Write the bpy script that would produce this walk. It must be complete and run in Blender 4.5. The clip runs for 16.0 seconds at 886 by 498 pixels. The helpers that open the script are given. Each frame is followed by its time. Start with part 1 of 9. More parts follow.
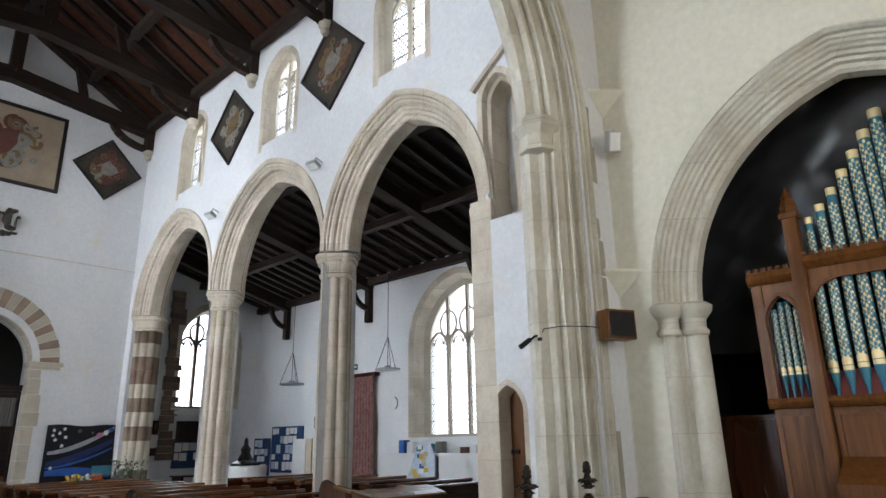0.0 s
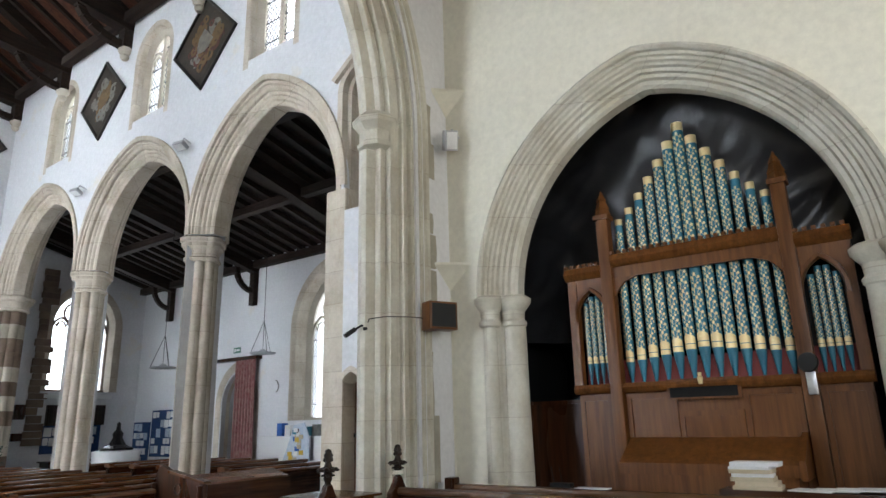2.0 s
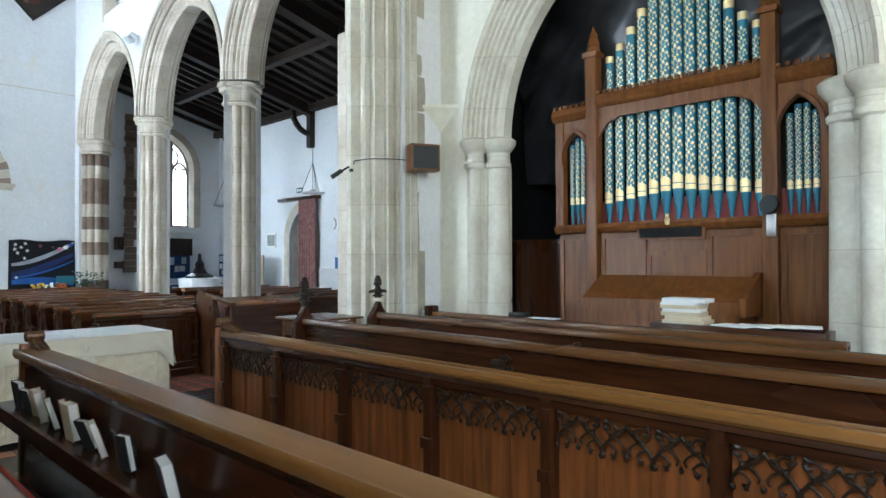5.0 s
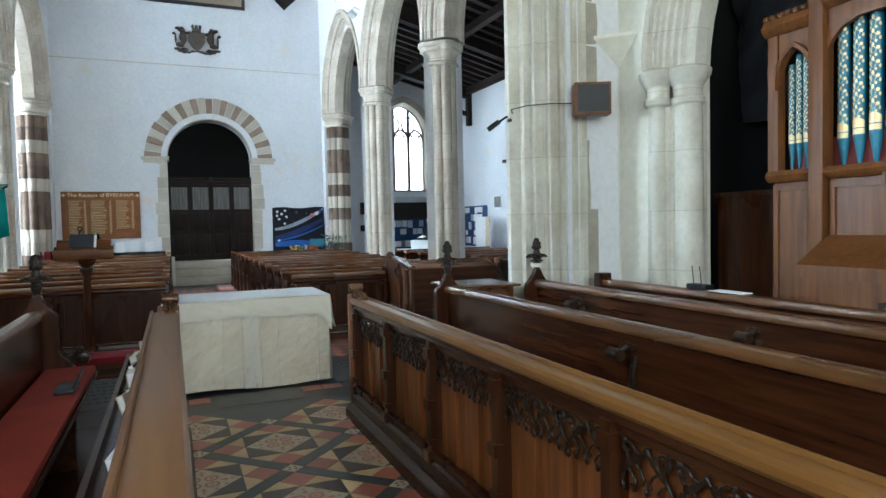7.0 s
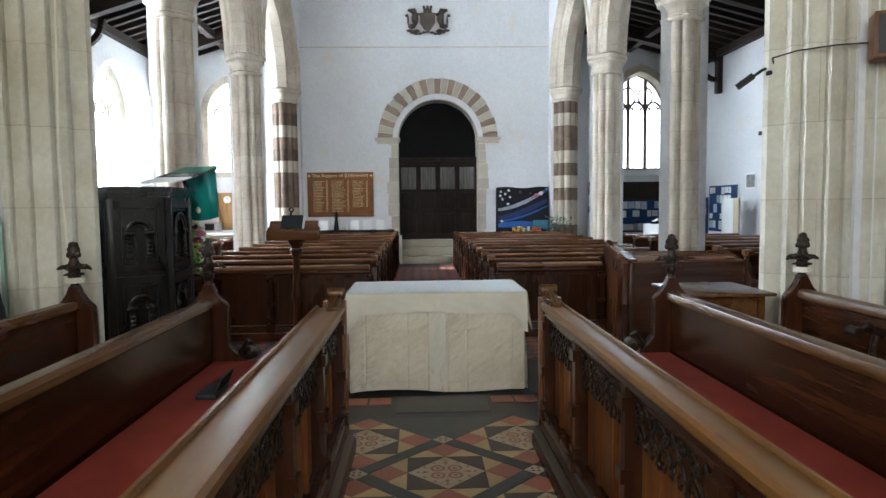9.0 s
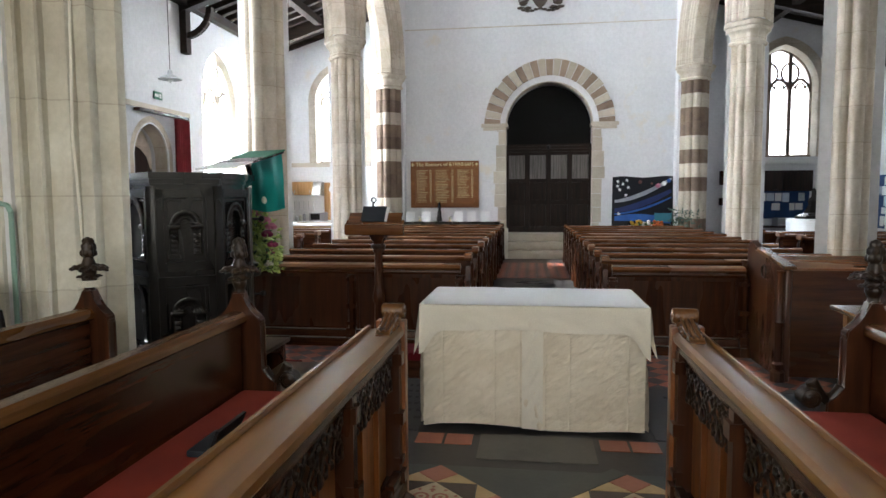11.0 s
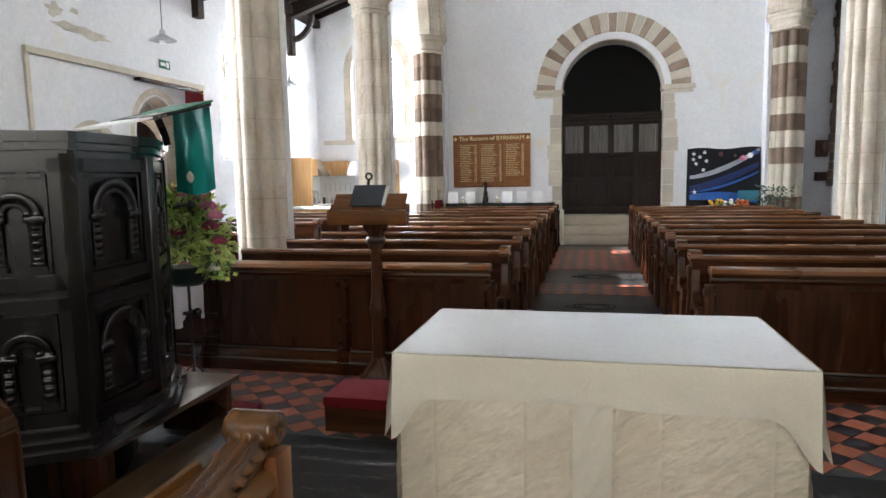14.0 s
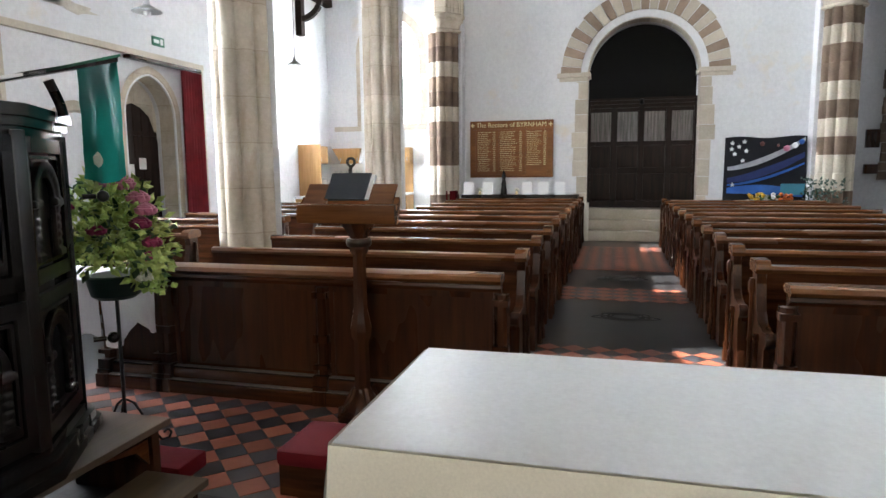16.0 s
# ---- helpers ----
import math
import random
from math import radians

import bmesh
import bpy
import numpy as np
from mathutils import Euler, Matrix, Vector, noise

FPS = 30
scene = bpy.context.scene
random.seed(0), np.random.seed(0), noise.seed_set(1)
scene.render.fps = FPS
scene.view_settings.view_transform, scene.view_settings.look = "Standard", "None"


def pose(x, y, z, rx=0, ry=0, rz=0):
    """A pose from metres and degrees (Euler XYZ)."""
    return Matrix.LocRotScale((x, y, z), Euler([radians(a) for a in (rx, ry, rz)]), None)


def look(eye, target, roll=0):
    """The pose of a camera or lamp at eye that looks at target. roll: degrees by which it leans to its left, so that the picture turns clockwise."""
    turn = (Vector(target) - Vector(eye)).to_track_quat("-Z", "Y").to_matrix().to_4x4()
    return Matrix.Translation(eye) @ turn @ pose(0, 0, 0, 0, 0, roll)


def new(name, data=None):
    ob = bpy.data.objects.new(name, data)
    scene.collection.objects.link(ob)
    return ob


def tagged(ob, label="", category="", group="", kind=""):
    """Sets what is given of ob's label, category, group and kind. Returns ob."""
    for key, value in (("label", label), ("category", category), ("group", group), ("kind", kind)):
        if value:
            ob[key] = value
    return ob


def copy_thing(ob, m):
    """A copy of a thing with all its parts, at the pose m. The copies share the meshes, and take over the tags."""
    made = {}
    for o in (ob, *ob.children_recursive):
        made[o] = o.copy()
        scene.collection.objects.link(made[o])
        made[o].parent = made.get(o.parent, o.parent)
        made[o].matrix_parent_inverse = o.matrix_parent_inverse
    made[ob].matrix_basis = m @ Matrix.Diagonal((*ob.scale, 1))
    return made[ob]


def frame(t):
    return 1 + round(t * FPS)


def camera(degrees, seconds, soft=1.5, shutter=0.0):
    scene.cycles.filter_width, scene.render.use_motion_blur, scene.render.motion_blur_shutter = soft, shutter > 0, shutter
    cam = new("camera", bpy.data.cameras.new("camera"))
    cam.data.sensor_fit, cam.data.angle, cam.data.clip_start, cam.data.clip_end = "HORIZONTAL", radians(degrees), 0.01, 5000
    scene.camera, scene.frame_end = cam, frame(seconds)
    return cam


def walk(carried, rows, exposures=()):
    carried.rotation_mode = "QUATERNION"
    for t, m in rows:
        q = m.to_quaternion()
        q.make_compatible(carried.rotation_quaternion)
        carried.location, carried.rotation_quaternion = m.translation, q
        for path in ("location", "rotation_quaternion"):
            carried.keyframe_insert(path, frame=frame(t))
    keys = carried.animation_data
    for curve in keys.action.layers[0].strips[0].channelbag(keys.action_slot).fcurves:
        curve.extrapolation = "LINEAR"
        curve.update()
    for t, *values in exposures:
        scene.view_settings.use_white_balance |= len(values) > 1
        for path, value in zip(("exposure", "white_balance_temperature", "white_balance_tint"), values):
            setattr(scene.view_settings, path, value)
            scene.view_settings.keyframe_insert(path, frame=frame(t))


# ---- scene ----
cam = camera(69.2, 16.0)
METRES, EYE, TILT, LEAN, TURN = 9.0, 1.62, 0.0, 0.0, 43.3
ROWS = [
    (0.0, 0.0, 0.0, 0.0, 0.28, 16.65, 0.95),
    (0.5, 0.0193, -0.0032, -0.0019, -4.42, 15.83, 1.3),
    (1.0, 0.0496, 0.0004, 0.0024, -7.21, 14.74, 1.61),
    (1.5, 0.0767, -0.0133, 0.0017, -7.26, 15.56, 1.65),
    (2.0, 0.1033, -0.0356, 0.0023, -6.99, 14.91, 1.37),
    (2.5, 0.1285, -0.0498, -0.0002, -7.22, 13.63, 0.98),
    (3.0, 0.152, -0.0648, 0.0042, -8.18, 12.95, 0.56),
    (3.5, 0.1623, -0.0849, 0.01, -9.24, 7.91, 0.32),
    (6.0, 0.2893, -0.0282, -0.0103, 11.84, -2.0, 0.99),
    (6.5, 0.308, 0.0025, -0.006, 18.14, -2.18, 1.17),
    (7.0, 0.3251, 0.0338, -0.0041, 23.8, -2.33, 1.22),
    (7.5, 0.3264, 0.0585, -0.0054, 29.52, -2.68, 0.39),
    (8.0, 0.316, 0.0916, -0.0033, 35.68, -3.28, 0.37),
    (8.5, 0.3058, 0.1153, 0.0005, 40.19, -3.36, 0.4),
    (9.0, 0.2908, 0.1459, 0.0016, 44.53, -3.87, 0.63),
    (9.5, 0.2816, 0.1657, 0.0024, 48.58, -3.58, 0.7),
    (12.0, 0.1548, 0.2973, -0.0025, 56.4, -5.59, 0.7),
    (12.5, 0.1318, 0.3227, -0.0057, 57.49, -5.73, 1.06),
    (13.0, 0.1099, 0.3488, -0.0047, 58.71, -5.86, 0.99),
    (13.5, 0.081, 0.3687, -0.0073, 59.54, -6.4, 0.61),
    (14.0, 0.0537, 0.3908, -0.0045, 59.67, -6.28, 1.08),
    (14.5, 0.0376, 0.4179, -0.0005, 58.7, -6.53, 1.53),
    (15.0, 0.0217, 0.438, -0.0027, 57.5, -6.45, 1.07),
    (15.5, -0.0085, 0.4503, -0.005, 57.9, -7.14, 0.33),
    (16.0, -0.0365, 0.4594, -0.0065, 61.54, -7.15, 0.57),
]
walk(cam, [(t, pose(0, 0, EYE, TILT, LEAN, TURN) @ pose(METRES * x, METRES * y, METRES * z, 90 + pitch, roll, yaw)) for t, x, y, z, yaw, pitch, roll in ROWS],
     exposures=[(0.0, 2.07, 6150, 12), (2.5, 2.11, 6050, 11), (3.5, 2.31, 5900, 8), (6.0, 2.84, 5350, 2), (7.5, 2.74, 5400, 3), (9.0, 2.70, 5850, 8), (12.0, 2.88, 6200, 12), (16.0, 2.93, 6250, 12)])

# ---- light ----
world = bpy.data.worlds.new("sky")
scene.world = world
world.use_nodes = True
wn = world.node_tree
sky = wn.nodes.new("ShaderNodeTexSky")
sky.sky_type, sky.sun_disc = "NISHITA", False
sky.sun_elevation, sky.sun_rotation = radians(62), radians(190)
wn.nodes["Background"].inputs["Strength"].default_value = 0.05
wn.links.new(sky.outputs[0], wn.nodes["Background"].inputs[0])
sun = new("sun", bpy.data.lights.new("sun", "SUN"))
sun.data.energy, sun.data.angle, sun.data.color = 5.0, radians(0.6), (1.0, 0.94, 0.85)
SUN_WAY = Vector((-0.12, 0.525, -1.0))
sun.matrix_world = look((0, 0, 30), Vector((0, 0, 30)) + SUN_WAY)


def window_light(name, at, way, w, h, watts, color=(0.93, 0.97, 1.0)):
    """A lamp in a window opening: the sky's light, or added fill."""
    l = bpy.data.lights.new(name, "AREA")
    l.shape, l.size, l.size_y, l.energy, l.color = "RECTANGLE", w, h, watts * 0.09, color
    o = new(name, l)
    o.matrix_world = look(at, Vector(at) + Vector(way))
    return o


# ---- materials ----
def nodes_of(name):
    m = bpy.data.materials.new(name)
    m.use_nodes = True
    nt = m.node_tree
    return m, nt, nt.nodes["Principled BSDF"]


def coord(nt, scale=(1, 1, 1), spin=False):
    tc = nt.nodes.new("ShaderNodeTexCoord")
    mp = nt.nodes.new("ShaderNodeMapping")
    mp.inputs["Scale"].default_value = scale
    nt.links.new(tc.outputs["Object"], mp.inputs["Vector"])
    if spin:
        oi = nt.nodes.new("ShaderNodeObjectInfo")
        mul = nt.nodes.new("ShaderNodeMath")
        mul.operation = "MULTIPLY"
        mul.inputs[1].default_value = 37.0
        nt.links.new(oi.outputs["Random"], mul.inputs[0])
        cb = nt.nodes.new("ShaderNodeCombineXYZ")
        for i in range(3):
            nt.links.new(mul.outputs[0], cb.inputs[i])
        nt.links.new(cb.outputs[0], mp.inputs["Location"])
    return mp.outputs[0]


def noisy(nt, vec, scale, detail=4.0, rough=0.6):
    n = nt.nodes.new("ShaderNodeTexNoise")
    n.inputs["Scale"].default_value, n.inputs["Detail"].default_value, n.inputs["Roughness"].default_value = scale, detail, rough
    nt.links.new(vec, n.inputs["Vector"])
    return n.outputs["Fac"]


def ramp(nt, fac, stops):
    r = nt.nodes.new("ShaderNodeValToRGB")
    el = r.color_ramp.elements
    while len(el) < len(stops):
        el.new(0.5)
    for e, (p, c) in zip(el, stops):
        e.position, e.color = p, (*c, 1)
    nt.links.new(fac, r.inputs[0])
    return r.outputs[0]


def mixed(nt, a, b, fac, mode="MIX"):
    m = nt.nodes.new("ShaderNodeMix")
    m.data_type, m.blend_type = "RGBA", mode
    for sock, v in ((m.inputs[0], fac), (m.inputs[6], a), (m.inputs[7], b)):
        if isinstance(v, (int, float)):
            sock.default_value = v
        elif isinstance(v, tuple):
            sock.default_value = (*v, 1)
        else:
            nt.links.new(v, sock)
    return m.outputs[2]


def bumped(nt, bsdf, height, strength, dist=0.01):
    b = nt.nodes.new("ShaderNodeBump")
    b.inputs["Strength"].default_value, b.inputs["Distance"].default_value = strength, dist
    nt.links.new(height, b.inputs["Height"])
    nt.links.new(b.outputs[0], bsdf.inputs["Normal"])


def shade(c, k):
    return tuple(min(1.0, v * k) for v in c)


def surface(name, col, col2=None, stain=None, rough=0.7, metal=0.0, big=0.8, fine=30.0, bump=0.15, stain_at=(0.62, 0.74), vary=0.0, stretch=(1, 1, 1), spec=0.5):
    """Plain stuff: two colours in large patches, a fine grain, stains, relief."""
    m, nt, b = nodes_of(name)
    v = coord(nt, stretch, spin=vary > 0)
    c = ramp(nt, noisy(nt, v, big), [(0.35, col), (0.68, col2 or shade(col, 0.88))])
    g = noisy(nt, v, fine, 5.0, 0.7)
    c = mixed(nt, c, ramp(nt, g, [(0.3, (0.72, 0.72, 0.72)), (0.7, (1, 1, 1))]), 0.5, "MULTIPLY")
    if stain:
        s = ramp(nt, noisy(nt, v, big * 2.3, 6.0, 0.65), [(stain_at[0], (0, 0, 0)), (stain_at[1], (1, 1, 1))])
        c = mixed(nt, c, stain, s)
    if vary:
        oi = nt.nodes.new("ShaderNodeObjectInfo")
        r = ramp(nt, oi.outputs["Random"], [(0.0, (1 - vary,) * 3), (1.0, (1.0,) * 3)])
        c = mixed(nt, c, r, 1.0, "MULTIPLY")
    nt.links.new(c, b.inputs["Base Color"])
    b.inputs["Roughness"].default_value, b.inputs["Metallic"].default_value = rough, metal
    b.inputs["Specular IOR Level"].default_value = spec
    bumped(nt, b, g, bump)
    return m


def timber(name, dark, light, along="x", rough=0.35, scale=1.0, bump=0.12, wear=None, gloss=0.28):
    """Wood with grain along one axis, and a rubbed sheen."""
    m, nt, b = nodes_of(name)
    k = {"x": (0.6, 9, 9), "y": (9, 0.6, 9), "z": (9, 9, 0.6)}[along]
    v = coord(nt, tuple(scale * a for a in k), spin=True)
    g = noisy(nt, v, 2.2, 7.0, 0.62)
    c = ramp(nt, g, [(0.32, dark), (0.55, tuple((a + d) / 2 for a, d in zip(dark, light))), (0.75, light)])
    v2 = coord(nt, (1, 1, 1), spin=True)
    p = noisy(nt, coord(nt, tuple(0.25 + 0.12 * a for a in k), spin=True), 1.3, 3.0)
    c = mixed(nt, c, ramp(nt, p, [(0.3, (0.80, 0.78, 0.76)), (0.7, (1.06, 1.05, 1.04))]), 0.7, "MULTIPLY")
    if wear:
        c = mixed(nt, c, wear, ramp(nt, noisy(nt, v2, 5.0, 6.0, 0.7), [(0.6, (0, 0, 0)), (0.75, (0.7, 0.7, 0.7))]))
    nt.links.new(c, b.inputs["Base Color"])
    r = nt.nodes.new("ShaderNodeMapRange")
    r.inputs["To Min"].default_value, r.inputs["To Max"].default_value = rough - 0.04, rough + 0.10
    nt.links.new(p, r.inputs["Value"])
    nt.links.new(r.outputs[0], b.inputs["Roughness"])
    b.inputs["Specular IOR Level"].default_value = gloss
    bumped(nt, b, g, bump, 0.004)
    return m


def stonework(name, col, col2, joint, course=0.32, length=0.62, rough=0.85, stain=None):
    """Dressed stone with fine bed joints."""
    m, nt, b = nodes_of(name)
    v = coord(nt)
    sep = nt.nodes.new("ShaderNodeSeparateXYZ")
    nt.links.new(v, sep.inputs[0])
    add = nt.nodes.new("ShaderNodeMath")
    nt.links.new(sep.outputs[0], add.inputs[0])
    nt.links.new(sep.outputs[1], add.inputs[1])
    cb = nt.nodes.new("ShaderNodeCombineXYZ")
    nt.links.new(add.outputs[0], cb.inputs[0])
    nt.links.new(sep.outputs[2], cb.inputs[1])
    br = nt.nodes.new("ShaderNodeTexBrick")
    for key, val in (("Scale", 1.0), ("Mortar Size", 0.005), ("Mortar Smooth", 0.3), ("Brick Width", length), ("Row Height", course)):
        br.inputs[key].default_value = val
    br.inputs["Color1"].default_value, br.inputs["Color2"].default_value, br.inputs["Mortar"].default_value = (*col, 1), (*col2, 1), (*joint, 1)
    nt.links.new(cb.outputs[0], br.inputs["Vector"])
    g = noisy(nt, v, 22.0, 6.0, 0.7)
    p = noisy(nt, v, 1.6, 4.0)
    c = mixed(nt, br.outputs[0], ramp(nt, g, [(0.3, (0.84, 0.83, 0.81)), (0.7, (1.05, 1.04, 1.03))]), 0.8, "MULTIPLY")
    c = mixed(nt, c, ramp(nt, p, [(0.35, (0.72, 0.67, 0.60)), (0.65, (1.04, 1.03, 1.02))]), 0.8, "MULTIPLY")
    if stain:
        c = mixed(nt, c, stain, ramp(nt, noisy(nt, coord(nt, (1.6, 1.6, 0.45)), 3.4, 7.0, 0.72), [(0.54, (0, 0, 0)), (0.70, (0.7, 0.7, 0.7))]))
    nt.links.new(c, b.inputs["Base Color"])
    b.inputs["Roughness"].default_value = rough
    b.inputs["Specular IOR Level"].default_value = 0.25
    bumped(nt, b, g, 0.14, 0.006)
    return m


def glassy(name, tint=(0.95, 0.98, 0.97), rough=0.03):
    m, nt, b = nodes_of(name)
    b.inputs["Base Color"].default_value = (*tint, 1)
    b.inputs["Roughness"].default_value = rough
    b.inputs["Transmission Weight"].default_value = 1.0
    b.inputs["IOR"].default_value = 1.1
    bumped(nt, b, noisy(nt, coord(nt), 9.0), 0.12)
    return m


M_NAVE = surface("nave plaster", (0.76, 0.76, 0.77), (0.70, 0.705, 0.72), stain=(0.70, 0.62, 0.50), rough=0.9, big=0.5, fine=14, bump=0.13, stain_at=(0.60, 0.80), spec=0.2)
M_CREAM = surface("chancel plaster", (0.80, 0.775, 0.66), (0.75, 0.72, 0.61), stain=(0.66, 0.66, 0.60), rough=0.9, big=0.45, fine=12, bump=0.25, stain_at=(0.66, 0.9), spec=0.2)
M_STONE = stonework("limestone", (0.65, 0.595, 0.505), (0.57, 0.52, 0.44), (0.46, 0.41, 0.34), course=0.46, length=0.9, stain=(0.44, 0.345, 0.25))
M_STONE2 = stonework("chancel limestone", (0.67, 0.665, 0.59), (0.61, 0.60, 0.53), (0.52, 0.50, 0.43), course=0.55, length=1.4, stain=(0.54, 0.49, 0.38))
M_PALE = surface("pale dressed stone", (0.64, 0.58, 0.475), (0.54, 0.48, 0.385), rough=0.85, big=2.0, fine=25, bump=0.35, vary=0.2, spec=0.2)
M_IRON = surface("brown ironstone", (0.285, 0.21, 0.155), (0.20, 0.145, 0.11), rough=0.85, big=2.5, fine=28, bump=0.4, vary=0.35, spec=0.2)
M_OAK = timber("dark oak", (0.016, 0.0052, 0.0021), (0.072, 0.023, 0.0078), "x", 0.22)
M_OAK_Y = timber("dark oak across", (0.020, 0.0064, 0.0027), (0.088, 0.029, 0.0100), "y", 0.22)
M_OAK_Z = timber("dark oak upright", (0.016, 0.0054, 0.0023), (0.074, 0.024, 0.0082), "z", 0.25)
M_RAIL = timber("polished oak", (0.060, 0.025, 0.008), (0.155, 0.068, 0.020), "x", 0.24, gloss=0.4)
M_RAIL_Y = timber("polished oak across", (0.085, 0.032, 0.011), (0.20, 0.082, 0.028), "y", 0.24, gloss=0.45)
M_ORGAN = timber("organ oak", (0.085, 0.031, 0.008), (0.21, 0.082, 0.021), "z", 0.36)
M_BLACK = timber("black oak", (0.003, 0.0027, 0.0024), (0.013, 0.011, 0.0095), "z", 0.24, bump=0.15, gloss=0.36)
M_ROOF = timber("roof timber", (0.012, 0.007, 0.005), (0.052, 0.029, 0.018), "x", 0.7)
M_ROOF_Y = timber("roof timber across", (0.010, 0.006, 0.004), (0.042, 0.024, 0.015), "y", 0.7)
M_BOARD = timber("roof boards", (0.055, 0.018, 0.009), (0.15, 0.055, 0.028), "y", 0.7)
# near-black base colour that stands in for shade in deep spaces
M_DARK = surface("near-black painted shade", (0.004, 0.0036, 0.0035), rough=0.95)
M_FLOOR = surface("ledger slate", (0.030, 0.031, 0.033), (0.02, 0.021, 0.023), stain=(0.075, 0.072, 0.07), rough=0.33, spec=0.35, big=1.2, fine=18, bump=0.12)
M_GLASS = glassy("window glass")
M_LEAD = surface("lead", (0.10, 0.10, 0.10), rough=0.5, fine=50)
def crumpled():
    """Plain linen with slanting creases and slightly tanned patches."""
    m, nt, b = nodes_of("crumpled linen")
    tc, mp = nt.nodes.new("ShaderNodeTexCoord"), nt.nodes.new("ShaderNodeMapping")
    mp.vector_type = "TEXTURE"
    mp.inputs["Rotation"].default_value = (0.65, 0, 0)
    mp.inputs["Scale"].default_value = (0.2, 0.17, 0.055)
    nt.links.new(tc.outputs["Object"], mp.inputs["Vector"])
    n = noisy(nt, mp.outputs[0], 1.0, 3.0, 0.55)
    c = ramp(nt, noisy(nt, coord(nt), 2.6, 4.0), [(0.35, (0.76, 0.705, 0.59)), (0.68, (0.67, 0.60, 0.475))])
    # painted shade: the colour goes darker where the crease relief dips
    c = mixed(nt, c, ramp(nt, n, [(0.35, (0.90, 0.89, 0.87)), (0.6, (1, 1, 1))]), 0.6, "MULTIPLY")
    nt.links.new(c, b.inputs["Base Color"])
    b.inputs["Roughness"].default_value = 0.85
    bumped(nt, b, n, 0.7, 0.05)
    return m


M_CRUMPLED = crumpled()
M_LINEN = surface("linen", (0.79, 0.755, 0.66), (0.74, 0.70, 0.60), rough=0.85, big=2, fine=120, bump=0.1)


# ---- geometry helpers ----
def block(bm, x0, y0, z0, x1, y1, z1, bevel=0.0):
    vs = [bm.verts.new((x, y, z)) for z in (z0, z1) for y in (y0, y1) for x in (x0, x1)]
    fs = [bm.faces.new([vs[i] for i in q]) for q in ((0, 2, 3, 1), (4, 5, 7, 6), (0, 1, 5, 4), (2, 6, 7, 3), (0, 4, 6, 2), (1, 3, 7, 5))]
    if bevel:
        bmesh.ops.bevel(bm, geom=list({e for f in fs for e in f.edges}), offset=bevel, segments=2, affect="EDGES", profile=0.6)
    return bm


def boxes(*rows, bevel=0.0):
    bm = bmesh.new()
    for r in rows:
        block(bm, *r, bevel=bevel)
    return bm


def prism(bm, poly, axis, a, b):
    """A polygon pushed along an axis from a to b. poly: pairs in the two other axes, in the order x, y, z."""
    def at(p, d):
        return {"x": (d, p[0], p[1]), "y": (p[0], d, p[1]), "z": (p[0], p[1], d)}[axis]
    lo, hi = [bm.verts.new(at(p, a)) for p in poly], [bm.verts.new(at(p, b)) for p in poly]
    bm.faces.new(lo), bm.faces.new(hi[::-1])
    for i in range(len(poly)):
        j = (i + 1) % len(poly)
        bm.faces.new((lo[j], lo[i], hi[i], hi[j]))
    return bm


def turned(bm, x, y, rows, n=20, section=None):
    """A round or lobed solid: rows of (z, radius) upward."""
    rings = []
    for z, r in rows:
        rings.append([bm.verts.new((x + (section(a, r) if section else r) * math.cos(a), y + (section(a, r) if section else r) * math.sin(a), z)) for a in (2 * math.pi * i / n for i in range(n))])
    for p, q in zip(rings, rings[1:]):
        for i in range(n):
            bm.faces.new((p[i], p[(i + 1) % n], q[(i + 1) % n], q[i]))
    bm.faces.new(rings[0][::-1]), bm.faces.new(rings[-1])
    return bm


def rod(bm, a, b, r, n=8, r2=None):
    a, b = Vector(a), Vector(b)
    q = (b - a).to_track_quat("Z", "Y")
    p = [[bm.verts.new(c + q @ Vector((k * math.cos(t), k * math.sin(t), 0))) for t in (2 * math.pi * i / n for i in range(n))] for c, k in ((a, r), (b, r if r2 is None else r2))]
    for i in range(n):
        bm.faces.new((p[0][i], p[0][(i + 1) % n], p[1][(i + 1) % n], p[1][i]))
    bm.faces.new(p[0][::-1]), bm.faces.new(p[1])
    return bm


def path_rod(bm, pts, r, n=6):
    for a, b in zip(pts, pts[1:]):
        rod(bm, a, b, r, n)
    return bm


def blob(bm, c, rx, ry, rz, sub=2, rough=0.0):
    made = bmesh.ops.create_icosphere(bm, subdivisions=sub, radius=1.0)
    for v in made["verts"]:
        k = 1 + rough * noise.noise(v.co * 2.3 + Vector(c))
        v.co = Vector((c[0] + v.co.x * rx * k, c[1] + v.co.y * ry * k, c[2] + v.co.z * rz * k))
    return bm


def mesh_of(bm, name, material, smooth=0.0):
    bmesh.ops.recalc_face_normals(bm, faces=bm.faces)
    me = bpy.data.meshes.new(name)
    bm.to_mesh(me)
    bm.free()
    me.materials.append(material)
    if smooth:
        me.polygons.foreach_set("use_smooth", [True] * len(me.polygons))
        me.set_sharp_from_angle(angle=radians(smooth))
    return me


def part(name, bm, material, parent=None, label="", smooth=35.0):
    ob = new(name, mesh_of(bm, name, material, smooth))
    if parent is not None:
        ob.parent = parent
        ob.matrix_parent_inverse = parent.matrix_basis.inverted()
    return tagged(ob, label)


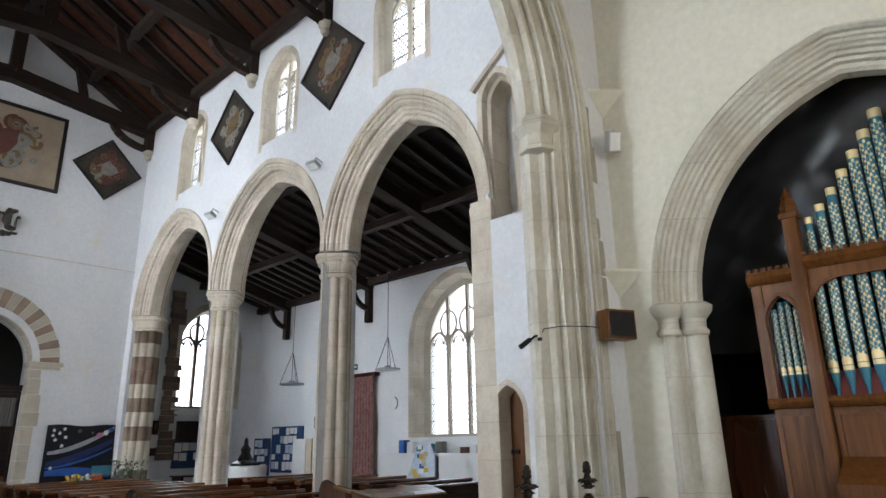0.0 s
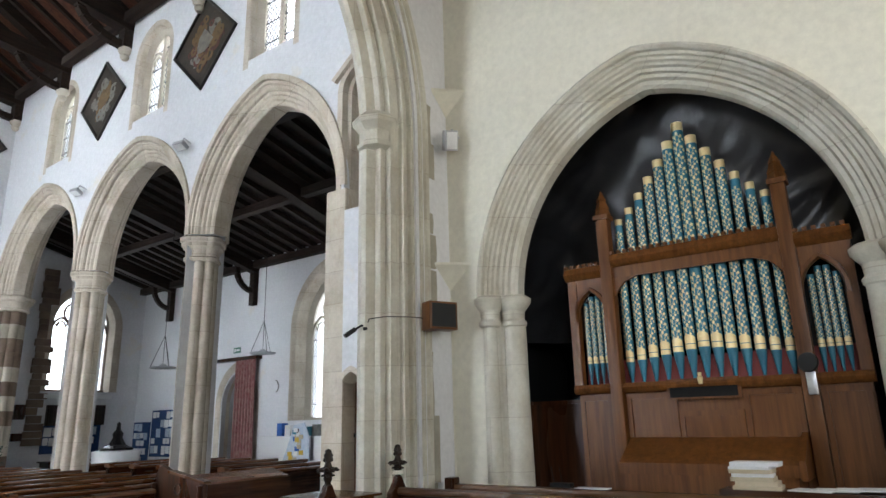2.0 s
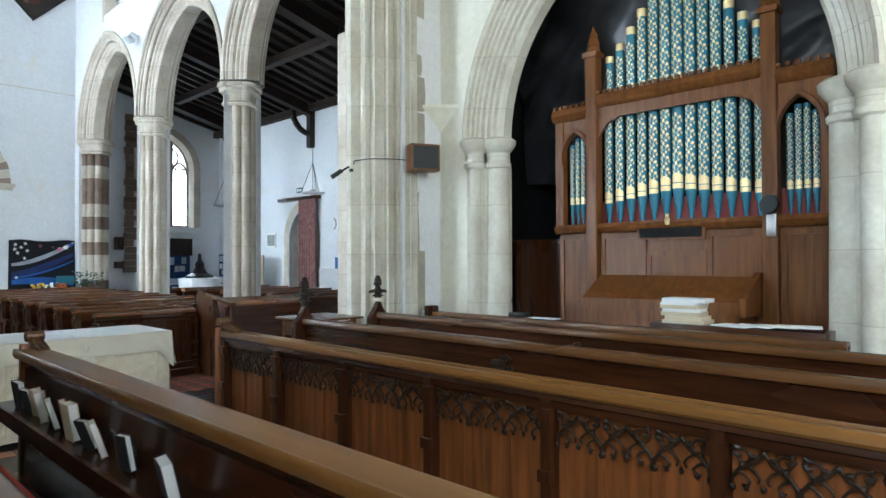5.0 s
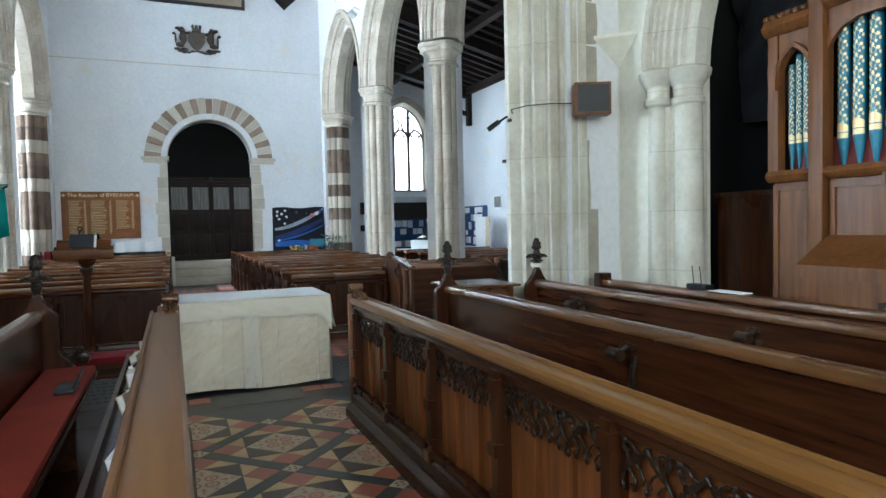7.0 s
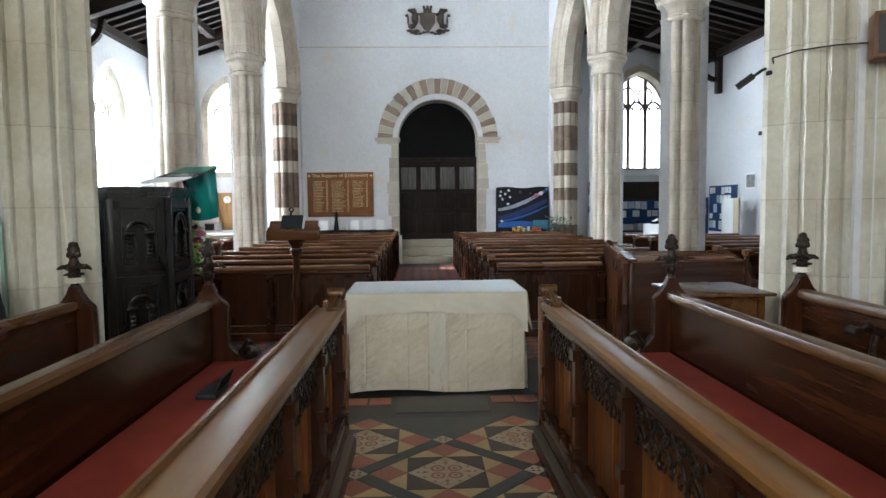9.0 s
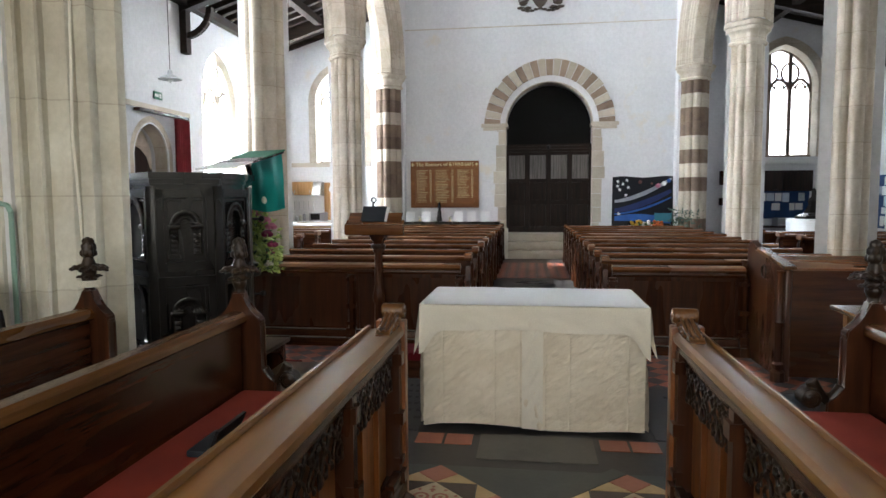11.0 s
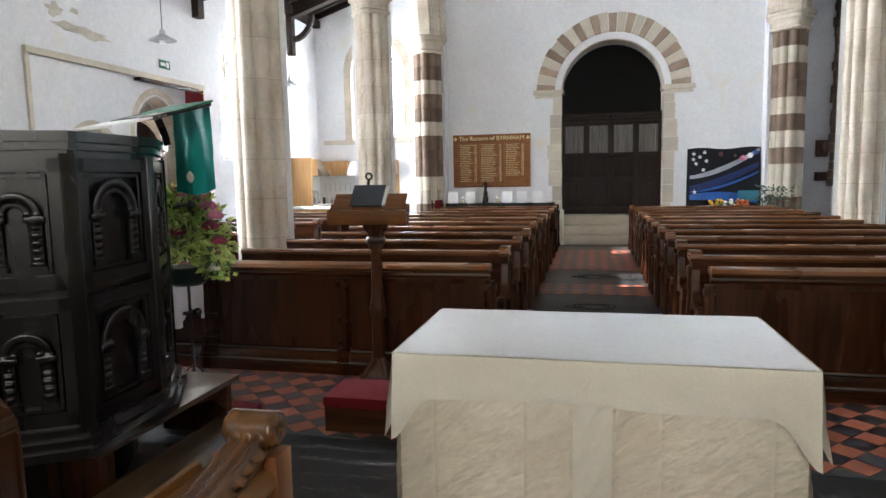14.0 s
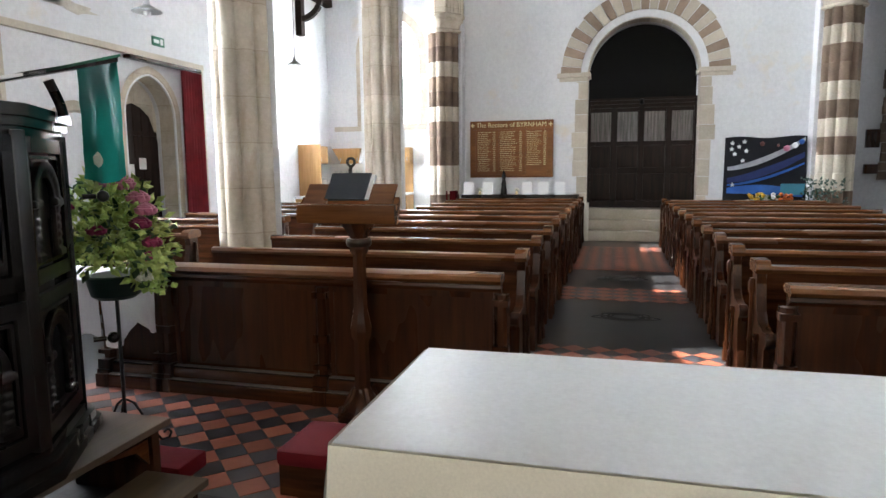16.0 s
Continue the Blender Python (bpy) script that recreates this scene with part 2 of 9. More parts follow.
def fused(bm, size):
    """Overlapping lumps melted into one carved skin."""
    me = bpy.data.meshes.new("carving")
    bm.to_mesh(me)
    bm.free()
    tmp = new("carving", me)
    md = tmp.modifiers.new("skin", "REMESH")
    md.mode, md.voxel_size = "VOXEL", size
    bpy.context.view_layer.update()
    done = bpy.data.meshes.new_from_object(tmp.evaluated_get(bpy.context.evaluated_depsgraph_get()))
    bpy.data.objects.remove(tmp)
    out = bmesh.new()
    out.from_mesh(done)
    return out


def thing(name, label, category, at=(0, 0, 0), group="", kind=""):
    ob = new(name)
    ob.empty_display_size = 0.1
    ob.matrix_basis = Matrix.Translation(at)
    return tagged(ob, label, category, group, kind)


def structure(name, bm, material, label="", smooth=30.0):
    return tagged(new(name, mesh_of(bm, name, material, 0.0 if name.startswith("wall") else smooth)), label, "", "", "structure")


def head_of(c, w, zs, R, u):
    """Height of a two-centred arch over u; R None is a flat head."""
    if R is None:
        return zs
    return zs + math.sqrt(max(0.0, R * R - (abs(u - c) + R - w) ** 2))


def wall_mesh(along, u0, u1, v0, v1, z0, z1, openings=()):
    """A wall of thickness v0..v1 with arched openings (centre, half width, sill, springing, R) right through it."""
    bm = bmesh.new()
    cuts = {u0, u1}
    for c, w, s, zs, R in openings:
        n = 24 if R else 1
        cuts |= {round(c - w * math.cos(math.pi * i / n), 5) for i in range(n + 1)}
    cuts = sorted(u for u in cuts if u0 <= u <= u1)

    def P(u, v, z):
        return bm.verts.new((u, v, z) if along == "x" else (v, u, z))

    def quad(*p):
        bm.faces.new([P(*q) for q in p])
    for a, b in zip(cuts, cuts[1:]):
        if b - a < 1e-6:
            continue
        m = (a + b) / 2
        inside = sorted((o for o in openings if o[0] - o[1] < m < o[0] + o[1]), key=lambda o: o[2])
        za, zb = z0, z0
        for o in inside:
            c, w, s, zs, R = o
            if s > z0:
                for v in (v0, v1):
                    quad((a, v, za), (b, v, zb), (b, v, s), (a, v, s))
                quad((a, v0, s), (b, v0, s), (b, v1, s), (a, v1, s))
            za, zb = head_of(c, w, zs, R, a), head_of(c, w, zs, R, b)
            quad((a, v0, za), (b, v0, zb), (b, v1, zb), (a, v1, za))
        for v in (v0, v1):
            quad((a, v, za), (b, v, zb), (b, v, z1), (a, v, z1))
        quad((a, v0, z1), (b, v0, z1), (b, v1, z1), (a, v1, z1))
    for c, w, s, zs, R in openings:
        for u in (c - w, c + w):
            quad((u, v0, s), (u, v1, s), (u, v1, zs), (u, v0, zs))
    for u in (u0, u1):
        quad((u, v0, z0), (u, v1, z0), (u, v1, z1), (u, v0, z1))
    bmesh.ops.remove_doubles(bm, verts=bm.verts, dist=1e-5)
    return bm


def arch_pts(c, w, zs, R, r, n=16):
    """The arch's line at r outside its edge, from one springing over the top to the other."""
    rr, e = R + r, R - w
    top = math.acos(max(-1, min(1, e / rr)))
    right = [(c - e + rr * math.cos(top * i / n), zs + rr * math.sin(top * i / n)) for i in range(n + 1)]
    left = [(2 * c - u, z) for u, z in right]
    return left + right[::-1][1:]


def moulding(along, c, w, zs, R, profile, zbase=None, n=16, close=False):
    """A moulded arch: profile rows (r outside the edge, v across the wall) carried round it, and down the jambs to zbase."""
    bm = bmesh.new()
    lines = []
    for r, v in profile:
        pts = arch_pts(c, w, zs, R, r, n)
        if zbase is not None:
            pts = [(pts[0][0], zbase)] + pts + [(pts[-1][0], zbase)]
        lines.append([bm.verts.new((u, v, z) if along == "x" else (v, u, z)) for u, z in pts])
    pairs = list(zip(lines, lines[1:])) + ([(lines[-1], lines[0])] if close else [])
    for p, q in pairs:
        for i in range(len(p) - 1):
            bm.faces.new((p[i], p[i + 1], q[i + 1], q[i]))
    return bm


def lobes(a, r):
    """Section of a clustered shaft: four rolls, deep hollows, and a lesser roll on each diagonal."""
    d = abs((math.degrees(a) + 45) % 90 - 45)
    if d < 19:
        return r * (0.80 + 0.20 * math.sqrt(1 - (d / 19.5) ** 2))
    if d < 26:
        return r * (0.80 - 0.05 * math.sin(math.pi * (d - 19) / 7))
    return r * (0.80 + 0.13 * math.sin(math.pi * (d - 26) / 38))


# ---- the shell ----
XW, XA = -17.9, -20.2           # west walls of nave and aisles
YN, YS, T = 6.6, -0.6, 0.76     # nave faces of the arcades, their thickness
YNA, YSA = 12.0, -5.1           # aisle walls
ROOF = 10.6


# nave arcades
ARC_Z, ARC_R = 4.92, 2.06
ARCHES = {"north": [(-7.25, 1.53, ARC_R), (-11.27, 1.70, ARC_R), (-15.46, 1.70, ARC_R)],
          "south": [(-6.74, 2.04, 2.30), (-11.27, 1.70, ARC_R), (-15.46, 1.70, ARC_R)]}
PIERS = {"north": [-9.27, -13.38], "south": [-9.15, -13.35]}
CLERE = [-7.15, -11.0, -15.0]
GROW = 0.395
arc_open = {k: [(c, w + GROW, 0.0, ARC_Z, r + GROW) for c, w, r in v] for k, v in ARCHES.items()}
# unseen south row, made larger than the north one to let sun in
clere_south = [(c, 0.75, 7.45, 9.2, 0.85) for c in CLERE]
clere_open = [(c, 0.60, 7.85, 9.25, 0.66) for c in CLERE]
rood = [(-5.14, 0.24, 0.35, 1.95, 0.36), (-5.10, 0.28, 4.55, 6.4, 0.42)]
structure("wall_north", wall_mesh("x", XW, -3.98, YN, YN + T, 0, ROOF, arc_open["north"] + clere_open + rood), M_NAVE, "whitewashed nave wall over a pointed stone arcade")
structure("wall_south", wall_mesh("x", XW, -3.98, YS - T, YS, 0, ROOF, arc_open["south"] + clere_south), M_NAVE, "whitewashed nave wall over a pointed stone arcade")
PROFILE = [(0.46, 0.003), (0.46, -0.045), (0.40, -0.06), (0.36, -0.05), (0.345, -0.004), (0.30, -0.004), (0.29, 0.03), (0.25, 0.035), (0.22, 0.07), (0.215, 0.12), (0.17, 0.13), (0.15, 0.17), (0.10, 0.175),
           (0.07, 0.215), (0.02, 0.225), (0.0, 0.25)]
PROFILE_ALL = PROFILE + [(r, T - v) for r, v in reversed(PROFILE)]


def pier(name, x, y, label):
    t = thing(name, label, "pier", (x, y, 0), "arcade piers")
    part("shaft", turned(bmesh.new(), x, y, [(0.5, 0.318), (4.50, 0.308)], 120, lobes), M_STONE, t)
    part("base", turned(bmesh.new(), x, y, [(0, 0.46), (0.22, 0.46), (0.26, 0.42), (0.38, 0.41), (0.42, 0.36), (0.50, 0.335)], 32, lambda a, r: r * (1 + 0.06 * math.cos(4 * a))), M_STONE, t)
    part("capital", turned(bmesh.new(), x, y, [(4.47, 0.315), (4.49, 0.35), (4.53, 0.36), (4.56, 0.325), (4.66, 0.33), (4.72, 0.37), (4.74, 0.405), (4.80, 0.41), (4.82, 0.44), (4.89, 0.44), (4.92, 0.40)], 64,
                           lambda a, r: r * (0.86 + 0.14 * max(0.0, math.cos(4 * a)) ** 0.5)), M_STONE, t)
    return t


for side, (yf, d, yc) in {"north": (YN, 1, YN + T / 2), "south": (YS, -1, YS - T / 2)}.items():
    for x in PIERS[side]:
        pier("pier", x, yc, "clustered limestone pier with a moulded capital")
    for c, w, r in ARCHES[side]:
        ring = moulding("x", c, w, ARC_Z, r, [(r, yf + d * v) for r, v in PROFILE_ALL])
        structure("arch_" + side, ring, M_STONE, "pointed arch of moulded limestone")
    # half piers against the ends
    xe = -5.60 if side == "north" else -4.58
    for name in ("east",):
        ya, yb = sorted((yf - d * 0.004, yf + d * (T + 0.004)))
        structure("respond_%s_%s" % (side, name), boxes((xe - 0.08, ya, 0.0, xe + 0.31, yb, 4.90), bevel=0.03), M_STONE, "plain limestone jamb at the end of the arcade")
        bm = turned(bmesh.new(), xe, yc, [(4.40, 0.05), (4.46, 0.14), (4.50, 0.16), (4.54, 0.20), (4.62, 0.22), (4.68, 0.27), (4.72, 0.28), (4.78, 0.31), (4.86, 0.32), (4.92, 0.30)], 32)
        structure("respond_cap_%s_%s" % (side, name), bm, M_STONE, "moulded corbel under the arch")

# west wall with the round tower arch
TA, TW, TZ = 3.34, 1.17, 3.56
structure("wall_west", wall_mesh("y", YS - 0.02, YN + 0.02, XW - 0.9, XW, 0, 13.2, [(TA, TW, 0, TZ, TW)]), M_NAVE, "whitewashed west wall with a round tower arch")
# tower inside: its shade is put into the near-black colour
structure("tower_back", boxes((XW - 4.0, TA - 2.4, 0, XW - 3.8, TA + 2.4, 6), (XW - 3.8, TA - 2.6, 0, XW - 0.9, TA - 2.4, 6), (XW - 3.8, TA + 2.4, 0, XW - 0.9, TA + 2.6, 6), (XW - 4, TA - 2.6, 6, XW - 0.9, TA + 2.6, 6.2)), M_DARK, "tower inside in near-black for its shade")

# chancel arch
CX0, CX1 = -4.02, -3.36
CA, CW, CZ, CR = 2.88, 2.50, 4.90, 3.3
structure("wall_chancel_arch", wall_mesh("y", -1.36, 7.36, CX0, CX1, 0, 13.2, [(CA, CW + 0.40, 0, CZ, CR + 0.40)]), M_NAVE, "wall over the chancel arch")
def reeds(r0, x0, r1, x1, n, depth):
    """Rolls and hollows between two points of a jamb."""
    out = []
    for i in range(n):
        for k, d in ((0.0, -0.5), (0.18, 0.45), (0.36, 0.85), (0.54, 0.45), (0.72, -0.5), (0.86, -1.0)):
            f = (i + k) / n
            out.append((r0 + (r1 - r0) * f + depth * d * -0.7, x0 + (x1 - x0) * f + depth * d * 0.7))
    return out


SHAFT = [(0.62, CX1 + 0.003), (0.61, CX1 + 0.03), (0.55, CX1 + 0.035)] + reeds(0.52, CX1 + 0.01, 0.20, CX1 - 0.10, 3, 0.042) + reeds(0.17, CX1 - 0.13, 0.03, CX1 - 0.30, 2, 0.036) + [(0.0, CX1 - 0.34), (-0.035, CX1 - 0.36), (-0.04, CX1 - 0.42)]
mid = (CX0 + CX1) / 2
SHAFT = SHAFT + [(-0.01, CX0 + 0.19), (0.05, CX0 + 0.11), (0.15, CX0 + 0.04), (0.27, CX0 - 0.004), (0.62, CX0 - 0.004)]
structure("chancel_arch", moulding("y", CA, CW, CZ, CR, SHAFT, zbase=0.0, n=20), M_STONE2, "tall moulded limestone chancel arch")
for y, s in ((CA + CW, 1), (CA - CW, -1)):
    bm = turned(bmesh.new(), mid, y + s * 0.10, [(4.62, 0.17), (4.64, 0.21), (4.68, 0.22), (4.71, 0.18), (4.82, 0.19), (4.88, 0.24), (4.91, 0.27), (4.97, 0.28), (5.0, 0.24), (5.05, 0.19)], 8)
    structure("chancel_capital", bm, M_STONE2, "moulded octagonal capital")
# chancel walls
YC = 6.4
OA, OW, OZ, OR = -0.95, 1.66, 2.93, 2.08
structure("wall_chancel_north", wall_mesh("x", CX1, 6.0, YC, YC + 0.7, 0, 9.0, [(OA, OW + 0.26, 0, OZ, OR + 0.26)]), M_CREAM, "cream plastered chancel wall with the organ arch")
ORG = [(0.36, YC + 0.004), (0.36, YC - 0.05), (0.33, YC - 0.07), (0.30, YC - 0.045), (0.29, YC - 0.004), (0.26, YC - 0.004), (0.25, YC + 0.03), (0.22, YC + 0.035), (0.205, YC + 0.065), (0.18, YC + 0.075), (0.165, YC + 0.115), (0.13, YC + 0.12), (0.12, YC + 0.16),
       (0.085, YC + 0.165), (0.07, YC + 0.21), (0.03, YC + 0.22), (0.0, YC + 0.26), (0.0, YC + 0.40), (0.27, YC + 0.42)]
structure("organ_arch", moulding("x", OA, OW, OZ, OR, ORG, n=20), M_STONE2, "wide moulded limestone arch round the organ")
for s in (-1, 1):
    e = OA + s * OW
    bm = bmesh.new()
    poly = [(e + s * r, v) for r, v in ORG[5:]] + [(e + s * 0.34, YC + 0.69)]
    prism(bm, poly, "z", 0.0, OZ - 0.28)
    turned(bm, e + s * 0.06, YC + 0.24, [(0, 0.20), (0.7, 0.19), (0.75, 0.14), (OZ - 0.3, 0.12)], 24)
    turned(bm, e + s * 0.26, YC + 0.05, [(0, 0.13), (0.7, 0.12), (0.75, 0.09), (OZ - 0.3, 0.08)], 20)
    structure("organ_jamb", bm, M_STONE2, "shafted limestone jamb of the organ arch")
    bm = bmesh.new()
    for cx, cy, k in ((e + s * 0.07, YC + 0.24, 0.70), (e + s * 0.26, YC + 0.06, 0.58)):
        turned(bm, cx, cy, [(OZ - 0.32, 0.17 * k), (OZ - 0.30, 0.21 * k), (OZ - 0.26, 0.22 * k), (OZ - 0.23, 0.18 * k), (OZ - 0.14, 0.19 * k), (OZ - 0.09, 0.25 * k), (OZ - 0.05, 0.29 * k), (OZ + 0.0, 0.30 * k), (OZ + 0.03, 0.24 * k)], 24)
    structure("organ_capital", bm, M_STONE2, "moulded capital of the organ arch")
# chamber walls coloured near-black in place of real shade
structure("organ_chamber", boxes((-3.6, 9.4, 0, 2.2, 9.6, 6.5), (-3.6, YC + 0.7, 0, -3.4, 9.4, 6.5), (2.0, YC + 0.7, 0, 2.2, 9.4, 6.5), (-3.6, YC + 0.7, 6.5, 2.2, 9.6, 6.7)), M_DARK, "organ chamber in near-black for its shade")
# window openings here and in the east wall are unseen, added for light
structure("wall_chancel_south", wall_mesh("x", CX1, 6.0, -1.4, -0.7, 0, 9.0, [(2.2, 0.75, 2.2, 4.6, 0.95), (4.6, 0.75, 2.2, 4.6, 0.95)]), M_CREAM, "cream plastered chancel wall with added unseen windows")
structure("wall_chancel_east", wall_mesh("y", -1.4, 7.1, 6.0, 6.7, 0, 9.0, [(2.95, 1.7, 2.4, 4.6, 2.2)]), M_CREAM, "cream plastered east wall with a large added unseen window")
structure("ceiling_chancel", boxes((CX1, -1.4, 9.0, 6.7, 7.1, 9.2)), M_BOARD, "boarded chancel ceiling")

# aisles
NWIN = [(-10.85, 1.60, 1.72, 4.05, 1.75)]
NDOOR = (-14.85, 0.68, 0.0, 2.2, 0.95)
structure("wall_north_aisle", wall_mesh("x", XA, -3.98, YNA, YNA + 0.8, 0, 6.7, NWIN + [NDOOR]), M_NAVE, "whitewashed aisle wall with a traceried window and a door")
structure("wall_north_aisle_west", wall_mesh("y", YN + T, YNA + 0.8, XA - 0.7, XA, 0, 8.0, [(10.1, 0.95, 2.75, 4.75, 1.25)]), M_NAVE, "whitewashed aisle end wall with a window")
structure("wall_north_aisle_east", boxes((CX0, 7.36, 0, CX0 + 0.3, 12.8, 8.0)), M_NAVE, "whitewashed aisle end wall")
structure("wall_tower_north", boxes((XA - 0.7, YN + 0.02, 0, XW, YN + T, 8.0)), M_NAVE, "whitewashed side of the tower")
structure("wall_tower_south", boxes((XA - 0.7, YS - T, 0, XW, YS - 0.02, 8.0)), M_NAVE, "whitewashed side of the tower")
SWIN = [(-16.3, 1.25, 2.1, 4.1, 1.45), (-8.2, 1.25, 2.1, 4.1, 1.45)]
SDOOR = (-12.87, 0.62, 0.0, 2.5, 0.72)
structure("wall_south_aisle", wall_mesh("x", XA, -3.98, YSA - 0.9, YSA, 0, 6.7, SWIN + [SDOOR]), M_NAVE, "whitewashed aisle wall with windows and a door")
structure("wall_south_aisle_west", wall_mesh("y", YSA - 0.9, YS - T, XA - 0.7, XA, 0, 8.0, [(-3.2, 0.80, 2.75, 4.7, 1.0)]), M_NAVE, "whitewashed aisle end wall with a window")
structure("wall_south_aisle_east", boxes((CX0, -6.0, 0, CX0 + 0.3, -1.36, 8.0)), M_NAVE, "whitewashed aisle end wall")

# floor
structure("floor", boxes((-24, -7, -0.3, 7, 13.5, 0.0)), M_FLOOR, "dark slate church floor")

# roofs
def roof_slab(name, pts, mat, label):
    bm = bmesh.new()
    lo = [bm.verts.new(p) for p in pts]
    hi = [bm.verts.new((p[0], p[1], p[2] + 0.15)) for p in pts]
    bm.faces.new(lo[::-1]), bm.faces.new(hi)
    for i in range(len(pts)):
        j = (i + 1) % len(pts)
        bm.faces.new((lo[i], lo[j], hi[j], hi[i]))
    return structure(name, bm, mat, label)


RIDGE = 12.6
ymid = (YN + YS) / 2
roof_slab("ceiling_nave_north", [(XW - 0.9, ymid, RIDGE), (XW - 0.9, YN + T, ROOF - 0.1), (CX1, YN + T, ROOF - 0.1), (CX1, ymid, RIDGE)], M_BOARD, "dark boarded nave roof")
roof_slab("ceiling_nave_south", [(XW - 0.9, ymid, RIDGE), (XW - 0.9, YS - T, ROOF - 0.1), (CX1, YS - T, ROOF - 0.1), (CX1, ymid, RIDGE)], M_BOARD, "dark boarded nave roof")
roof_slab("ceiling_north_aisle", [(XA - 0.7, YN + T, 7.60), (XA - 0.7, YNA + 0.8, 6.12), (CX0 + 0.3, YNA + 0.8, 6.12), (CX0 + 0.3, YN + T, 7.60)], M_ROOF, "dark timber lean-to roof")
roof_slab("ceiling_south_aisle", [(XA - 0.7, YS - T, 7.60), (XA - 0.7, YSA - 0.9, 6.12), (CX0 + 0.3, YSA - 0.9, 6.12), (CX0 + 0.3, YS - T, 7.60)], M_ROOF, "dark timber lean-to roof")

# daylight in the openings
for c in CLERE:
    window_light("sky_clerestory_north", (c, YN + T + 0.25, 8.9), (0, -1, 0), 1.7, 2.9, 330)
    window_light("sky_clerestory_south", (c, YS - T - 0.25, 8.7), (0, 1, 0), 1.9, 3.2, 900)
window_light("sky_north_aisle", (-10.85, YNA + 1.0, 3.7), (0, -1, 0), 4.2, 5.2, 700)
window_light("sky_north_west", (XA - 0.9, 10.1, 4.3), (1, 0, 0), 2.6, 4.4, 450)
for c in (-16.3, -8.2):
    window_light("sky_south_aisle", (c, YSA - 1.1, 3.7), (0, 1, 0), 3.2, 4.6, 3000)
window_light("sky_south_west", (XA - 0.9, -3.2, 4.2), (1, 0, 0), 2.2, 4.2, 1700)
# fill lamps in the added chancel windows, the east one tinted warm
for c in (2.2, 4.6):
    window_light("fill_chancel_south", (c, -1.8, 3.8), (0, 1, 0), 1.6, 3.6, 500)
window_light("fill_east", (7.1, 2.95, 4.4), (-1, 0, 0), 3.6, 4.6, 830, (1.0, 0.92, 0.78))


# ---- stone details of the shell ----
def lobed_block(z0, z1):
    return turned(bmesh.new(), 0, 0, [(z0, 0.335), (z0 + 0.006, 0.345), (z1 - 0.006, 0.345), (z1, 0.335)], 80, lobes)


for side, yc in (("north", YN + T / 2), ("south", YS - T / 2)):
    t = thing("respond", "half pier banded in brown ironstone and pale limestone", "half pier", (XW + 0.50, yc, 0), "banded half piers")
    z, i = 0.0, 0
    pattern = "ccbccbbbcbbcbb" if side == "south" else "ccbccbcbcbbcb"
    h = 4.55 / len(pattern)
    for k in pattern:
        p = part("stone_block", lobed_block(z, z + h), M_IRON if k == "b" else M_PALE, None)
        p.parent = t
        z += h
    cap = turned(bmesh.new(), XW + 0.50, yc, [(4.52, 0.36), (4.54, 0.40), (4.57, 0.41), (4.60, 0.375), (4.68, 0.38), (4.74, 0.42), (4.76, 0.455), (4.82, 0.46), (4.84, 0.49), (4.89, 0.49), (4.92, 0.44)], 48,
                 lambda a, r: r * (0.86 + 0.14 * max(0.0, math.cos(4 * a)) ** 0.5))
    part("capital", cap, M_STONE, t)

# voussoirs of the tower arch
t = thing("tower_arch", "round arch of alternate brown and pale stone blocks", "arch", (XW, TA, 0))
N_V = 25
M_VOUSS = surface("pale ironstone", (0.42, 0.32, 0.24), (0.33, 0.245, 0.18), rough=0.85, big=2.5, fine=28, bump=0.4, vary=0.3, spec=0.2)


def ring_block(r0, r1, a0, a1, x0, x1, gap=0.006, k=3):
    bm = bmesh.new()
    g0, g1 = a0 + gap / r0, a1 - gap / r0
    poly = [(r1 * math.cos(g0 + (g1 - g0) * i / k), r1 * math.sin(g0 + (g1 - g0) * i / k)) for i in range(k + 1)] + [(r0 * math.cos(g1 - (g1 - g0) * i / k), r0 * math.sin(g1 - (g1 - g0) * i / k)) for i in range(k + 1)]
    return prism(bm, [(TA + a, TZ + b) for a, b in poly], "x", x0, x1)


rng = random.Random(3)
for i in range(N_V):
    a0, a1 = math.pi * i / N_V, math.pi * (i + 1) / N_V
    part("voussoir", ring_block(TW + 0.15, TW + 0.58 + rng.uniform(-0.02, 0.02), a0, a1, XW - 0.12, XW + 0.025 + rng.uniform(0, 0.01)), M_VOUSS if i % 2 == 0 else M_PALE, t, "" if i else "brown ironstone arch block")
for i in range(15):
    a0, a1 = math.pi * i / 15, math.pi * (i + 1) / 15
    part("inner_voussoir", ring_block(TW - 0.02, TW + 0.145, a0, a1, XW - 0.42, XW - 0.03), M_PALE, t)
for s in (-1, 1):
    e = TA + s * TW
    y0, y1 = sorted((e - s * 0.06, e + s * 0.66))
    part("impost", prism(bmesh.new(), [(y0, TZ - 0.04), (y1, TZ - 0.04), (y1, TZ + 0.06), (y0, TZ + 0.06)], "x", XW - 0.45, XW + 0.07), M_PALE, t, "projecting stone impost")
    part("impost", boxes((XW - 0.44, y0 + 0.05, TZ - 0.12, XW + 0.04, y1 - 0.05, TZ - 0.045)), M_PALE, t)
    z = 0.62
    while z < TZ - 0.13:
        h = min(rng.uniform(0.26, 0.42), TZ - 0.125 - z)
        wdt = rng.choice((0.20, 0.24, 0.30)) + rng.uniform(-0.03, 0.03)
        y0, y1 = sorted((e - s * 0.01, e + s * wdt))
        part("jamb_stone", boxes((XW - 0.42, y0, z, XW + 0.006 + rng.uniform(0, 0.006), y1, z + h - 0.008)), M_PALE, t)
        z += h
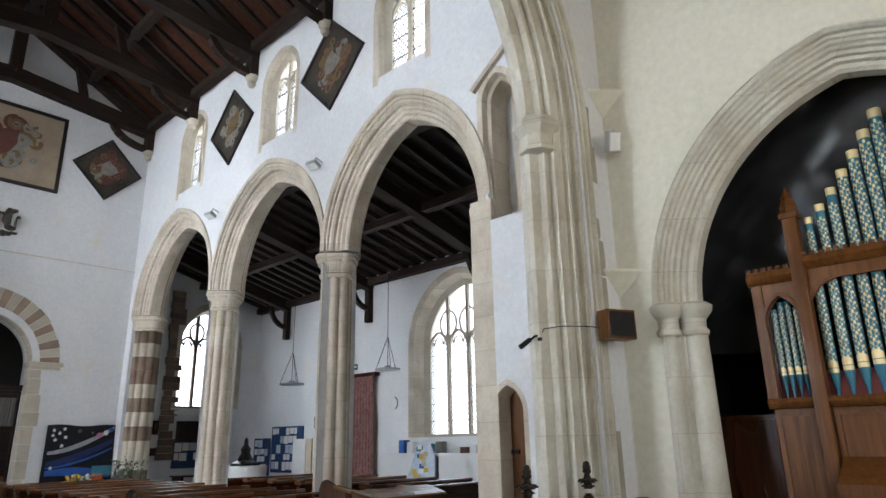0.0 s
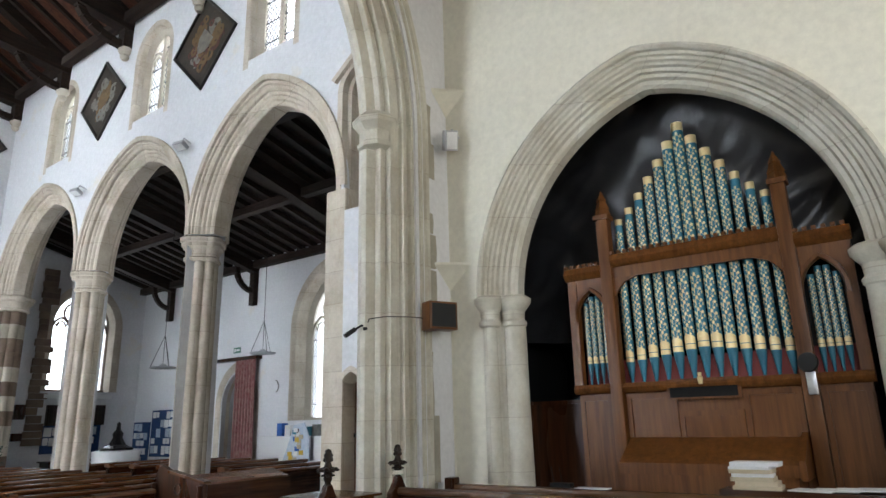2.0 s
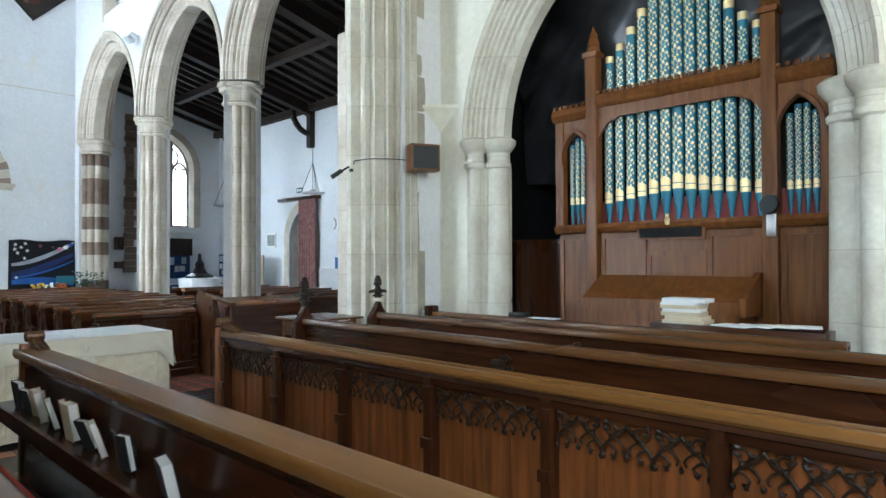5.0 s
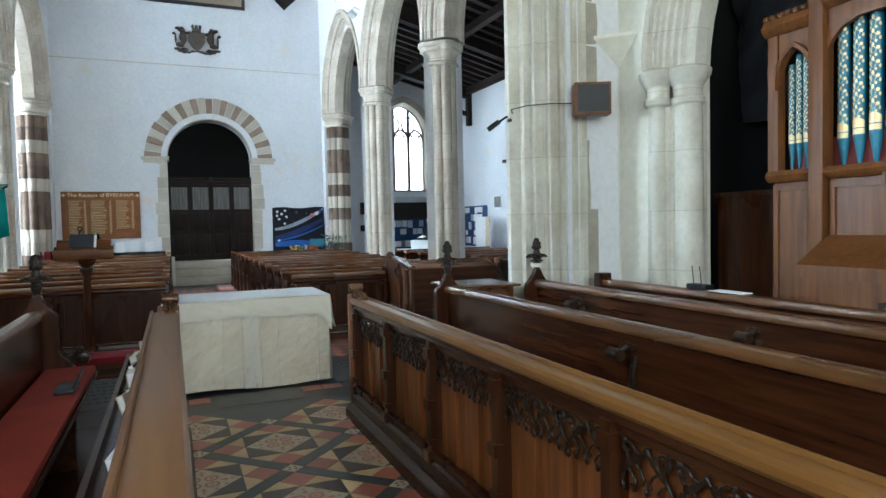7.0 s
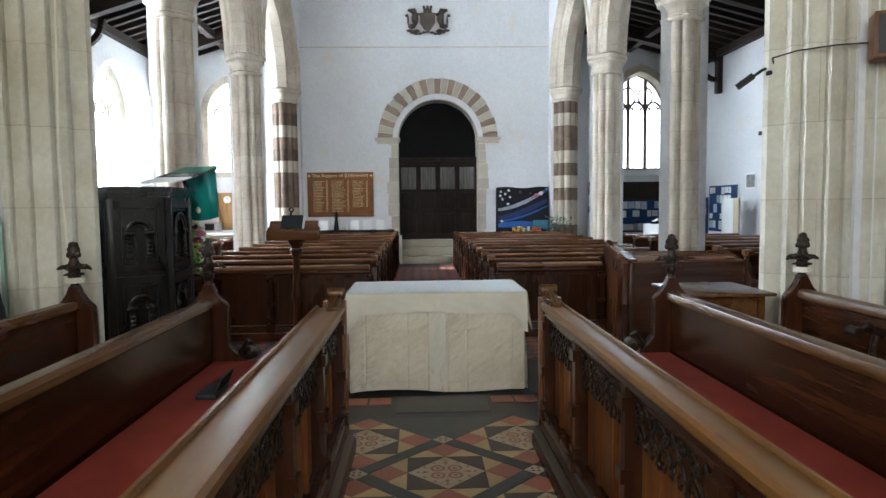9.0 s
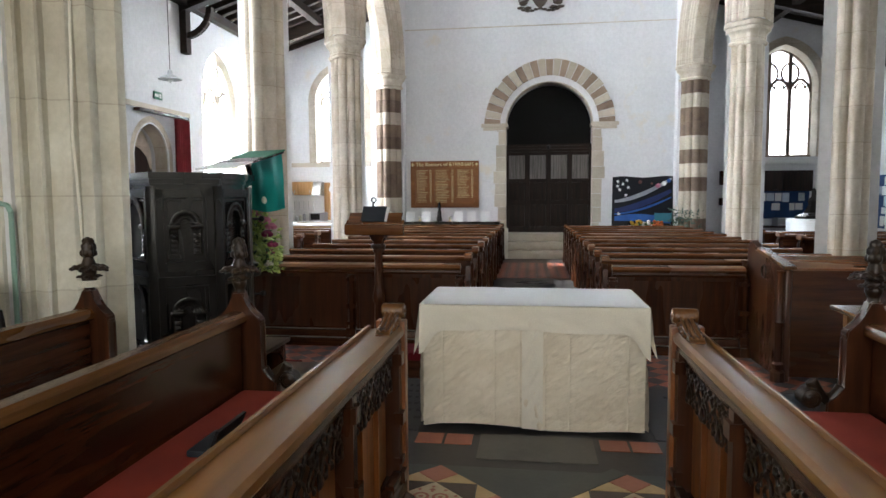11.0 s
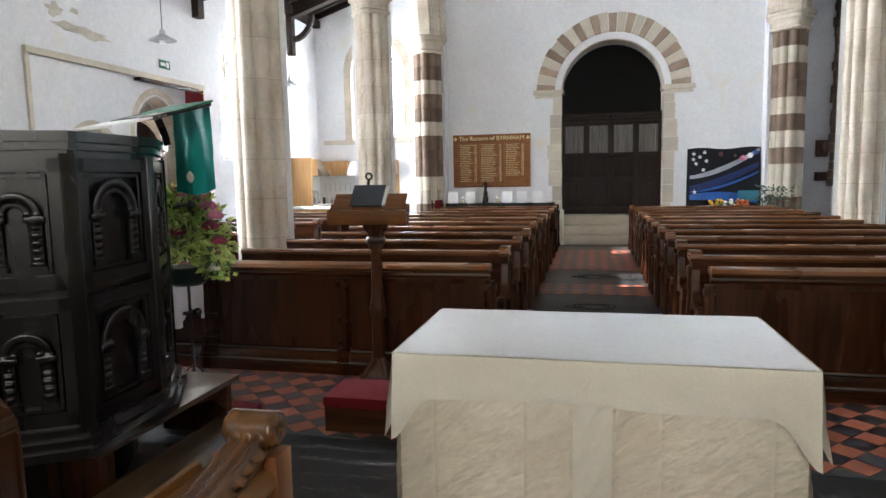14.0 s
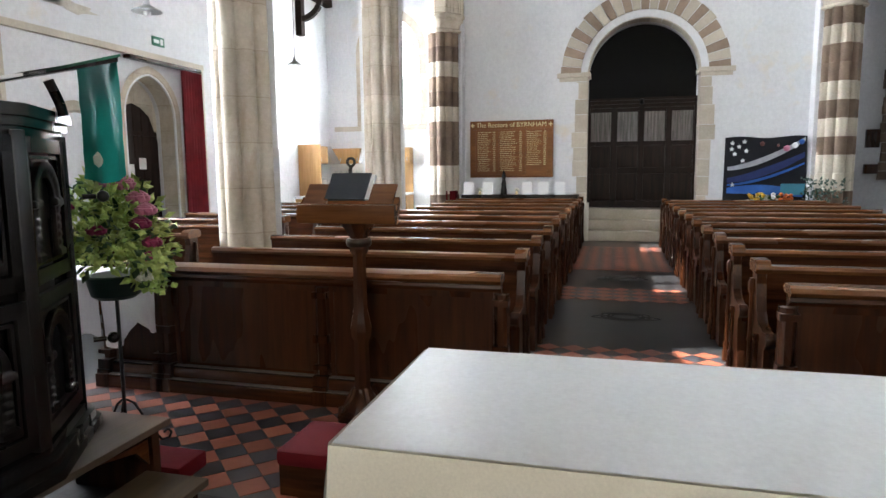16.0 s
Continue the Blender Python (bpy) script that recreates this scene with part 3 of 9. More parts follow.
# steps up to the tower
t = thing("tower_steps", "three worn pale stone steps up to the tower", "steps", (XW, TA, 0))
for i in range(3):
    part("step", boxes((XW - 0.6, TA - 1.16, 0.21 * i, XW + 0.85 - 0.34 * i, TA + 1.16, 0.21 * i + 0.21), bevel=0.015), M_PALE, t)
structure("string_course", boxes((XW, YS, 6.195, XW + 0.02, YN, 6.215)), M_STONE, "thin dark string course")
# brown toothing by the aisle end window
t = thing("stone_toothing", "ragged brown ironstone toothing on the aisle end wall", "stonework", (XA, 9.0, 0))
z = 1.2
while z < 6.4:
    h = rng.uniform(0.16, 0.24)
    part("stone_block", boxes((XA + 0.001, 8.72 + rng.uniform(-0.04, 0.04), z, XA + 0.10, 8.98 + rng.choice((0.0, 0.14, 0.22)), z + h - 0.01)), M_IRON, t)
    z += h

# toothing of rough stone round the rood stair openings and corbels on the chancel wall
for zc, nm in ((3.35, "stone_bracket"), (5.55, "stone_bracket")):
    t = thing(nm, "small plain stone bracket on the cream wall", "bracket", (-3.36, 6.40, zc))
    bm = bmesh.new()
    pts = [bm.verts.new(p) for p in ((-3.355, 6.395, zc - 0.26), (-3.355, 6.395, zc), (-3.06, 6.395, zc), (-3.355, 6.10, zc), (-3.355, 6.395, zc + 0.03), (-3.06, 6.395, zc + 0.03), (-3.355, 6.10, zc + 0.03))]
    for f in ((0, 2, 3), (0, 3, 1), (0, 1, 2), (2, 5, 6, 3), (4, 6, 5), (1, 3, 6, 4), (1, 4, 5, 2)):
        bm.faces.new([pts[i] for i in f])
    part("slab", bm, M_CREAM, t)

# string course joints and hood of the rood loft opening
t = thing("rood_hood", "sloping stone hood over the rood loft opening", "hood mould", (-5, YN, 7))
part("hood", prism(bmesh.new(), [(-5.56, 6.66), (-5.50, 6.60), (-4.69, 7.22), (-4.69, 7.32)], "y", YN - 0.07, YN + 0.02), M_STONE, t)
structure("rood_jambs", moulding("x", -5.10, 0.28, 6.4, 0.42, [(0.10, YN - 0.006), (0.0, YN - 0.006), (-0.015, YN + 0.10), (-0.07, YN + 0.12), (-0.07, YN + 0.5)], zbase=4.55), M_STONE, "stone jambs of the rood loft opening")
structure("rood_backing", boxes((-5.5, YN + 0.5, 4.4, -4.6, YN + 0.6, 7.2)), M_NAVE, "blocked back of the rood loft opening")
structure("rood_door_jambs", moulding("x", -5.14, 0.24, 1.95, 0.36, [(0.07, YN - 0.006), (0.0, YN - 0.006), (-0.03, YN + 0.08), (-0.03, YN + 0.3)], zbase=0.0), M_STONE, "chamfered stone door frame")
t = thing("door", "narrow brown plank door in a pointed stone frame", "door", (-5.14, YN + 0.25, 0))
bm = bmesh.new()
prism(bm, [(-5.14 - 0.235, 0.36), (-5.14 + 0.235, 0.36)] + [(u, z) for u, z in arch_pts(-5.14, 0.235, 1.95, 0.355, 0, 8)][::-1], "y", YN + 0.24, YN + 0.29)
part("leaf", bm, M_ORGAN, t)
part("latch", boxes((-5.36, YN + 0.22, 1.45, -5.16, YN + 0.245, 1.50)), M_BLACK, t, "black iron latch")


# ---- windows ----
def window(name, along, v, c, w, sill, spring, R, lights, label, lattice, stone=None, depth=0.14, out=1):
    """Stone frame, mullions with pointed light heads, panes and leading at depth v."""
    stone = stone or M_PALE
    t = thing(name, label, "window", (c, v, sill) if along == "x" else (v, c, sill))

    def P(u, d, z):
        return (u, v + out * d, z) if along == "x" else (v + out * d, u, z)

    def bar(bm, a, b, r0):
        (u0, z0), (u1, z1) = a, b
        L = math.hypot(u1 - u0, z1 - z0)
        if L < 1e-4:
            return
        nu, nz = -(z1 - z0) / L * r0, (u1 - u0) / L * r0
        vs = [bm.verts.new(P(u0 + s * nu, d, z0 + s * nz)) for d in (-r0, r0) for s in (-1, 1)] + [bm.verts.new(P(u1 + s * nu, d, z1 + s * nz)) for d in (-r0, r0) for s in (-1, 1)]
        for q in ((0, 1, 5, 4), (1, 3, 7, 5), (3, 2, 6, 7), (2, 0, 4, 6), (0, 2, 3, 1), (4, 5, 7, 6)):
            bm.faces.new([vs[i] for i in q])
    frame_prof = [(0.02, v - out * depth), (-0.05, v - out * depth * 0.6), (-0.10, v - out * 0.03), (-0.10, v + out * 0.04), (0.02, v + out * 0.1)]
    part("window_frame", moulding(along, c, w, spring, R, frame_prof, zbase=sill), stone, t)
    bm = bmesh.new()
    lo, hi = P(c - w, -depth, sill - 0.03), P(c + w, 0.08, sill + 0.07)
    block(bm, min(lo[0], hi[0]), min(lo[1], hi[1]), sill - 0.03, max(lo[0], hi[0]), max(lo[1], hi[1]), sill + 0.07)
    part("window_sill", bm, stone, t)
    wi = w - 0.08
    step = 2 * wi / lights
    for i in range(1, lights):
        u = c - wi + step * i
        bm = bmesh.new()
        zt = head_of(c, w, spring, R, u)
        for r0, d0, d1 in ((0.045, -0.05, 0.05),):
            a, b = P(u - r0, d0, sill), P(u + r0, d1, zt)
            block(bm, min(a[0], b[0]), min(a[1], b[1]), sill, max(a[0], b[0]), max(a[1], b[1]), zt)
        part("mullion", bm, stone, t)
    bm = bmesh.new()
    zl = spring - 0.1
    for i in range(lights):
        uc = c - wi + step * (i + 0.5)
        hw = step / 2 - 0.02
        pts = arch_pts(uc, hw, zl, hw * 1.5, 0, 6)
        for a, b in zip(pts, pts[1:]):
            bar(bm, a, b, 0.032)
        ct = arch_pts(uc, hw * 0.5, zl + hw * 0.35, hw * 0.7, 0, 4)
        for a, b in zip([pts[3]] + ct, ct + [pts[-4]]):
            bar(bm, a, b, 0.018)
    if lights > 2:
        for i in range(lights - 1):
            uc = c - wi + step * (i + 1)
            zc = zl + step * 0.95
            if head_of(c, w, spring, R, uc) > zc + 0.35:
                pts = arch_pts(uc, step * 0.42, zc, step * 0.55, 0, 5)
                lowr = [(u, 2 * zc - z + 0.0) for u, z in pts]
                for line in (pts, lowr):
                    for a, b in zip(line, line[1:]):
                        bar(bm, a, b, 0.026)
    part("tracery", bm, stone, t)
    for i in range(lights):
        u0, u1 = c - wi + step * i, c - wi + step * (i + 1)
        bm = bmesh.new()
        n = 6
        tops = [(u0 + (u1 - u0) * k / n, head_of(c, w, spring, R, min(max(u0 + (u1 - u0) * k / n, c - w), c + w))) for k in range(n + 1)]
        poly = [(u0, sill + 0.06), (u1, sill + 0.06)] + tops[::-1]
        prism(bm, poly, "y" if along == "x" else "x", v + out * 0.004, v + out * 0.010) if along == "x" else prism(bm, poly, "x", v + out * 0.004, v + out * 0.010)
        p = part("pane", bm, M_GLASS, t)
        p.visible_shadow = False
        bm = bmesh.new()
        if lattice == "diamond":
            s = 0.13
            zmax = spring + 0.1
            for k in range(-40, 60):
                for sg in (1, -1):
                    # a slanting lead, clipped to the light
                    ub, zb = (u0, sill + k * s) if sg > 0 else (u1, sill + k * s)
                    ue = u1 if sg > 0 else u0
                    ze = zb + abs(ue - ub) * 1.35
                    if ze <= sill + 0.07 or zb >= zmax:
                        continue
                    f0 = max(0.0, (sill + 0.07 - zb) / (ze - zb))
                    f1 = min(1.0, (zmax - zb) / (ze - zb))
                    bar(bm, (ub + (ue - ub) * f0, zb + (ze - zb) * f0), (ub + (ue - ub) * f1, zb + (ze - zb) * f1), 0.005)
        z = sill + 0.4
        while z < spring + 0.3:
            bar(bm, (u0, z), (u1, z), 0.009)
            z += 0.42
        if lattice == "square":
            for k in (1, 2):
                u = u0 + (u1 - u0) * k / 3
                bar(bm, (u, sill + 0.07), (u, spring + 0.2), 0.006)
        part("leading", bm, M_LEAD, t)
    return t


c, w, s0, zs, R = NWIN[0]
window("aisle_window", "x", YNA + 0.42, c, w - 0.12, s0, zs, R - 0.12, 4, "four-light traceried window with diamond leaded panes", "diamond")
window("aisle_window", "y", XA - 0.35, 10.1, 0.95, 2.75, 4.75, 1.25, 3, "traceried window in dark stone with small panes", "square", M_IRON, out=-1)
for c, w, s0, zs, R in SWIN:
    window("aisle_window", "x", YSA - 0.45, c, w - 0.05, s0, zs, R - 0.05, 3, "bright three-light traceried window", "square", out=-1)
window("aisle_window", "y", XA - 0.35, -3.2, 0.80, 2.75, 4.7, 1.0, 2, "bright two-light window in pale stone", "plain", out=-1)
for c in CLERE:
    window("clerestory_window", "x", YN + 0.26, c, 0.58, 7.85, 9.25, 0.64, 2, "two-light clerestory window in a deep stone splay", "diamond")
    window("clerestory_window", "x", YS - 0.45, c, 0.74, 7.45, 9.2, 0.84, 2, "two-light clerestory window in a deep stone splay", "diamond", out=-1)
    structure("clerestory_surround", moulding("x", c, 0.60, 9.25, 0.66, [(0.13, YN - 0.004), (0.0, YN - 0.006), (-0.02, YN + 0.02), (-0.02, YN + 0.3)], zbase=7.7), M_STONE, "rough stone surround of a clerestory window")
structure("north_window_surround", moulding("x", NWIN[0][0], NWIN[0][1], NWIN[0][3], NWIN[0][4], [(0.16, YNA - 0.05), (0.10, YNA - 0.05), (0.0, YNA - 0.006), (-0.05, YNA + 0.1), (-0.10, YNA + 0.3)], zbase=NWIN[0][2]), M_STONE, "stone window surround")
structure("southwest_window_surround", moulding("y", -3.2, 0.80, 4.7, 1.0, [(0.22, XA + 0.006), (0.0, XA + 0.008), (-0.04, XA - 0.1), (-0.08, XA - 0.25)], zbase=2.75), M_STONE, "stone window surround")
structure("northwest_window_surround", moulding("y", 10.1, 0.95, 4.75, 1.25, [(0.22, XA + 0.04), (0.12, XA + 0.05), (0.0, XA + 0.008), (-0.04, XA - 0.1), (-0.08, XA - 0.25)], zbase=2.75), M_STONE, "stone window hood")
structure("sill_ledge", boxes((XA, -4.9, 2.62, XA + 0.06, -2.2, 2.75)), M_PALE, "stone sill ledge")


# ---- roofs ----
def beam(bm, a, b, w, h):
    """A squared timber from a to b."""
    a, b = Vector(a), Vector(b)
    d = (b - a).normalized()
    side = d.cross(Vector((0, 0, 1))).normalized() * (w / 2)
    up = side.cross(d).normalized() * (h / 2)
    vs = [bm.verts.new(p + i * side + j * up) for p in (a, b) for i in (-1, 1) for j in (-1, 1)]
    for q in ((0, 1, 3, 2), (4, 6, 7, 5), (0, 4, 5, 1), (2, 3, 7, 6), (0, 2, 6, 4), (1, 5, 7, 3)):
        bm.faces.new([vs[i] for i in q])
    return bm


for x in (XW + 0.15, -15.05, -12.1, -9.3, -6.6):
    t = thing("roof_truss", "dark oak tie beam truss with curved braces on corbels", "roof truss", (x, ymid, 10), "nave roof trusses")
    part("tie_beam", beam(beam(bmesh.new(), (x, YS, 10.35), (x, ymid, 10.75), 0.30, 0.36), (x, ymid, 10.75), (x, YN, 10.35), 0.30, 0.36), M_ROOF_Y, t)
    for s, y in ((1, YS), (-1, YN)):
        part("principal_rafter", beam(bmesh.new(), (x, y, 10.42), (x, ymid, RIDGE - 0.18), 0.24, 0.26), M_ROOF_Y, t)
        part("wall_post", boxes((x - 0.13, min(y, y + s * 0.2), 9.75, x + 0.13, max(y, y + s * 0.2), 10.3)), M_ROOF, t)
        bm = bmesh.new()
        pts = [(x, y + s * (0.15 + 1.0 * math.sin(a)), 9.8 + 0.62 * (1 - math.cos(a)) * 1.0) for a in (math.pi / 2 * i / 6 for i in range(7))]
        for a, b in zip(pts, pts[1:]):
            beam(bm, a, b, 0.16, 0.16)
        part("brace", bm, M_ROOF_Y, t)
        part("queen_strut", beam(bmesh.new(), (x, y + s * 1.9, 10.62), (x, y + s * 2.2, 11.75), 0.18, 0.18), M_ROOF, t)
    part("king_post", boxes((x - 0.12, ymid - 0.14, 10.9, x + 0.12, ymid + 0.14, RIDGE - 0.05)), M_ROOF, t)
    for y, s in ((YS, 1), (YN, -1)):
        bm = turned(bmesh.new(), x, y + s * 0.08, [(9.48, 0.06), (9.54, 0.10), (9.60, 0.09), (9.66, 0.14), (9.75, 0.15)], 10)
        tagged(part("stone_corbel", bm, M_PALE), "carved pale stone corbel under a roof post", "corbel", "roof corbels")
for y, z in ((YN - 0.16, 10.42), (YN - 1.8, 11.38), (ymid, 12.45), (YS + 1.8, 11.38), (YS + 0.16, 10.42)):
    tagged(part("purlin", beam(bmesh.new(), (XW, y, z), (CX0, y, z), 0.20, 0.20), M_ROOF), "dark oak purlin of the nave roof", "purlin", "nave purlins")
bm = bmesh.new()
x = XW + 0.4
while x < CX0:
    for y in (YN, YS):
        beam(bm, (x, y, 10.52), (x, ymid, 12.50), 0.09, 0.10)
    x += 0.55
tagged(part("common_rafters", bm, M_ROOF_Y), "rows of dark common rafters", "rafters", kind="stuff")
for yi, yo, nm in ((YN + T, YNA, "north"), (YS - T, YSA, "south")):
    s = 1 if yo > yi else -1
    bm = bmesh.new()
    x = XA + 0.2
    while x < CX0:
        beam(bm, (x, yi, 7.42), (x, yo + s * 0.1, 6.20), 0.13, 0.13)
        x += 0.46
    tagged(part("aisle_rafters", bm, M_ROOF_Y), "dark rafters of the lean-to aisle roof", "rafters", kind="stuff")
    for k in range(3):
        f = (0.04, 0.5, 0.97)[k]
        y, z = yi + (yo - yi) * f, 7.42 + (6.22 - 7.42) * f - 0.14
        tagged(part("aisle_purlin", beam(bmesh.new(), (XA, y, z), (CX0, y, z), 0.2, 0.2), M_ROOF), "dark oak beam along the aisle roof", "purlin", "aisle purlins")
    for x in (-18.5, -14.25, -9.8, -5.9):
        t = thing("aisle_truss", "dark oak aisle beam with a curved brace", "roof beam", (x, yo, 6), "aisle trusses")
        part("beam", beam(bmesh.new(), (x, yi, 7.2), (x, yo, 6.0), 0.24, 0.26), M_ROOF_Y, t)
        part("wall_post", boxes((x - 0.1, min(yo, yo - s * 0.16), 4.95, x + 0.1, max(yo, yo - s * 0.16), 6.0)), M_ROOF, t)
        bm = bmesh.new()
        pts = [(x, yo - s * (0.1 + 0.6 * math.sin(a)), 5.35 + 0.62 * (1 - math.cos(a))) for a in (math.pi / 2 * i / 6 for i in range(7))]
        for a, b in zip(pts, pts[1:]):
            beam(bm, a, b, 0.12, 0.13)
        part("brace", bm, M_ROOF_Y, t)

# ragged bare stone where the plaster stops at the pier
M_RAG = surface("bare weathered stone", (0.42, 0.39, 0.31), (0.34, 0.31, 0.25), rough=0.9, big=5, fine=30)
for sy, y0 in ((1, CA + CW + 0.60), (-1, CA - CW - 0.60)):
    rg = random.Random(17)
    z = 0.2
    while z < 4.9:
        h = rg.uniform(0.25, 0.5)
        w = rg.choice((0.03, 0.06, 0.10, 0.15))
        a, b = sorted((y0, y0 + sy * w))
        bm = prism(bmesh.new(), [(a, z), (b, z + rg.uniform(-0.03, 0.03)), (b + sy * rg.uniform(-0.02, 0.02), z + h / 2), (b, z + h - 0.012), (a, z + h - 0.006)], "x", CX1, CX1 + 0.005)
        structure("bare_stone", bm, M_RAG, "patch of bare stone beside the pier")
        z += h


# ---- materials of the furnishings ----
M_RED = surface("red cushion cloth", (0.28, 0.042, 0.026), (0.22, 0.033, 0.022), rough=0.9, big=3, fine=160, bump=0.25, spec=0.2)
M_CRIM = surface("crimson velvet", (0.135, 0.006, 0.011), (0.105, 0.005, 0.009), rough=0.9, big=4, fine=160, bump=0.2, spec=0.2)
M_CARVE = timber("carved oak", (0.006, 0.0034, 0.0020), (0.034, 0.019, 0.010), "z", 0.30, bump=0.3)
M_PANEL = timber("oak panel", (0.095, 0.032, 0.009), (0.30, 0.104, 0.029), "z", 0.30)
M_REST = timber("golden polished oak", (0.125, 0.054, 0.011), (0.215, 0.098, 0.022), "x", 0.34, scale=0.6, bump=0.03, gloss=0.3)
M_BLUE = surface("blue painted pipe", (0.022, 0.150, 0.225), (0.028, 0.185, 0.265), rough=0.4, big=5, fine=60, bump=0.05, vary=0.12)
M_GOLD = surface("gilding", (0.84, 0.70, 0.38), (0.74, 0.58, 0.29), rough=0.38, metal=0.3, big=6, fine=60, bump=0.1)
M_PIPERED = surface("dull red board", (0.20, 0.035, 0.03), rough=0.7)
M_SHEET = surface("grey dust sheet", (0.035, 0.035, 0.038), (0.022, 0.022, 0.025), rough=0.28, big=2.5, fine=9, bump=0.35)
M_PAPER = surface("paper", (0.80, 0.80, 0.79), (0.76, 0.76, 0.75), rough=0.8, big=3, fine=80, bump=0.05, vary=0.08)
M_MANILA = surface("buff paper", (0.62, 0.52, 0.36), rough=0.8, big=3, fine=80, vary=0.2)
M_BOOK = surface("dark book cloth", (0.016, 0.022, 0.030), (0.012, 0.016, 0.024), rough=0.55, big=6, fine=150)
M_IRONWORK = surface("black iron", (0.012, 0.012, 0.012), rough=0.45, metal=0.4, fine=60)
M_SILVER = surface("steel", (0.55, 0.55, 0.55), rough=0.3, metal=0.9)
M_GREY = surface("grey plastic", (0.45, 0.46, 0.47), rough=0.5)
M_WHITE = surface("white paint", (0.80, 0.80, 0.79), (0.77, 0.77, 0.76), rough=0.6, big=2, fine=40, bump=0.05)
M_GREEN = surface("green velvet", (0.008, 0.36, 0.32), (0.006, 0.28, 0.25), rough=0.75, big=5, fine=120, bump=0.15)
M_GREENTOP = surface("green cloth", (0.02, 0.16, 0.085), (0.015, 0.12, 0.07), rough=0.8, big=5, fine=120)
M_POT = surface("dark green bowl", (0.006, 0.022, 0.022), rough=0.35)
M_LEAFY = surface("yellow green leaf", (0.52, 0.60, 0.18), (0.28, 0.42, 0.09), rough=0.5, big=9, fine=40, vary=0.3)
M_LEAFD = surface("deep green leaf", (0.05, 0.11, 0.03), (0.03, 0.07, 0.02), rough=0.45, big=9, fine=40)
M_LEAFG = surface("grey green leaf", (0.10, 0.15, 0.12), (0.05, 0.09, 0.07), rough=0.55, big=9, fine=40)
M_PINK = surface("pink petal", (0.62, 0.22, 0.30), (0.50, 0.13, 0.22), rough=0.6, big=12, fine=60)
M_MAGENTA = surface("magenta petal", (0.30, 0.015, 0.09), (0.20, 0.010, 0.06), rough=0.6, big=12, fine=60)
M_CREAMPETAL = surface("white petal", (0.72, 0.72, 0.62), rough=0.6, big=12, fine=60)
M_SLATE = surface("slate tile", (0.055, 0.065, 0.065), (0.04, 0.048, 0.05), rough=0.4, big=4, fine=30, vary=0.25)
M_TRED = surface("red tile", (0.44, 0.145, 0.082), (0.35, 0.108, 0.062), rough=0.36, big=5, fine=30, vary=0.3)
M_TBUFF = surface("buff tile", (0.60, 0.44, 0.22), (0.51, 0.36, 0.17), rough=0.45, big=5, fine=30, vary=0.2)
M_TBROWN = surface("brown tile", (0.085, 0.055, 0.045), (0.06, 0.042, 0.036), rough=0.42, big=5, fine=30, vary=0.25)
M_TBLACK = surface("black tile", (0.055, 0.062, 0.074), (0.040, 0.045, 0.056), rough=0.33, big=5, fine=30, vary=0.3)
M_TDECO = surface("patterned buff tile", (0.52, 0.44, 0.30), (0.42, 0.35, 0.23), rough=0.42, big=8, fine=30, vary=0.15)


def scroll(bm, cx, cz, y0, y1, r, turns=1.3, start=0.0, way=1, thick=0.4):
    """A volute: a flat spiral band pushed along y."""
    n = int(14 * turns)
    pts = [(cx + way * (r * (1 - 0.62 * i / n)) * math.cos(start + 2 * math.pi * turns * i / n), cz + (r * (1 - 0.62 * i / n)) * math.sin(start + 2 * math.pi * turns * i / n)) for i in range(n + 1)]
    w = r * thick / 2
    out, inn = [], []
    for (x, z) in pts:
        d = Vector((x - cx, z - cz)).normalized()
        out.append((x + d.x * w, z + d.y * w)), inn.append((x - d.x * w, z - d.y * w))
    for i in range(n):
        prism(bm, [out[i], out[i + 1], inn[i + 1], inn[i]], "y", y0, y1)
    return bm


def leaf_lump(bm, c, out, up, L, w):
    """A curled carved leaf: three lumps along a bent line, with lobes at its sides."""
    c, out, up = Vector(c), Vector(out).normalized(), Vector(up)
    side = out.cross(up).normalized()
    for k, f in ((0.0, 0.55), (0.35, 0.8), (0.7, 0.75), (1.0, 0.5)):
        p = c + out * (L * k) + up * (L * (0.5 * k - 0.55 * k * k))
        blob(bm, p, w * f, w * f, w * f * 0.8, 1, 0.3)
        if 0 < k < 1:
            for sg in (-1, 1):
                blob(bm, p + side * (sg * w * 0.75) - up * (w * 0.25), w * 0.42, w * 0.42, w * 0.36, 1, 0.4)


# ---- choir ----
PLAT = 0.16
for nm, y0, y1, x1 in (("north", 3.80, 6.39, 5.9), ("south", -0.69, 2.06, 1.4)):
    structure("platform_" + nm, boxes((-3.32, y0, 0.0, x1, y1, PLAT)), M_OAK, "boarded platform under the choir stalls")


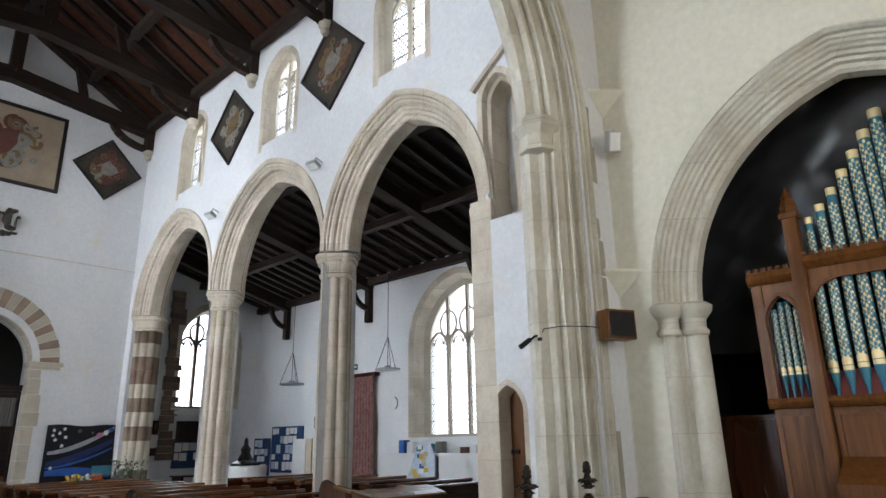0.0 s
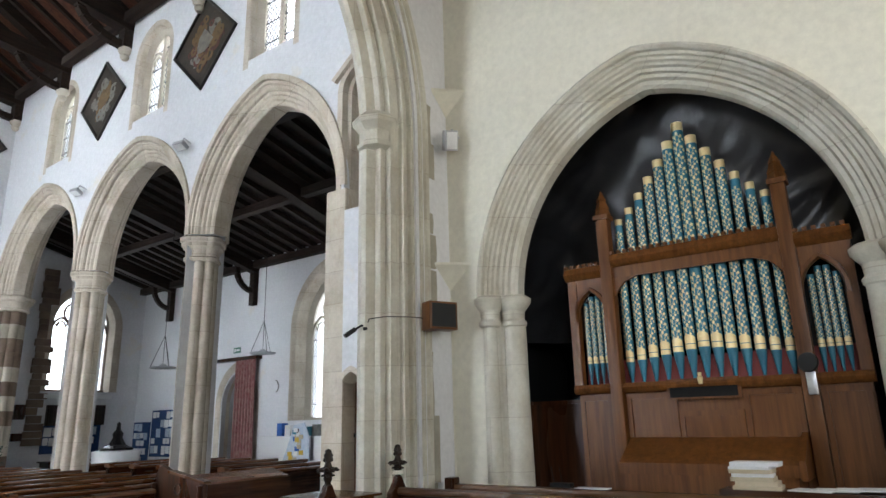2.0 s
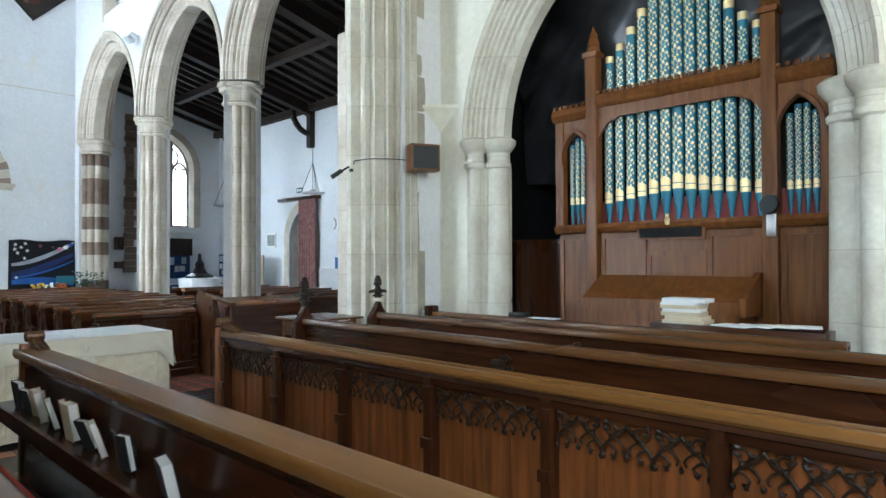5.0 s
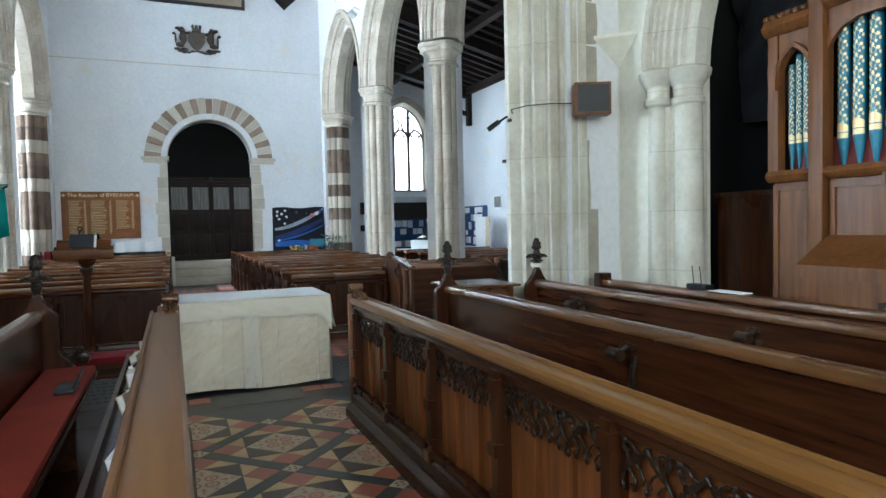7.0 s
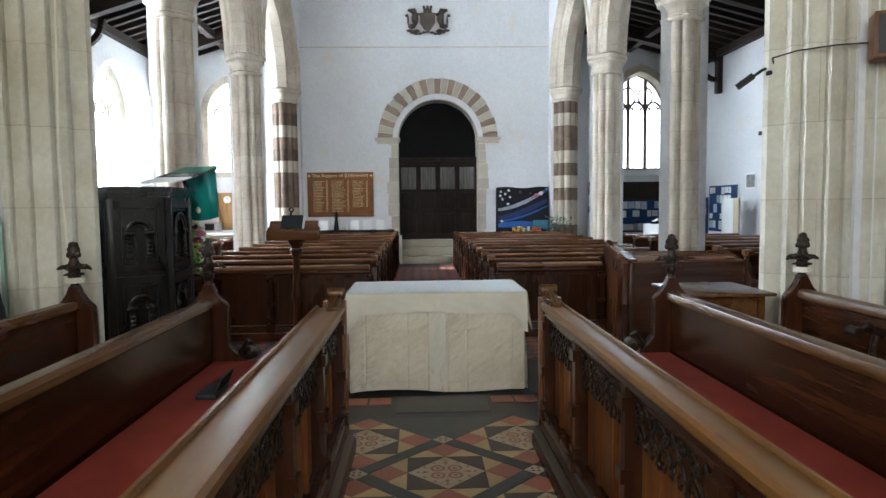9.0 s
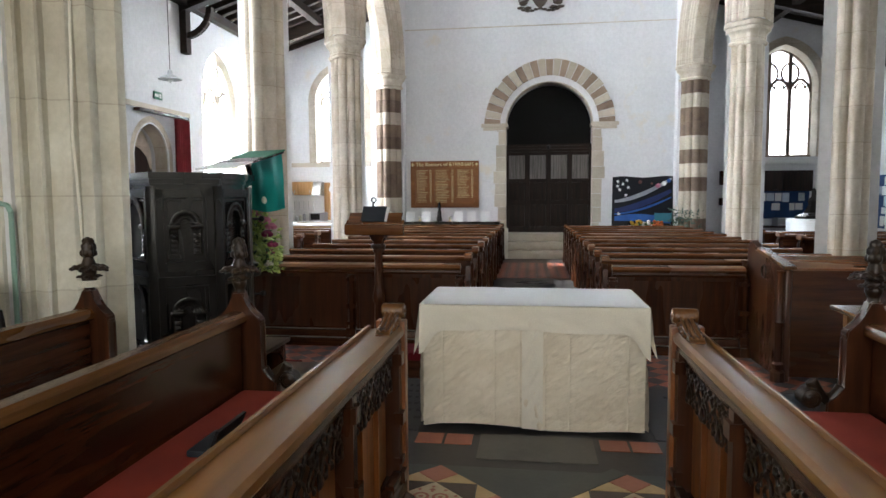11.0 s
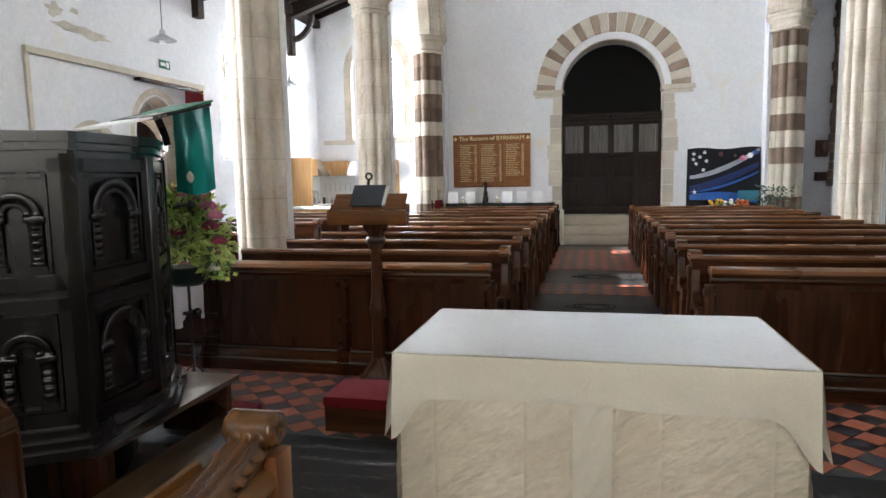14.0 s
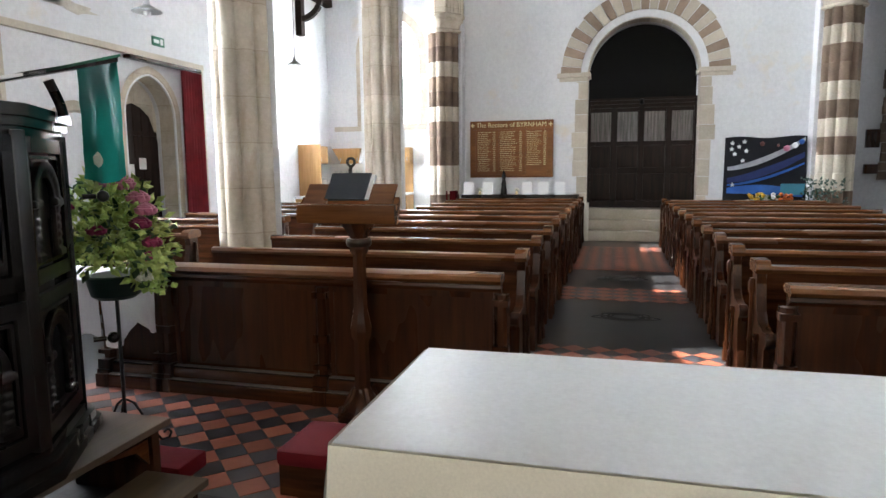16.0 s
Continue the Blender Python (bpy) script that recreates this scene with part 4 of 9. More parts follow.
def desk_run(y, s, x0, x1, label):
    """A choir desk front along x. y: the face towards the middle aisle; s: +1 when the desk lies to the north of it."""
    t = thing("choir_desk", label, "choir desk", (x0, y, 0), "choir desks")
    flip = lambda pts: [(y + s * a, z) for a, z in pts]
    k = 0.55 if s > 0 else 0.85
    part("top_rail", prism(bmesh.new(), flip([(-0.035, 0.935), (-0.045, 0.950), (-0.042, 0.972), (-0.028, 0.986), (-0.010, 0.988), (0.145 * k, 0.970), (0.148 * k, 0.984), (0.152 * k, 0.988), (0.168 * k, 0.988), (0.175 * k, 0.980), (0.178 * k, 0.95), (0.165 * k, 0.925), (0.0, 0.925)]), "x", x0 + 0.02, x1), M_REST, t, "polished moulded oak top rail")
    part("cornice", prism(bmesh.new(), flip([(-0.025, 0.93), (-0.03, 0.905), (-0.012, 0.895), (-0.005, 0.865), (0.0, 0.855), (0.06, 0.855), (0.06, 0.925)]), "x", x0 + 0.02, x1), M_OAK, t)
    part("back_board", boxes((x0 + 0.05, min(y + s * 0.055, y + s * 0.085), 0.05, x1, max(y + s * 0.055, y + s * 0.085), 0.86)), M_OAK, t)
    part("book_shelf", boxes((x0 + 0.06, min(y + s * 0.09, y + s * 0.30), 0.62, x1 - 0.02, max(y + s * 0.09, y + s * 0.30), 0.645)), M_OAK, t)
    part("shelf_edge", boxes((x0 + 0.06, min(y + s * 0.285, y + s * 0.31), 0.60, x1 - 0.02, max(y + s * 0.285, y + s * 0.31), 0.69)), M_OAK, t)
    # stepped plinth
    part("plinth", prism(bmesh.new(), flip([(-0.10, 0.0), (-0.10, 0.07), (-0.085, 0.10), (-0.05, 0.12), (-0.05, 0.19), (-0.035, 0.215), (0.0, 0.235), (0.09, 0.235), (0.09, 0.0)]), "x", x0, x1), M_OAK, t)
    # bays of 0.83 m with posts, boards and a carved head
    n = round((x1 - x0 - 0.06) / 0.83)
    post = prism(bmesh.new(), [(-0.028, y - s * 0.03), (0.028, y - s * 0.03), (0.034, y + s * 0.02), (0.034, y + s * 0.06), (-0.034, y + s * 0.06), (-0.034, y + s * 0.02)], "z", 0.20, 0.90)
    for z0, z1, d in ((0.20, 0.26, 0.055), (0.30, 0.33, 0.045), (0.50, 0.56, 0.05), (0.80, 0.86, 0.045)):
        block(post, -0.036, min(y - s * d, y), z0, 0.036, max(y - s * d, y), z1)
    pm = mesh_of(post, "post", M_OAK_Z, 35)
    mm = [mesh_of(boxes((0.83 * k / 3 - 0.012, min(y + s * 0.015, y + s * 0.06), 0.235, 0.83 * k / 3 + 0.012, max(y + s * 0.015, y + s * 0.06), 0.70)), "muntin", M_PANEL, 35) for k in (1, 2)]
    bm = boxes((0.035, min(y + s * 0.04, y + s * 0.056), 0.235, 0.795, max(y + s * 0.04, y + s * 0.056), 0.86))
    bp = mesh_of(bm, "panel", M_PANEL, 35)
    # carved tracery head: loops, leaves and cusps
    bm = bmesh.new()
    rg = random.Random(int(y * 100))
    ya, yb = sorted((y - s * 0.012, y + s * 0.035))
    yc = y + s * 0.010
    for k in range(3):
        c0 = 0.415 + (k - 1) * 0.252
        for sg in (-1, 1):
            # ogee rib, cusp, and a curl of foliage in the spandrel
            path_rod(bm, [(c0 + sg * u, yc, z) for u, z in ((0.122, 0.690), (0.118, 0.725), (0.095, 0.757), (0.055, 0.780), (0.025, 0.803), (0.0, 0.842))], 0.0085, 6)
            path_rod(bm, [(c0 + sg * u, yc, z) for u, z in ((0.100, 0.750), (0.070, 0.738), (0.050, 0.715), (0.062, 0.693), (0.082, 0.700))], 0.0070, 6)
            path_rod(bm, [(c0 + sg * u, yc, z) for u, z in ((0.055, 0.776), (0.030, 0.760), (0.012, 0.735), (0.022, 0.712))], 0.0070, 6)
            spiral = [(c0 + sg * (0.078 + (0.042 - 0.0028 * q) * math.cos(0.62 * q + 0.4)), yc - s * 0.004, 0.808 + (0.040 - 0.0027 * q) * math.sin(0.62 * q + 0.4)) for q in range(13)]
            path_rod(bm, spiral, 0.0070, 6)
            for q in (1, 4, 7, 10):
                p = spiral[q]
                d = Vector((p[0] - c0 - sg * 0.078, 0, p[2] - 0.808))
                leaf_lump(bm, p, d, (0, -s, 0), 0.022, 0.0105 + 0.003 * rg.random())
            leaf_lump(bm, (c0 + sg * 0.062, yc, 0.700), (sg * 0.3, 0, -1), (0, -s, 0), 0.024, 0.011)
            leaf_lump(bm, (c0 + sg * 0.118, yc, 0.700), (0, 0, -1), (0, -s, 0), 0.030, 0.012)
        leaf_lump(bm, (c0, yc, 0.715), (0, 0, -1), (0, -s, 0), 0.034, 0.012)
        leaf_lump(bm, (c0, yc, 0.825), (0, 0, 1), (0, -s, 0), 0.020, 0.012)
    bm = fused(bm, 0.0048)
    cm = mesh_of(bm, "carved_tracery", M_CARVE, 50)
    bl = mesh_of(boxes((0.05, min(y - s * 0.045, y), 0.235, 0.24, max(y - s * 0.045, y), 0.275), (0.27, min(y - s * 0.045, y), 0.235, 0.52, max(y - s * 0.045, y), 0.275), (0.55, min(y - s * 0.045, y), 0.235, 0.78, max(y - s * 0.045, y), 0.275), bevel=0.006), "base_block", M_OAK)
    for i in range(n + 1):
        x = x0 + 0.05 + 0.83 * i
        for name, me in (("post", pm), ("panel", bp), ("muntin", mm[0]), ("muntin", mm[1]), ("carved_tracery", cm), ("base_block", bl)):
            if name != "post" and i == n:
                continue
            o = new(name, me)
            o.parent = t
            o.matrix_parent_inverse = t.matrix_basis.inverted()
            o.location = (x, 0, 0)
    # end standard at the west with a carved scroll
    ye, yf = sorted((y - s * 0.05, y + s * 0.10))
    part("end_standard", boxes((x0 - 0.05, ye, 0.0, x0 + 0.02, yf, 1.012), bevel=0.008), M_PANEL, t)
    for a in (-0.035, 0.0, 0.035):
        part("reed", rod(bmesh.new(), (x0 - 0.05, y + s * 0.025 + a, 0.24), (x0 - 0.05, y + s * 0.025 + a, 0.97), 0.010, 8), M_PANEL, t)
    bm = bmesh.new()
    ye, yf = sorted((y - s * 0.040, y + s * 0.065))
    xs, zc = x0 - 0.008, 1.062
    rod(bm, (xs, ye, zc), (xs, yf, zc), 0.038, 20)
    prism(bm, [(x0 - 0.030, 1.0), (x0 - 0.030, 1.03), (x0 + 0.035, 1.046), (x0 + 0.08, 1.028), (x0 + 0.14, 1.013), (x0 + 0.22, 1.0), (x0 + 0.25, 0.994), (x0 + 0.25, 0.982), (x0 + 0.02, 0.982), (x0 + 0.02, 1.0)], "y", ye + 0.018, yf - 0.018)
    for yy in (ye, yf):
        for i in range(8):
            a = i * math.pi / 4
            blob(bm, (xs + 0.025 * math.cos(a), yy, zc + 0.025 * math.sin(a)), 0.012, 0.011, 0.012, 1)
        blob(bm, (xs, yy, zc), 0.011, 0.016, 0.011, 1)
        for i in range(4):
            blob(bm, (x0 + 0.045 + 0.038 * i, yy + (0.012 if yy == ye else -0.012), 1.026 - 0.009 * i), 0.022 - 0.002 * i, 0.012, 0.013 - 0.002 * i, 1, 0.4)
    for j in (-1, 0, 1):
        path_rod(bm, [(x0 + 0.028 + 0.050 * i, (ye + yf) / 2 + j * 0.026, 1.052 - 0.018 * i + 0.0013 * i * i) for i in range(5)], 0.010, 8)
    bm = fused(bm, 0.005)
    part("scroll_finial", bm, M_RAIL, t, "carved oak scroll with a rosette")
    return t


desk_run(3.60, 1, -3.24, 4.1, "dark oak choir desk front with carved tracery and red-brown panels")
desk_run(2.21, -1, -3.24, 1.0, "dark oak choir desk with a polished sloping book rest")


HEAD = {}


def poppyhead(t, x, y, z0):
    if not HEAD:
        bm = turned(bmesh.new(), 0, 0, [(0.0, 0.030), (0.03, 0.026), (0.05, 0.036), (0.065, 0.040), (0.08, 0.034), (0.14, 0.042), (0.19, 0.026), (0.21, 0.022)], 12)
        # a ring of drooping leaves, wider across the end, then a smaller bud
        for i in range(8):
            a = i * math.pi / 4
            d = Vector((0.75 * math.cos(a), 1.15 * math.sin(a), 0))
            leaf_lump(bm, (0.020 * d.x, 0.022 * d.y, 0.125 + 0.008 * (i % 2)), d, (0, 0, 1), 0.070 * d.length, 0.027)
        for i in range(6):
            a = i * math.pi / 3 + 0.3
            d = Vector((math.cos(a), 1.1 * math.sin(a), 0))
            leaf_lump(bm, (0.018 * d.x, 0.018 * d.y, 0.085), d, (0, 0, 0.5), 0.042, 0.018)
        for k, (zz, r, n) in enumerate(((0.215, 0.030, 6), (0.250, 0.027, 5), (0.280, 0.017, 4))):
            for i in range(n):
                a = 2 * math.pi * i / n + k
                blob(bm, (r * math.cos(a), r * 1.1 * math.sin(a), zz), 0.015, 0.015, 0.022, 1, 0.4)
        turned(bm, 0, 0, [(0.19, 0.02), (0.23, 0.034), (0.27, 0.026), (0.305, 0.008)], 10)
        HEAD["mesh"] = mesh_of(fused(bm, 0.0055), "poppyhead", M_CARVE, 60)
    o = new("poppyhead", HEAD["mesh"])
    o.parent = t
    o.matrix_parent_inverse = t.matrix_basis.inverted()
    o.matrix_basis = Matrix.Translation((x, y, z0))
    return tagged(o, "carved poppyhead finial")


def stall(y, s, x0, x1, label, seat=True, end=True, arms=(), H=1.03):
    """A bench along x whose back is at y; s: +1 when its seat is on the south side (the sitter looks south)."""
    t = thing("choir_stall", label, "choir stall", (x0, y, 0), "choir stalls")
    ya, yb = y - 0.02, y + 0.025
    part("back", boxes((x0 + 0.05, ya, PLAT, x1, yb, H - 0.03)), M_OAK, t)
    part("top_rail", prism(bmesh.new(), [(y - 0.05, H - 0.055), (y - 0.055, H - 0.03), (y - 0.045, H - 0.005), (y - 0.02, H + 0.005), (y + 0.03, H), (y + 0.05, H - 0.02), (y + 0.05, H - 0.05), (y + 0.03, H - 0.065), (y - 0.03, H - 0.065)], "x", x0 + 0.04, x1), M_RAIL, t)
    part("lower_rail", boxes((x0 + 0.05, y - 0.03, PLAT, x1, y + 0.03, PLAT + 0.12)), M_OAK, t)
    if seat:
        a, b = sorted((y - s * 0.03, y - s * 0.36))
        part("seat", boxes((x0 + 0.05, a, 0.54, x1, b, 0.575)), M_OAK, t)
        part("cushion", boxes((x0 + 0.08, a + 0.01, 0.576, x1 - 0.02, b - 0.005, 0.625), bevel=0.018), M_RED, t, "long red seat cushion")
        for x in (x0 + 0.9, (x0 + x1) / 2, x1 - 0.3):
            part("seat_support", boxes((x - 0.02, a + 0.02, PLAT, x + 0.02, b - 0.04, 0.54)), M_OAK, t)
    if end:
        # bench end across y, with an ogee shoulder and a scrolled elbow
        bm = bmesh.new()
        f = lambda pts: [(y - s * a, z) for a, z in pts]
        prism(bm, f([(-0.11, 0.0), (-0.11, 0.945), (-0.126, 0.965), (-0.122, 0.995), (-0.095, 1.012), (-0.066, 1.030), (-0.042, 1.065), (-0.028, 1.135), (0.028, 1.135), (0.042, 1.065), (0.066, 1.030), (0.095, 1.012), (0.122, 0.995), (0.126, 0.965), (0.115, 0.945), (0.115, 0.72), (0.15, 0.67), (0.20, 0.655), (0.21, 0.0)]), "x", x0 - 0.035, x0 + 0.035)
        bmesh.ops.bevel(bm, geom=[e for e in bm.edges], offset=0.008, segments=2, affect="EDGES")
        part("bench_end", bm, M_OAK_Z, t)
        bm = bmesh.new()
        rod(bm, (x0 - 0.045, y - s * 0.27, 0.665), (x0 + 0.045, y - s * 0.27, 0.665), 0.045, 16)
        rod(bm, (x0 - 0.055, y - s * 0.27, 0.665), (x0 + 0.055, y - s * 0.27, 0.665), 0.022, 12)
        path_rod(bm, [(x0, y - s * (0.12 + 0.02 * i), 0.72 - 0.07 * math.sin(i * 0.5)) for i in range(8)], 0.03, 8)
        part("elbow_scroll", fused(bm, 0.006), M_CARVE, t, "carved scroll elbow")
        poppyhead(t, x0, y, 1.12)
    for xa in arms:
        bm = bmesh.new()
        path_rod(bm, [(xa, y - s * (0.05 + 0.022 * i), 0.90 + 0.02 * math.sin(i * 0.9)) for i in range(5)], 0.022, 8)
        rod(bm, (xa - 0.045, y - s * 0.16, 0.885), (xa + 0.045, y - s * 0.16, 0.885), 0.032, 14)
        path_rod(bm, [(xa, y - s * (0.03 + 0.02 * math.sin(i * 0.6)), 0.86 - 0.05 * i) for i in range(5)], 0.02, 8)
        part("elbow_bracket", bm, M_CARVE, t, "carved oak elbow bracket")
    return t


stall(4.48, 1, -3.33, 4.2, "dark oak choir stall with a red cushion and poppyhead end", arms=(-0.78, 1.7))
stall(5.40, 1, -3.33, 4.2, "dark oak choir stall with a poppyhead end tied with cord", arms=(-2.55, -0.8, 1.7))
stall(6.0, 1, -3.1, 0.9, "plain dark oak back row of the choir", seat=False, end=False, H=1.02)
stall(1.34, -1, -3.33, 1.0, "dark oak choir stall with a red cushion and poppyhead end")
stall(0.46, -1, -3.33, -0.6, "dark oak choir stall with a poppyhead end tied with cord")
for y in (5.40, 0.46):
    bm = bmesh.new()
    for k in range(3):
        pts = [(-3.33 + 0.052 * math.cos(a), y + 0.052 * math.sin(a), 1.155 + 0.012 * k) for a in (2 * math.pi * i / 14 for i in range(15))]
        path_rod(bm, pts, 0.007, 5)
    tagged(part("cord", bm, M_LINEN), "pale cord wound round a poppyhead", "cord")

# books in the rack of the south desk
rg = random.Random(9)
M_REDBOOK = surface("red book cloth", (0.25, 0.03, 0.02), rough=0.6, big=6, fine=150)
COVERS = {"dark": M_BOOK, "red": M_REDBOOK, "pale": M_MANILA}
SHELVED = [(-3.0, "pale", 0.19), (-2.86, "dark", 0.20), (-2.70, "dark", 0.17), (-2.50, "pale", 0.19), (-2.36, "pale", 0.22), (-2.12, "dark", 0.20), (-1.95, "red", 0.21), (-1.78, "pale", 0.23), (-1.55, "dark", 0.18), (-1.36, "pale", 0.21), (-1.05, "dark", 0.19), (-0.6, "dark", 0.18), (0.1, "dark", 0.18)]
for x, hue, hgt in SHELVED:
    t = thing("hymn_book", {"dark": "dark bound hymn book leaning in the desk rack", "red": "red bound book leaning in the desk rack", "pale": "pale paper service book leaning in the desk rack"}[hue], "book", (x, 1.98, 0.645), "books in the choir desk")
    th, hgt = rg.uniform(0.014, 0.026), hgt * 0.85
    o = part("cover", boxes((-0.068, -th, 0.0, 0.068, -th + 0.004, hgt), (-0.068, th - 0.004, 0.0, 0.068, th, hgt), (-0.068, -th + 0.004, 0.0, -0.064, th - 0.004, hgt)), COVERS[hue], t)
    p = part("pages", boxes((-0.063, -th + 0.0045, 0.004, 0.062, th - 0.0045, hgt - 0.004)), M_PAPER, t)
    for q in (o, p):
        q.matrix_parent_inverse = Matrix()
    t.matrix_basis = pose(x, 2.065 - 0.03 * rg.random(), 0.652, rg.uniform(8, 20), rg.uniform(-8, 8), rg.uniform(-14, 14))
t = thing("black_case", "small black zipped case lying on the red cushion", "case", (-2.45, 1.60, 0.626))
part("body", boxes((-2.60, 1.56, 0.627, -2.36, 1.67, 0.655), bevel=0.010), M_BOOK, t)
part("flap", prism(bmesh.new(), [(1.655, 0.6555), (1.667, 0.6555), (1.70, 0.735), (1.688, 0.738)], "x", -2.60, -2.36), M_IRONWORK, t, "raised black flap")
# side table by the north stalls
t = thing("side_table", "small light oak prayer desk beside the stalls", "table", (-3.7, 5.0, PLAT))
part("tabletop", boxes((-4.10, 4.62, 0.965, -3.42, 5.28, 0.99), bevel=0.006), M_RAIL, t)
for x, y in ((-4.02, 4.70), (-4.02, 5.20), (-3.50, 4.70), (-3.50, 5.20)):
    part("leg", boxes((x - 0.025, y - 0.025, 0.0, x + 0.025, y + 0.025, 0.965)), M_RAIL, t)
part("apron", boxes((-3.52, 4.72, 0.62, -3.49, 5.18, 0.95), (-4.03, 4.68, 0.80, -3.49, 4.70, 0.95)), M_RAIL, t)

# ---- altar ----
t = thing("altar", "table altar under a cream linen cloth with a plain frontal", "altar", (-4.9, 2.9, 0))
AX0, AX1, AY0, AY1, AH = -5.32, -4.485, 2.14, 3.65, 0.885


def sheet(pts_u, pts_z, at):
    """A grid of points as a cloth face."""
    bm = bmesh.new()
    g = [[bm.verts.new(at(u, z)) for z in pts_z] for u in pts_u]
    for i in range(len(g) - 1):
        for j in range(len(g[0]) - 1):
            bm.faces.new((g[i][j], g[i + 1][j], g[i + 1][j + 1], g[i][j + 1]))
    return bm


def folds(u, z, amp):
    return amp * (0.55 * math.sin(u * 9 + 1.7 * math.sin(z * 4)) + 0.45 * math.sin(u * 23 + z * 3) + 0.7 * noise.noise(Vector((u * 5, z * 6, 2.0))))


us, zs_ = [i / 90 for i in range(91)], [i / 48 for i in range(49)]
per = [(AX1, AY0), (AX1, AY1), (AX0, AY1), (AX0, AY0)]
for k, (a, b) in enumerate(zip(per, per[1:] + per[:1])):
    d = Vector((b[0] - a[0], b[1] - a[1])).normalized()
    nrm = Vector((d.y, -d.x))
    L = math.hypot(b[0] - a[0], b[1] - a[1])

    def front(u, z, a=a, d=d, nrm=nrm, L=L, k=k):
        w = 0.014 * noise.noise(Vector((u * L * 4 + k, z * 2, 2.0))) + 0.007 * abs(noise.noise(Vector((u * L * 9 + z * 5, z * 12 - u * L * 6, 9.0 + k)))) - sum(0.006 * math.exp(-((u - s) / 0.004) ** 2) for s in (0.09, 0.33, 0.445, 0.56, 0.67, 0.93)) - 0.006 * math.exp(-((z - 0.07) / 0.015) ** 2)
        w += (0.016 * math.exp(-((u - 0.475) / 0.016) ** 2) + 0.022 * math.exp(-((u - 0.535 + 0.02 * math.sin(z * 6)) / 0.018) ** 2)) * (0.4 + 0.6 * abs(math.sin(z * 5.5 + 0.6))) if k == 0 else 0
        w += 0.03 * (1 - z) * (math.exp(-(u / 0.05) ** 2) + math.exp(-((u - 1) / 0.05) ** 2))
        zz = 0.03 + (AH - 0.06) * z + (0.015 * math.sin(u * 7) if z < 0.01 else 0)
        p = Vector(a) + d * (u * L)
        return (p.x + nrm.x * w, p.y + nrm.y * w, zz)
    part("frontal", sheet([i / 200 for i in range(201)], zs_, front), M_CRUMPLED, t)

    def fall(u, z, a=a, d=d, nrm=nrm, L=L, k=k):
        drop = 0.170 + 0.007 * math.sin(u * 11 + k) + 0.012 * u + 0.17 * (math.exp(-(u / 0.055) ** 2) + math.exp(-((u - 1) / 0.055) ** 2))
        w = 0.028 + folds(u * L + k + 7 + 0.25 * z, z, 0.005) * (1 - z) + 0.008 * noise.noise(Vector((u * L * 9 + z * 3.2, u * L * 3 - z * 3, 5.0 + k))) * (1 - z * z) + 0.045 * (1 - z) * (math.exp(-(u / 0.04) ** 2) + math.exp(-((u - 1) / 0.04) ** 2))
        p = Vector(a) + d * (u * L * 1.03 - 0.015 * L)
        return (p.x + nrm.x * w, p.y + nrm.y * w, AH + 0.004 - drop * (1 - z))
    part("overcloth_fall", sheet(us, [i / 8 for i in range(9)], fall), M_LINEN, t)
part("overcloth", sheet([i / 40 for i in range(41)], [i / 30 for i in range(31)], lambda u, v: (AX0 - 0.018 + (AX1 - AX0 + 0.036) * u, AY0 - 0.018 + (AY1 - AY0 + 0.036) * v, AH + 0.006 + 0.003 * noise.noise(Vector((u * 4, v * 6, 0))))), surface("plastic covered linen", (0.70, 0.725, 0.74), (0.66, 0.685, 0.70), rough=0.38, big=2, fine=50, bump=0.08), t, "pale cloth top under clear plastic")
part("centre_strip", sheet([i / 30 for i in range(31)], [i / 90 for i in range(91)], lambda u, v: (AX1 + 0.016 + 0.010 * math.sin(math.pi * u) + 0.011 * noise.noise(Vector((u * 1.4 + 3, v * 11 + 1.2 * math.cos(u * 3), 4.0))) * math.sin(math.pi * u) ** 0.5, AY0 + (AY1 - AY0) * (0.455 + 0.095 * u), 0.03 + (AH - 0.10) * v)), M_LINEN, t, "plain pale linen strip down the frontal")
part("hem", boxes((AX0 - 0.02, AY0 - 0.02, AH - 0.004, AX1 + 0.02, AY1 + 0.02, AH)), M_LINEN, t)

# black chairs stacked beside the chancel pier, a green pipe and a rope
M_PLASTIC = surface("black plastic", (0.010, 0.010, 0.011), rough=0.4, fine=90)
for i in range(3):
    t = thing("stacking_chair", "black plastic chair in a stack by the pier", "chair", (-2.95, -0.12, PLAT), "stacked chairs")
    z, x = 0.10 * i, 0.03 * i

    def shell(u, v, z=z, x=x):
        w = 0.21 * (1 - 0.10 * (2 * v - 1) ** 4)
        if v < 0.45:
            k = v / 0.45
            return (-2.68 - 0.38 * k + x, -0.02 + (2 * u - 1) * w, 0.58 + z + 0.02 * (1 - k) - 0.02 * math.sin(math.pi * k) + 0.02 * (2 * u - 1) ** 2)
        k = (v - 0.45) / 0.55
        return (-3.06 - 0.03 * math.sin(2 * k) + 0.04 * (2 * u - 1) ** 2 + x, -0.02 + (2 * u - 1) * w, 0.60 + z + 0.46 * k)
    o = part("shell", sheet([j / 10 for j in range(11)], [j / 20 for j in range(21)], shell), M_PLASTIC, t, smooth=60)
    md = o.modifiers.new("thick", "SOLIDIFY")
    md.thickness = 0.008
    for sy in (-1, 1):
        for x0, x1 in ((-2.72, -2.66), (-2.98, -3.06)):
            part("leg", rod(bmesh.new(), (x0 + x, -0.02 + sy * 0.17, 0.57 + z), (x1 + x, -0.02 + sy * 0.21, PLAT + z), 0.011), M_SILVER, t, "steel tube leg")
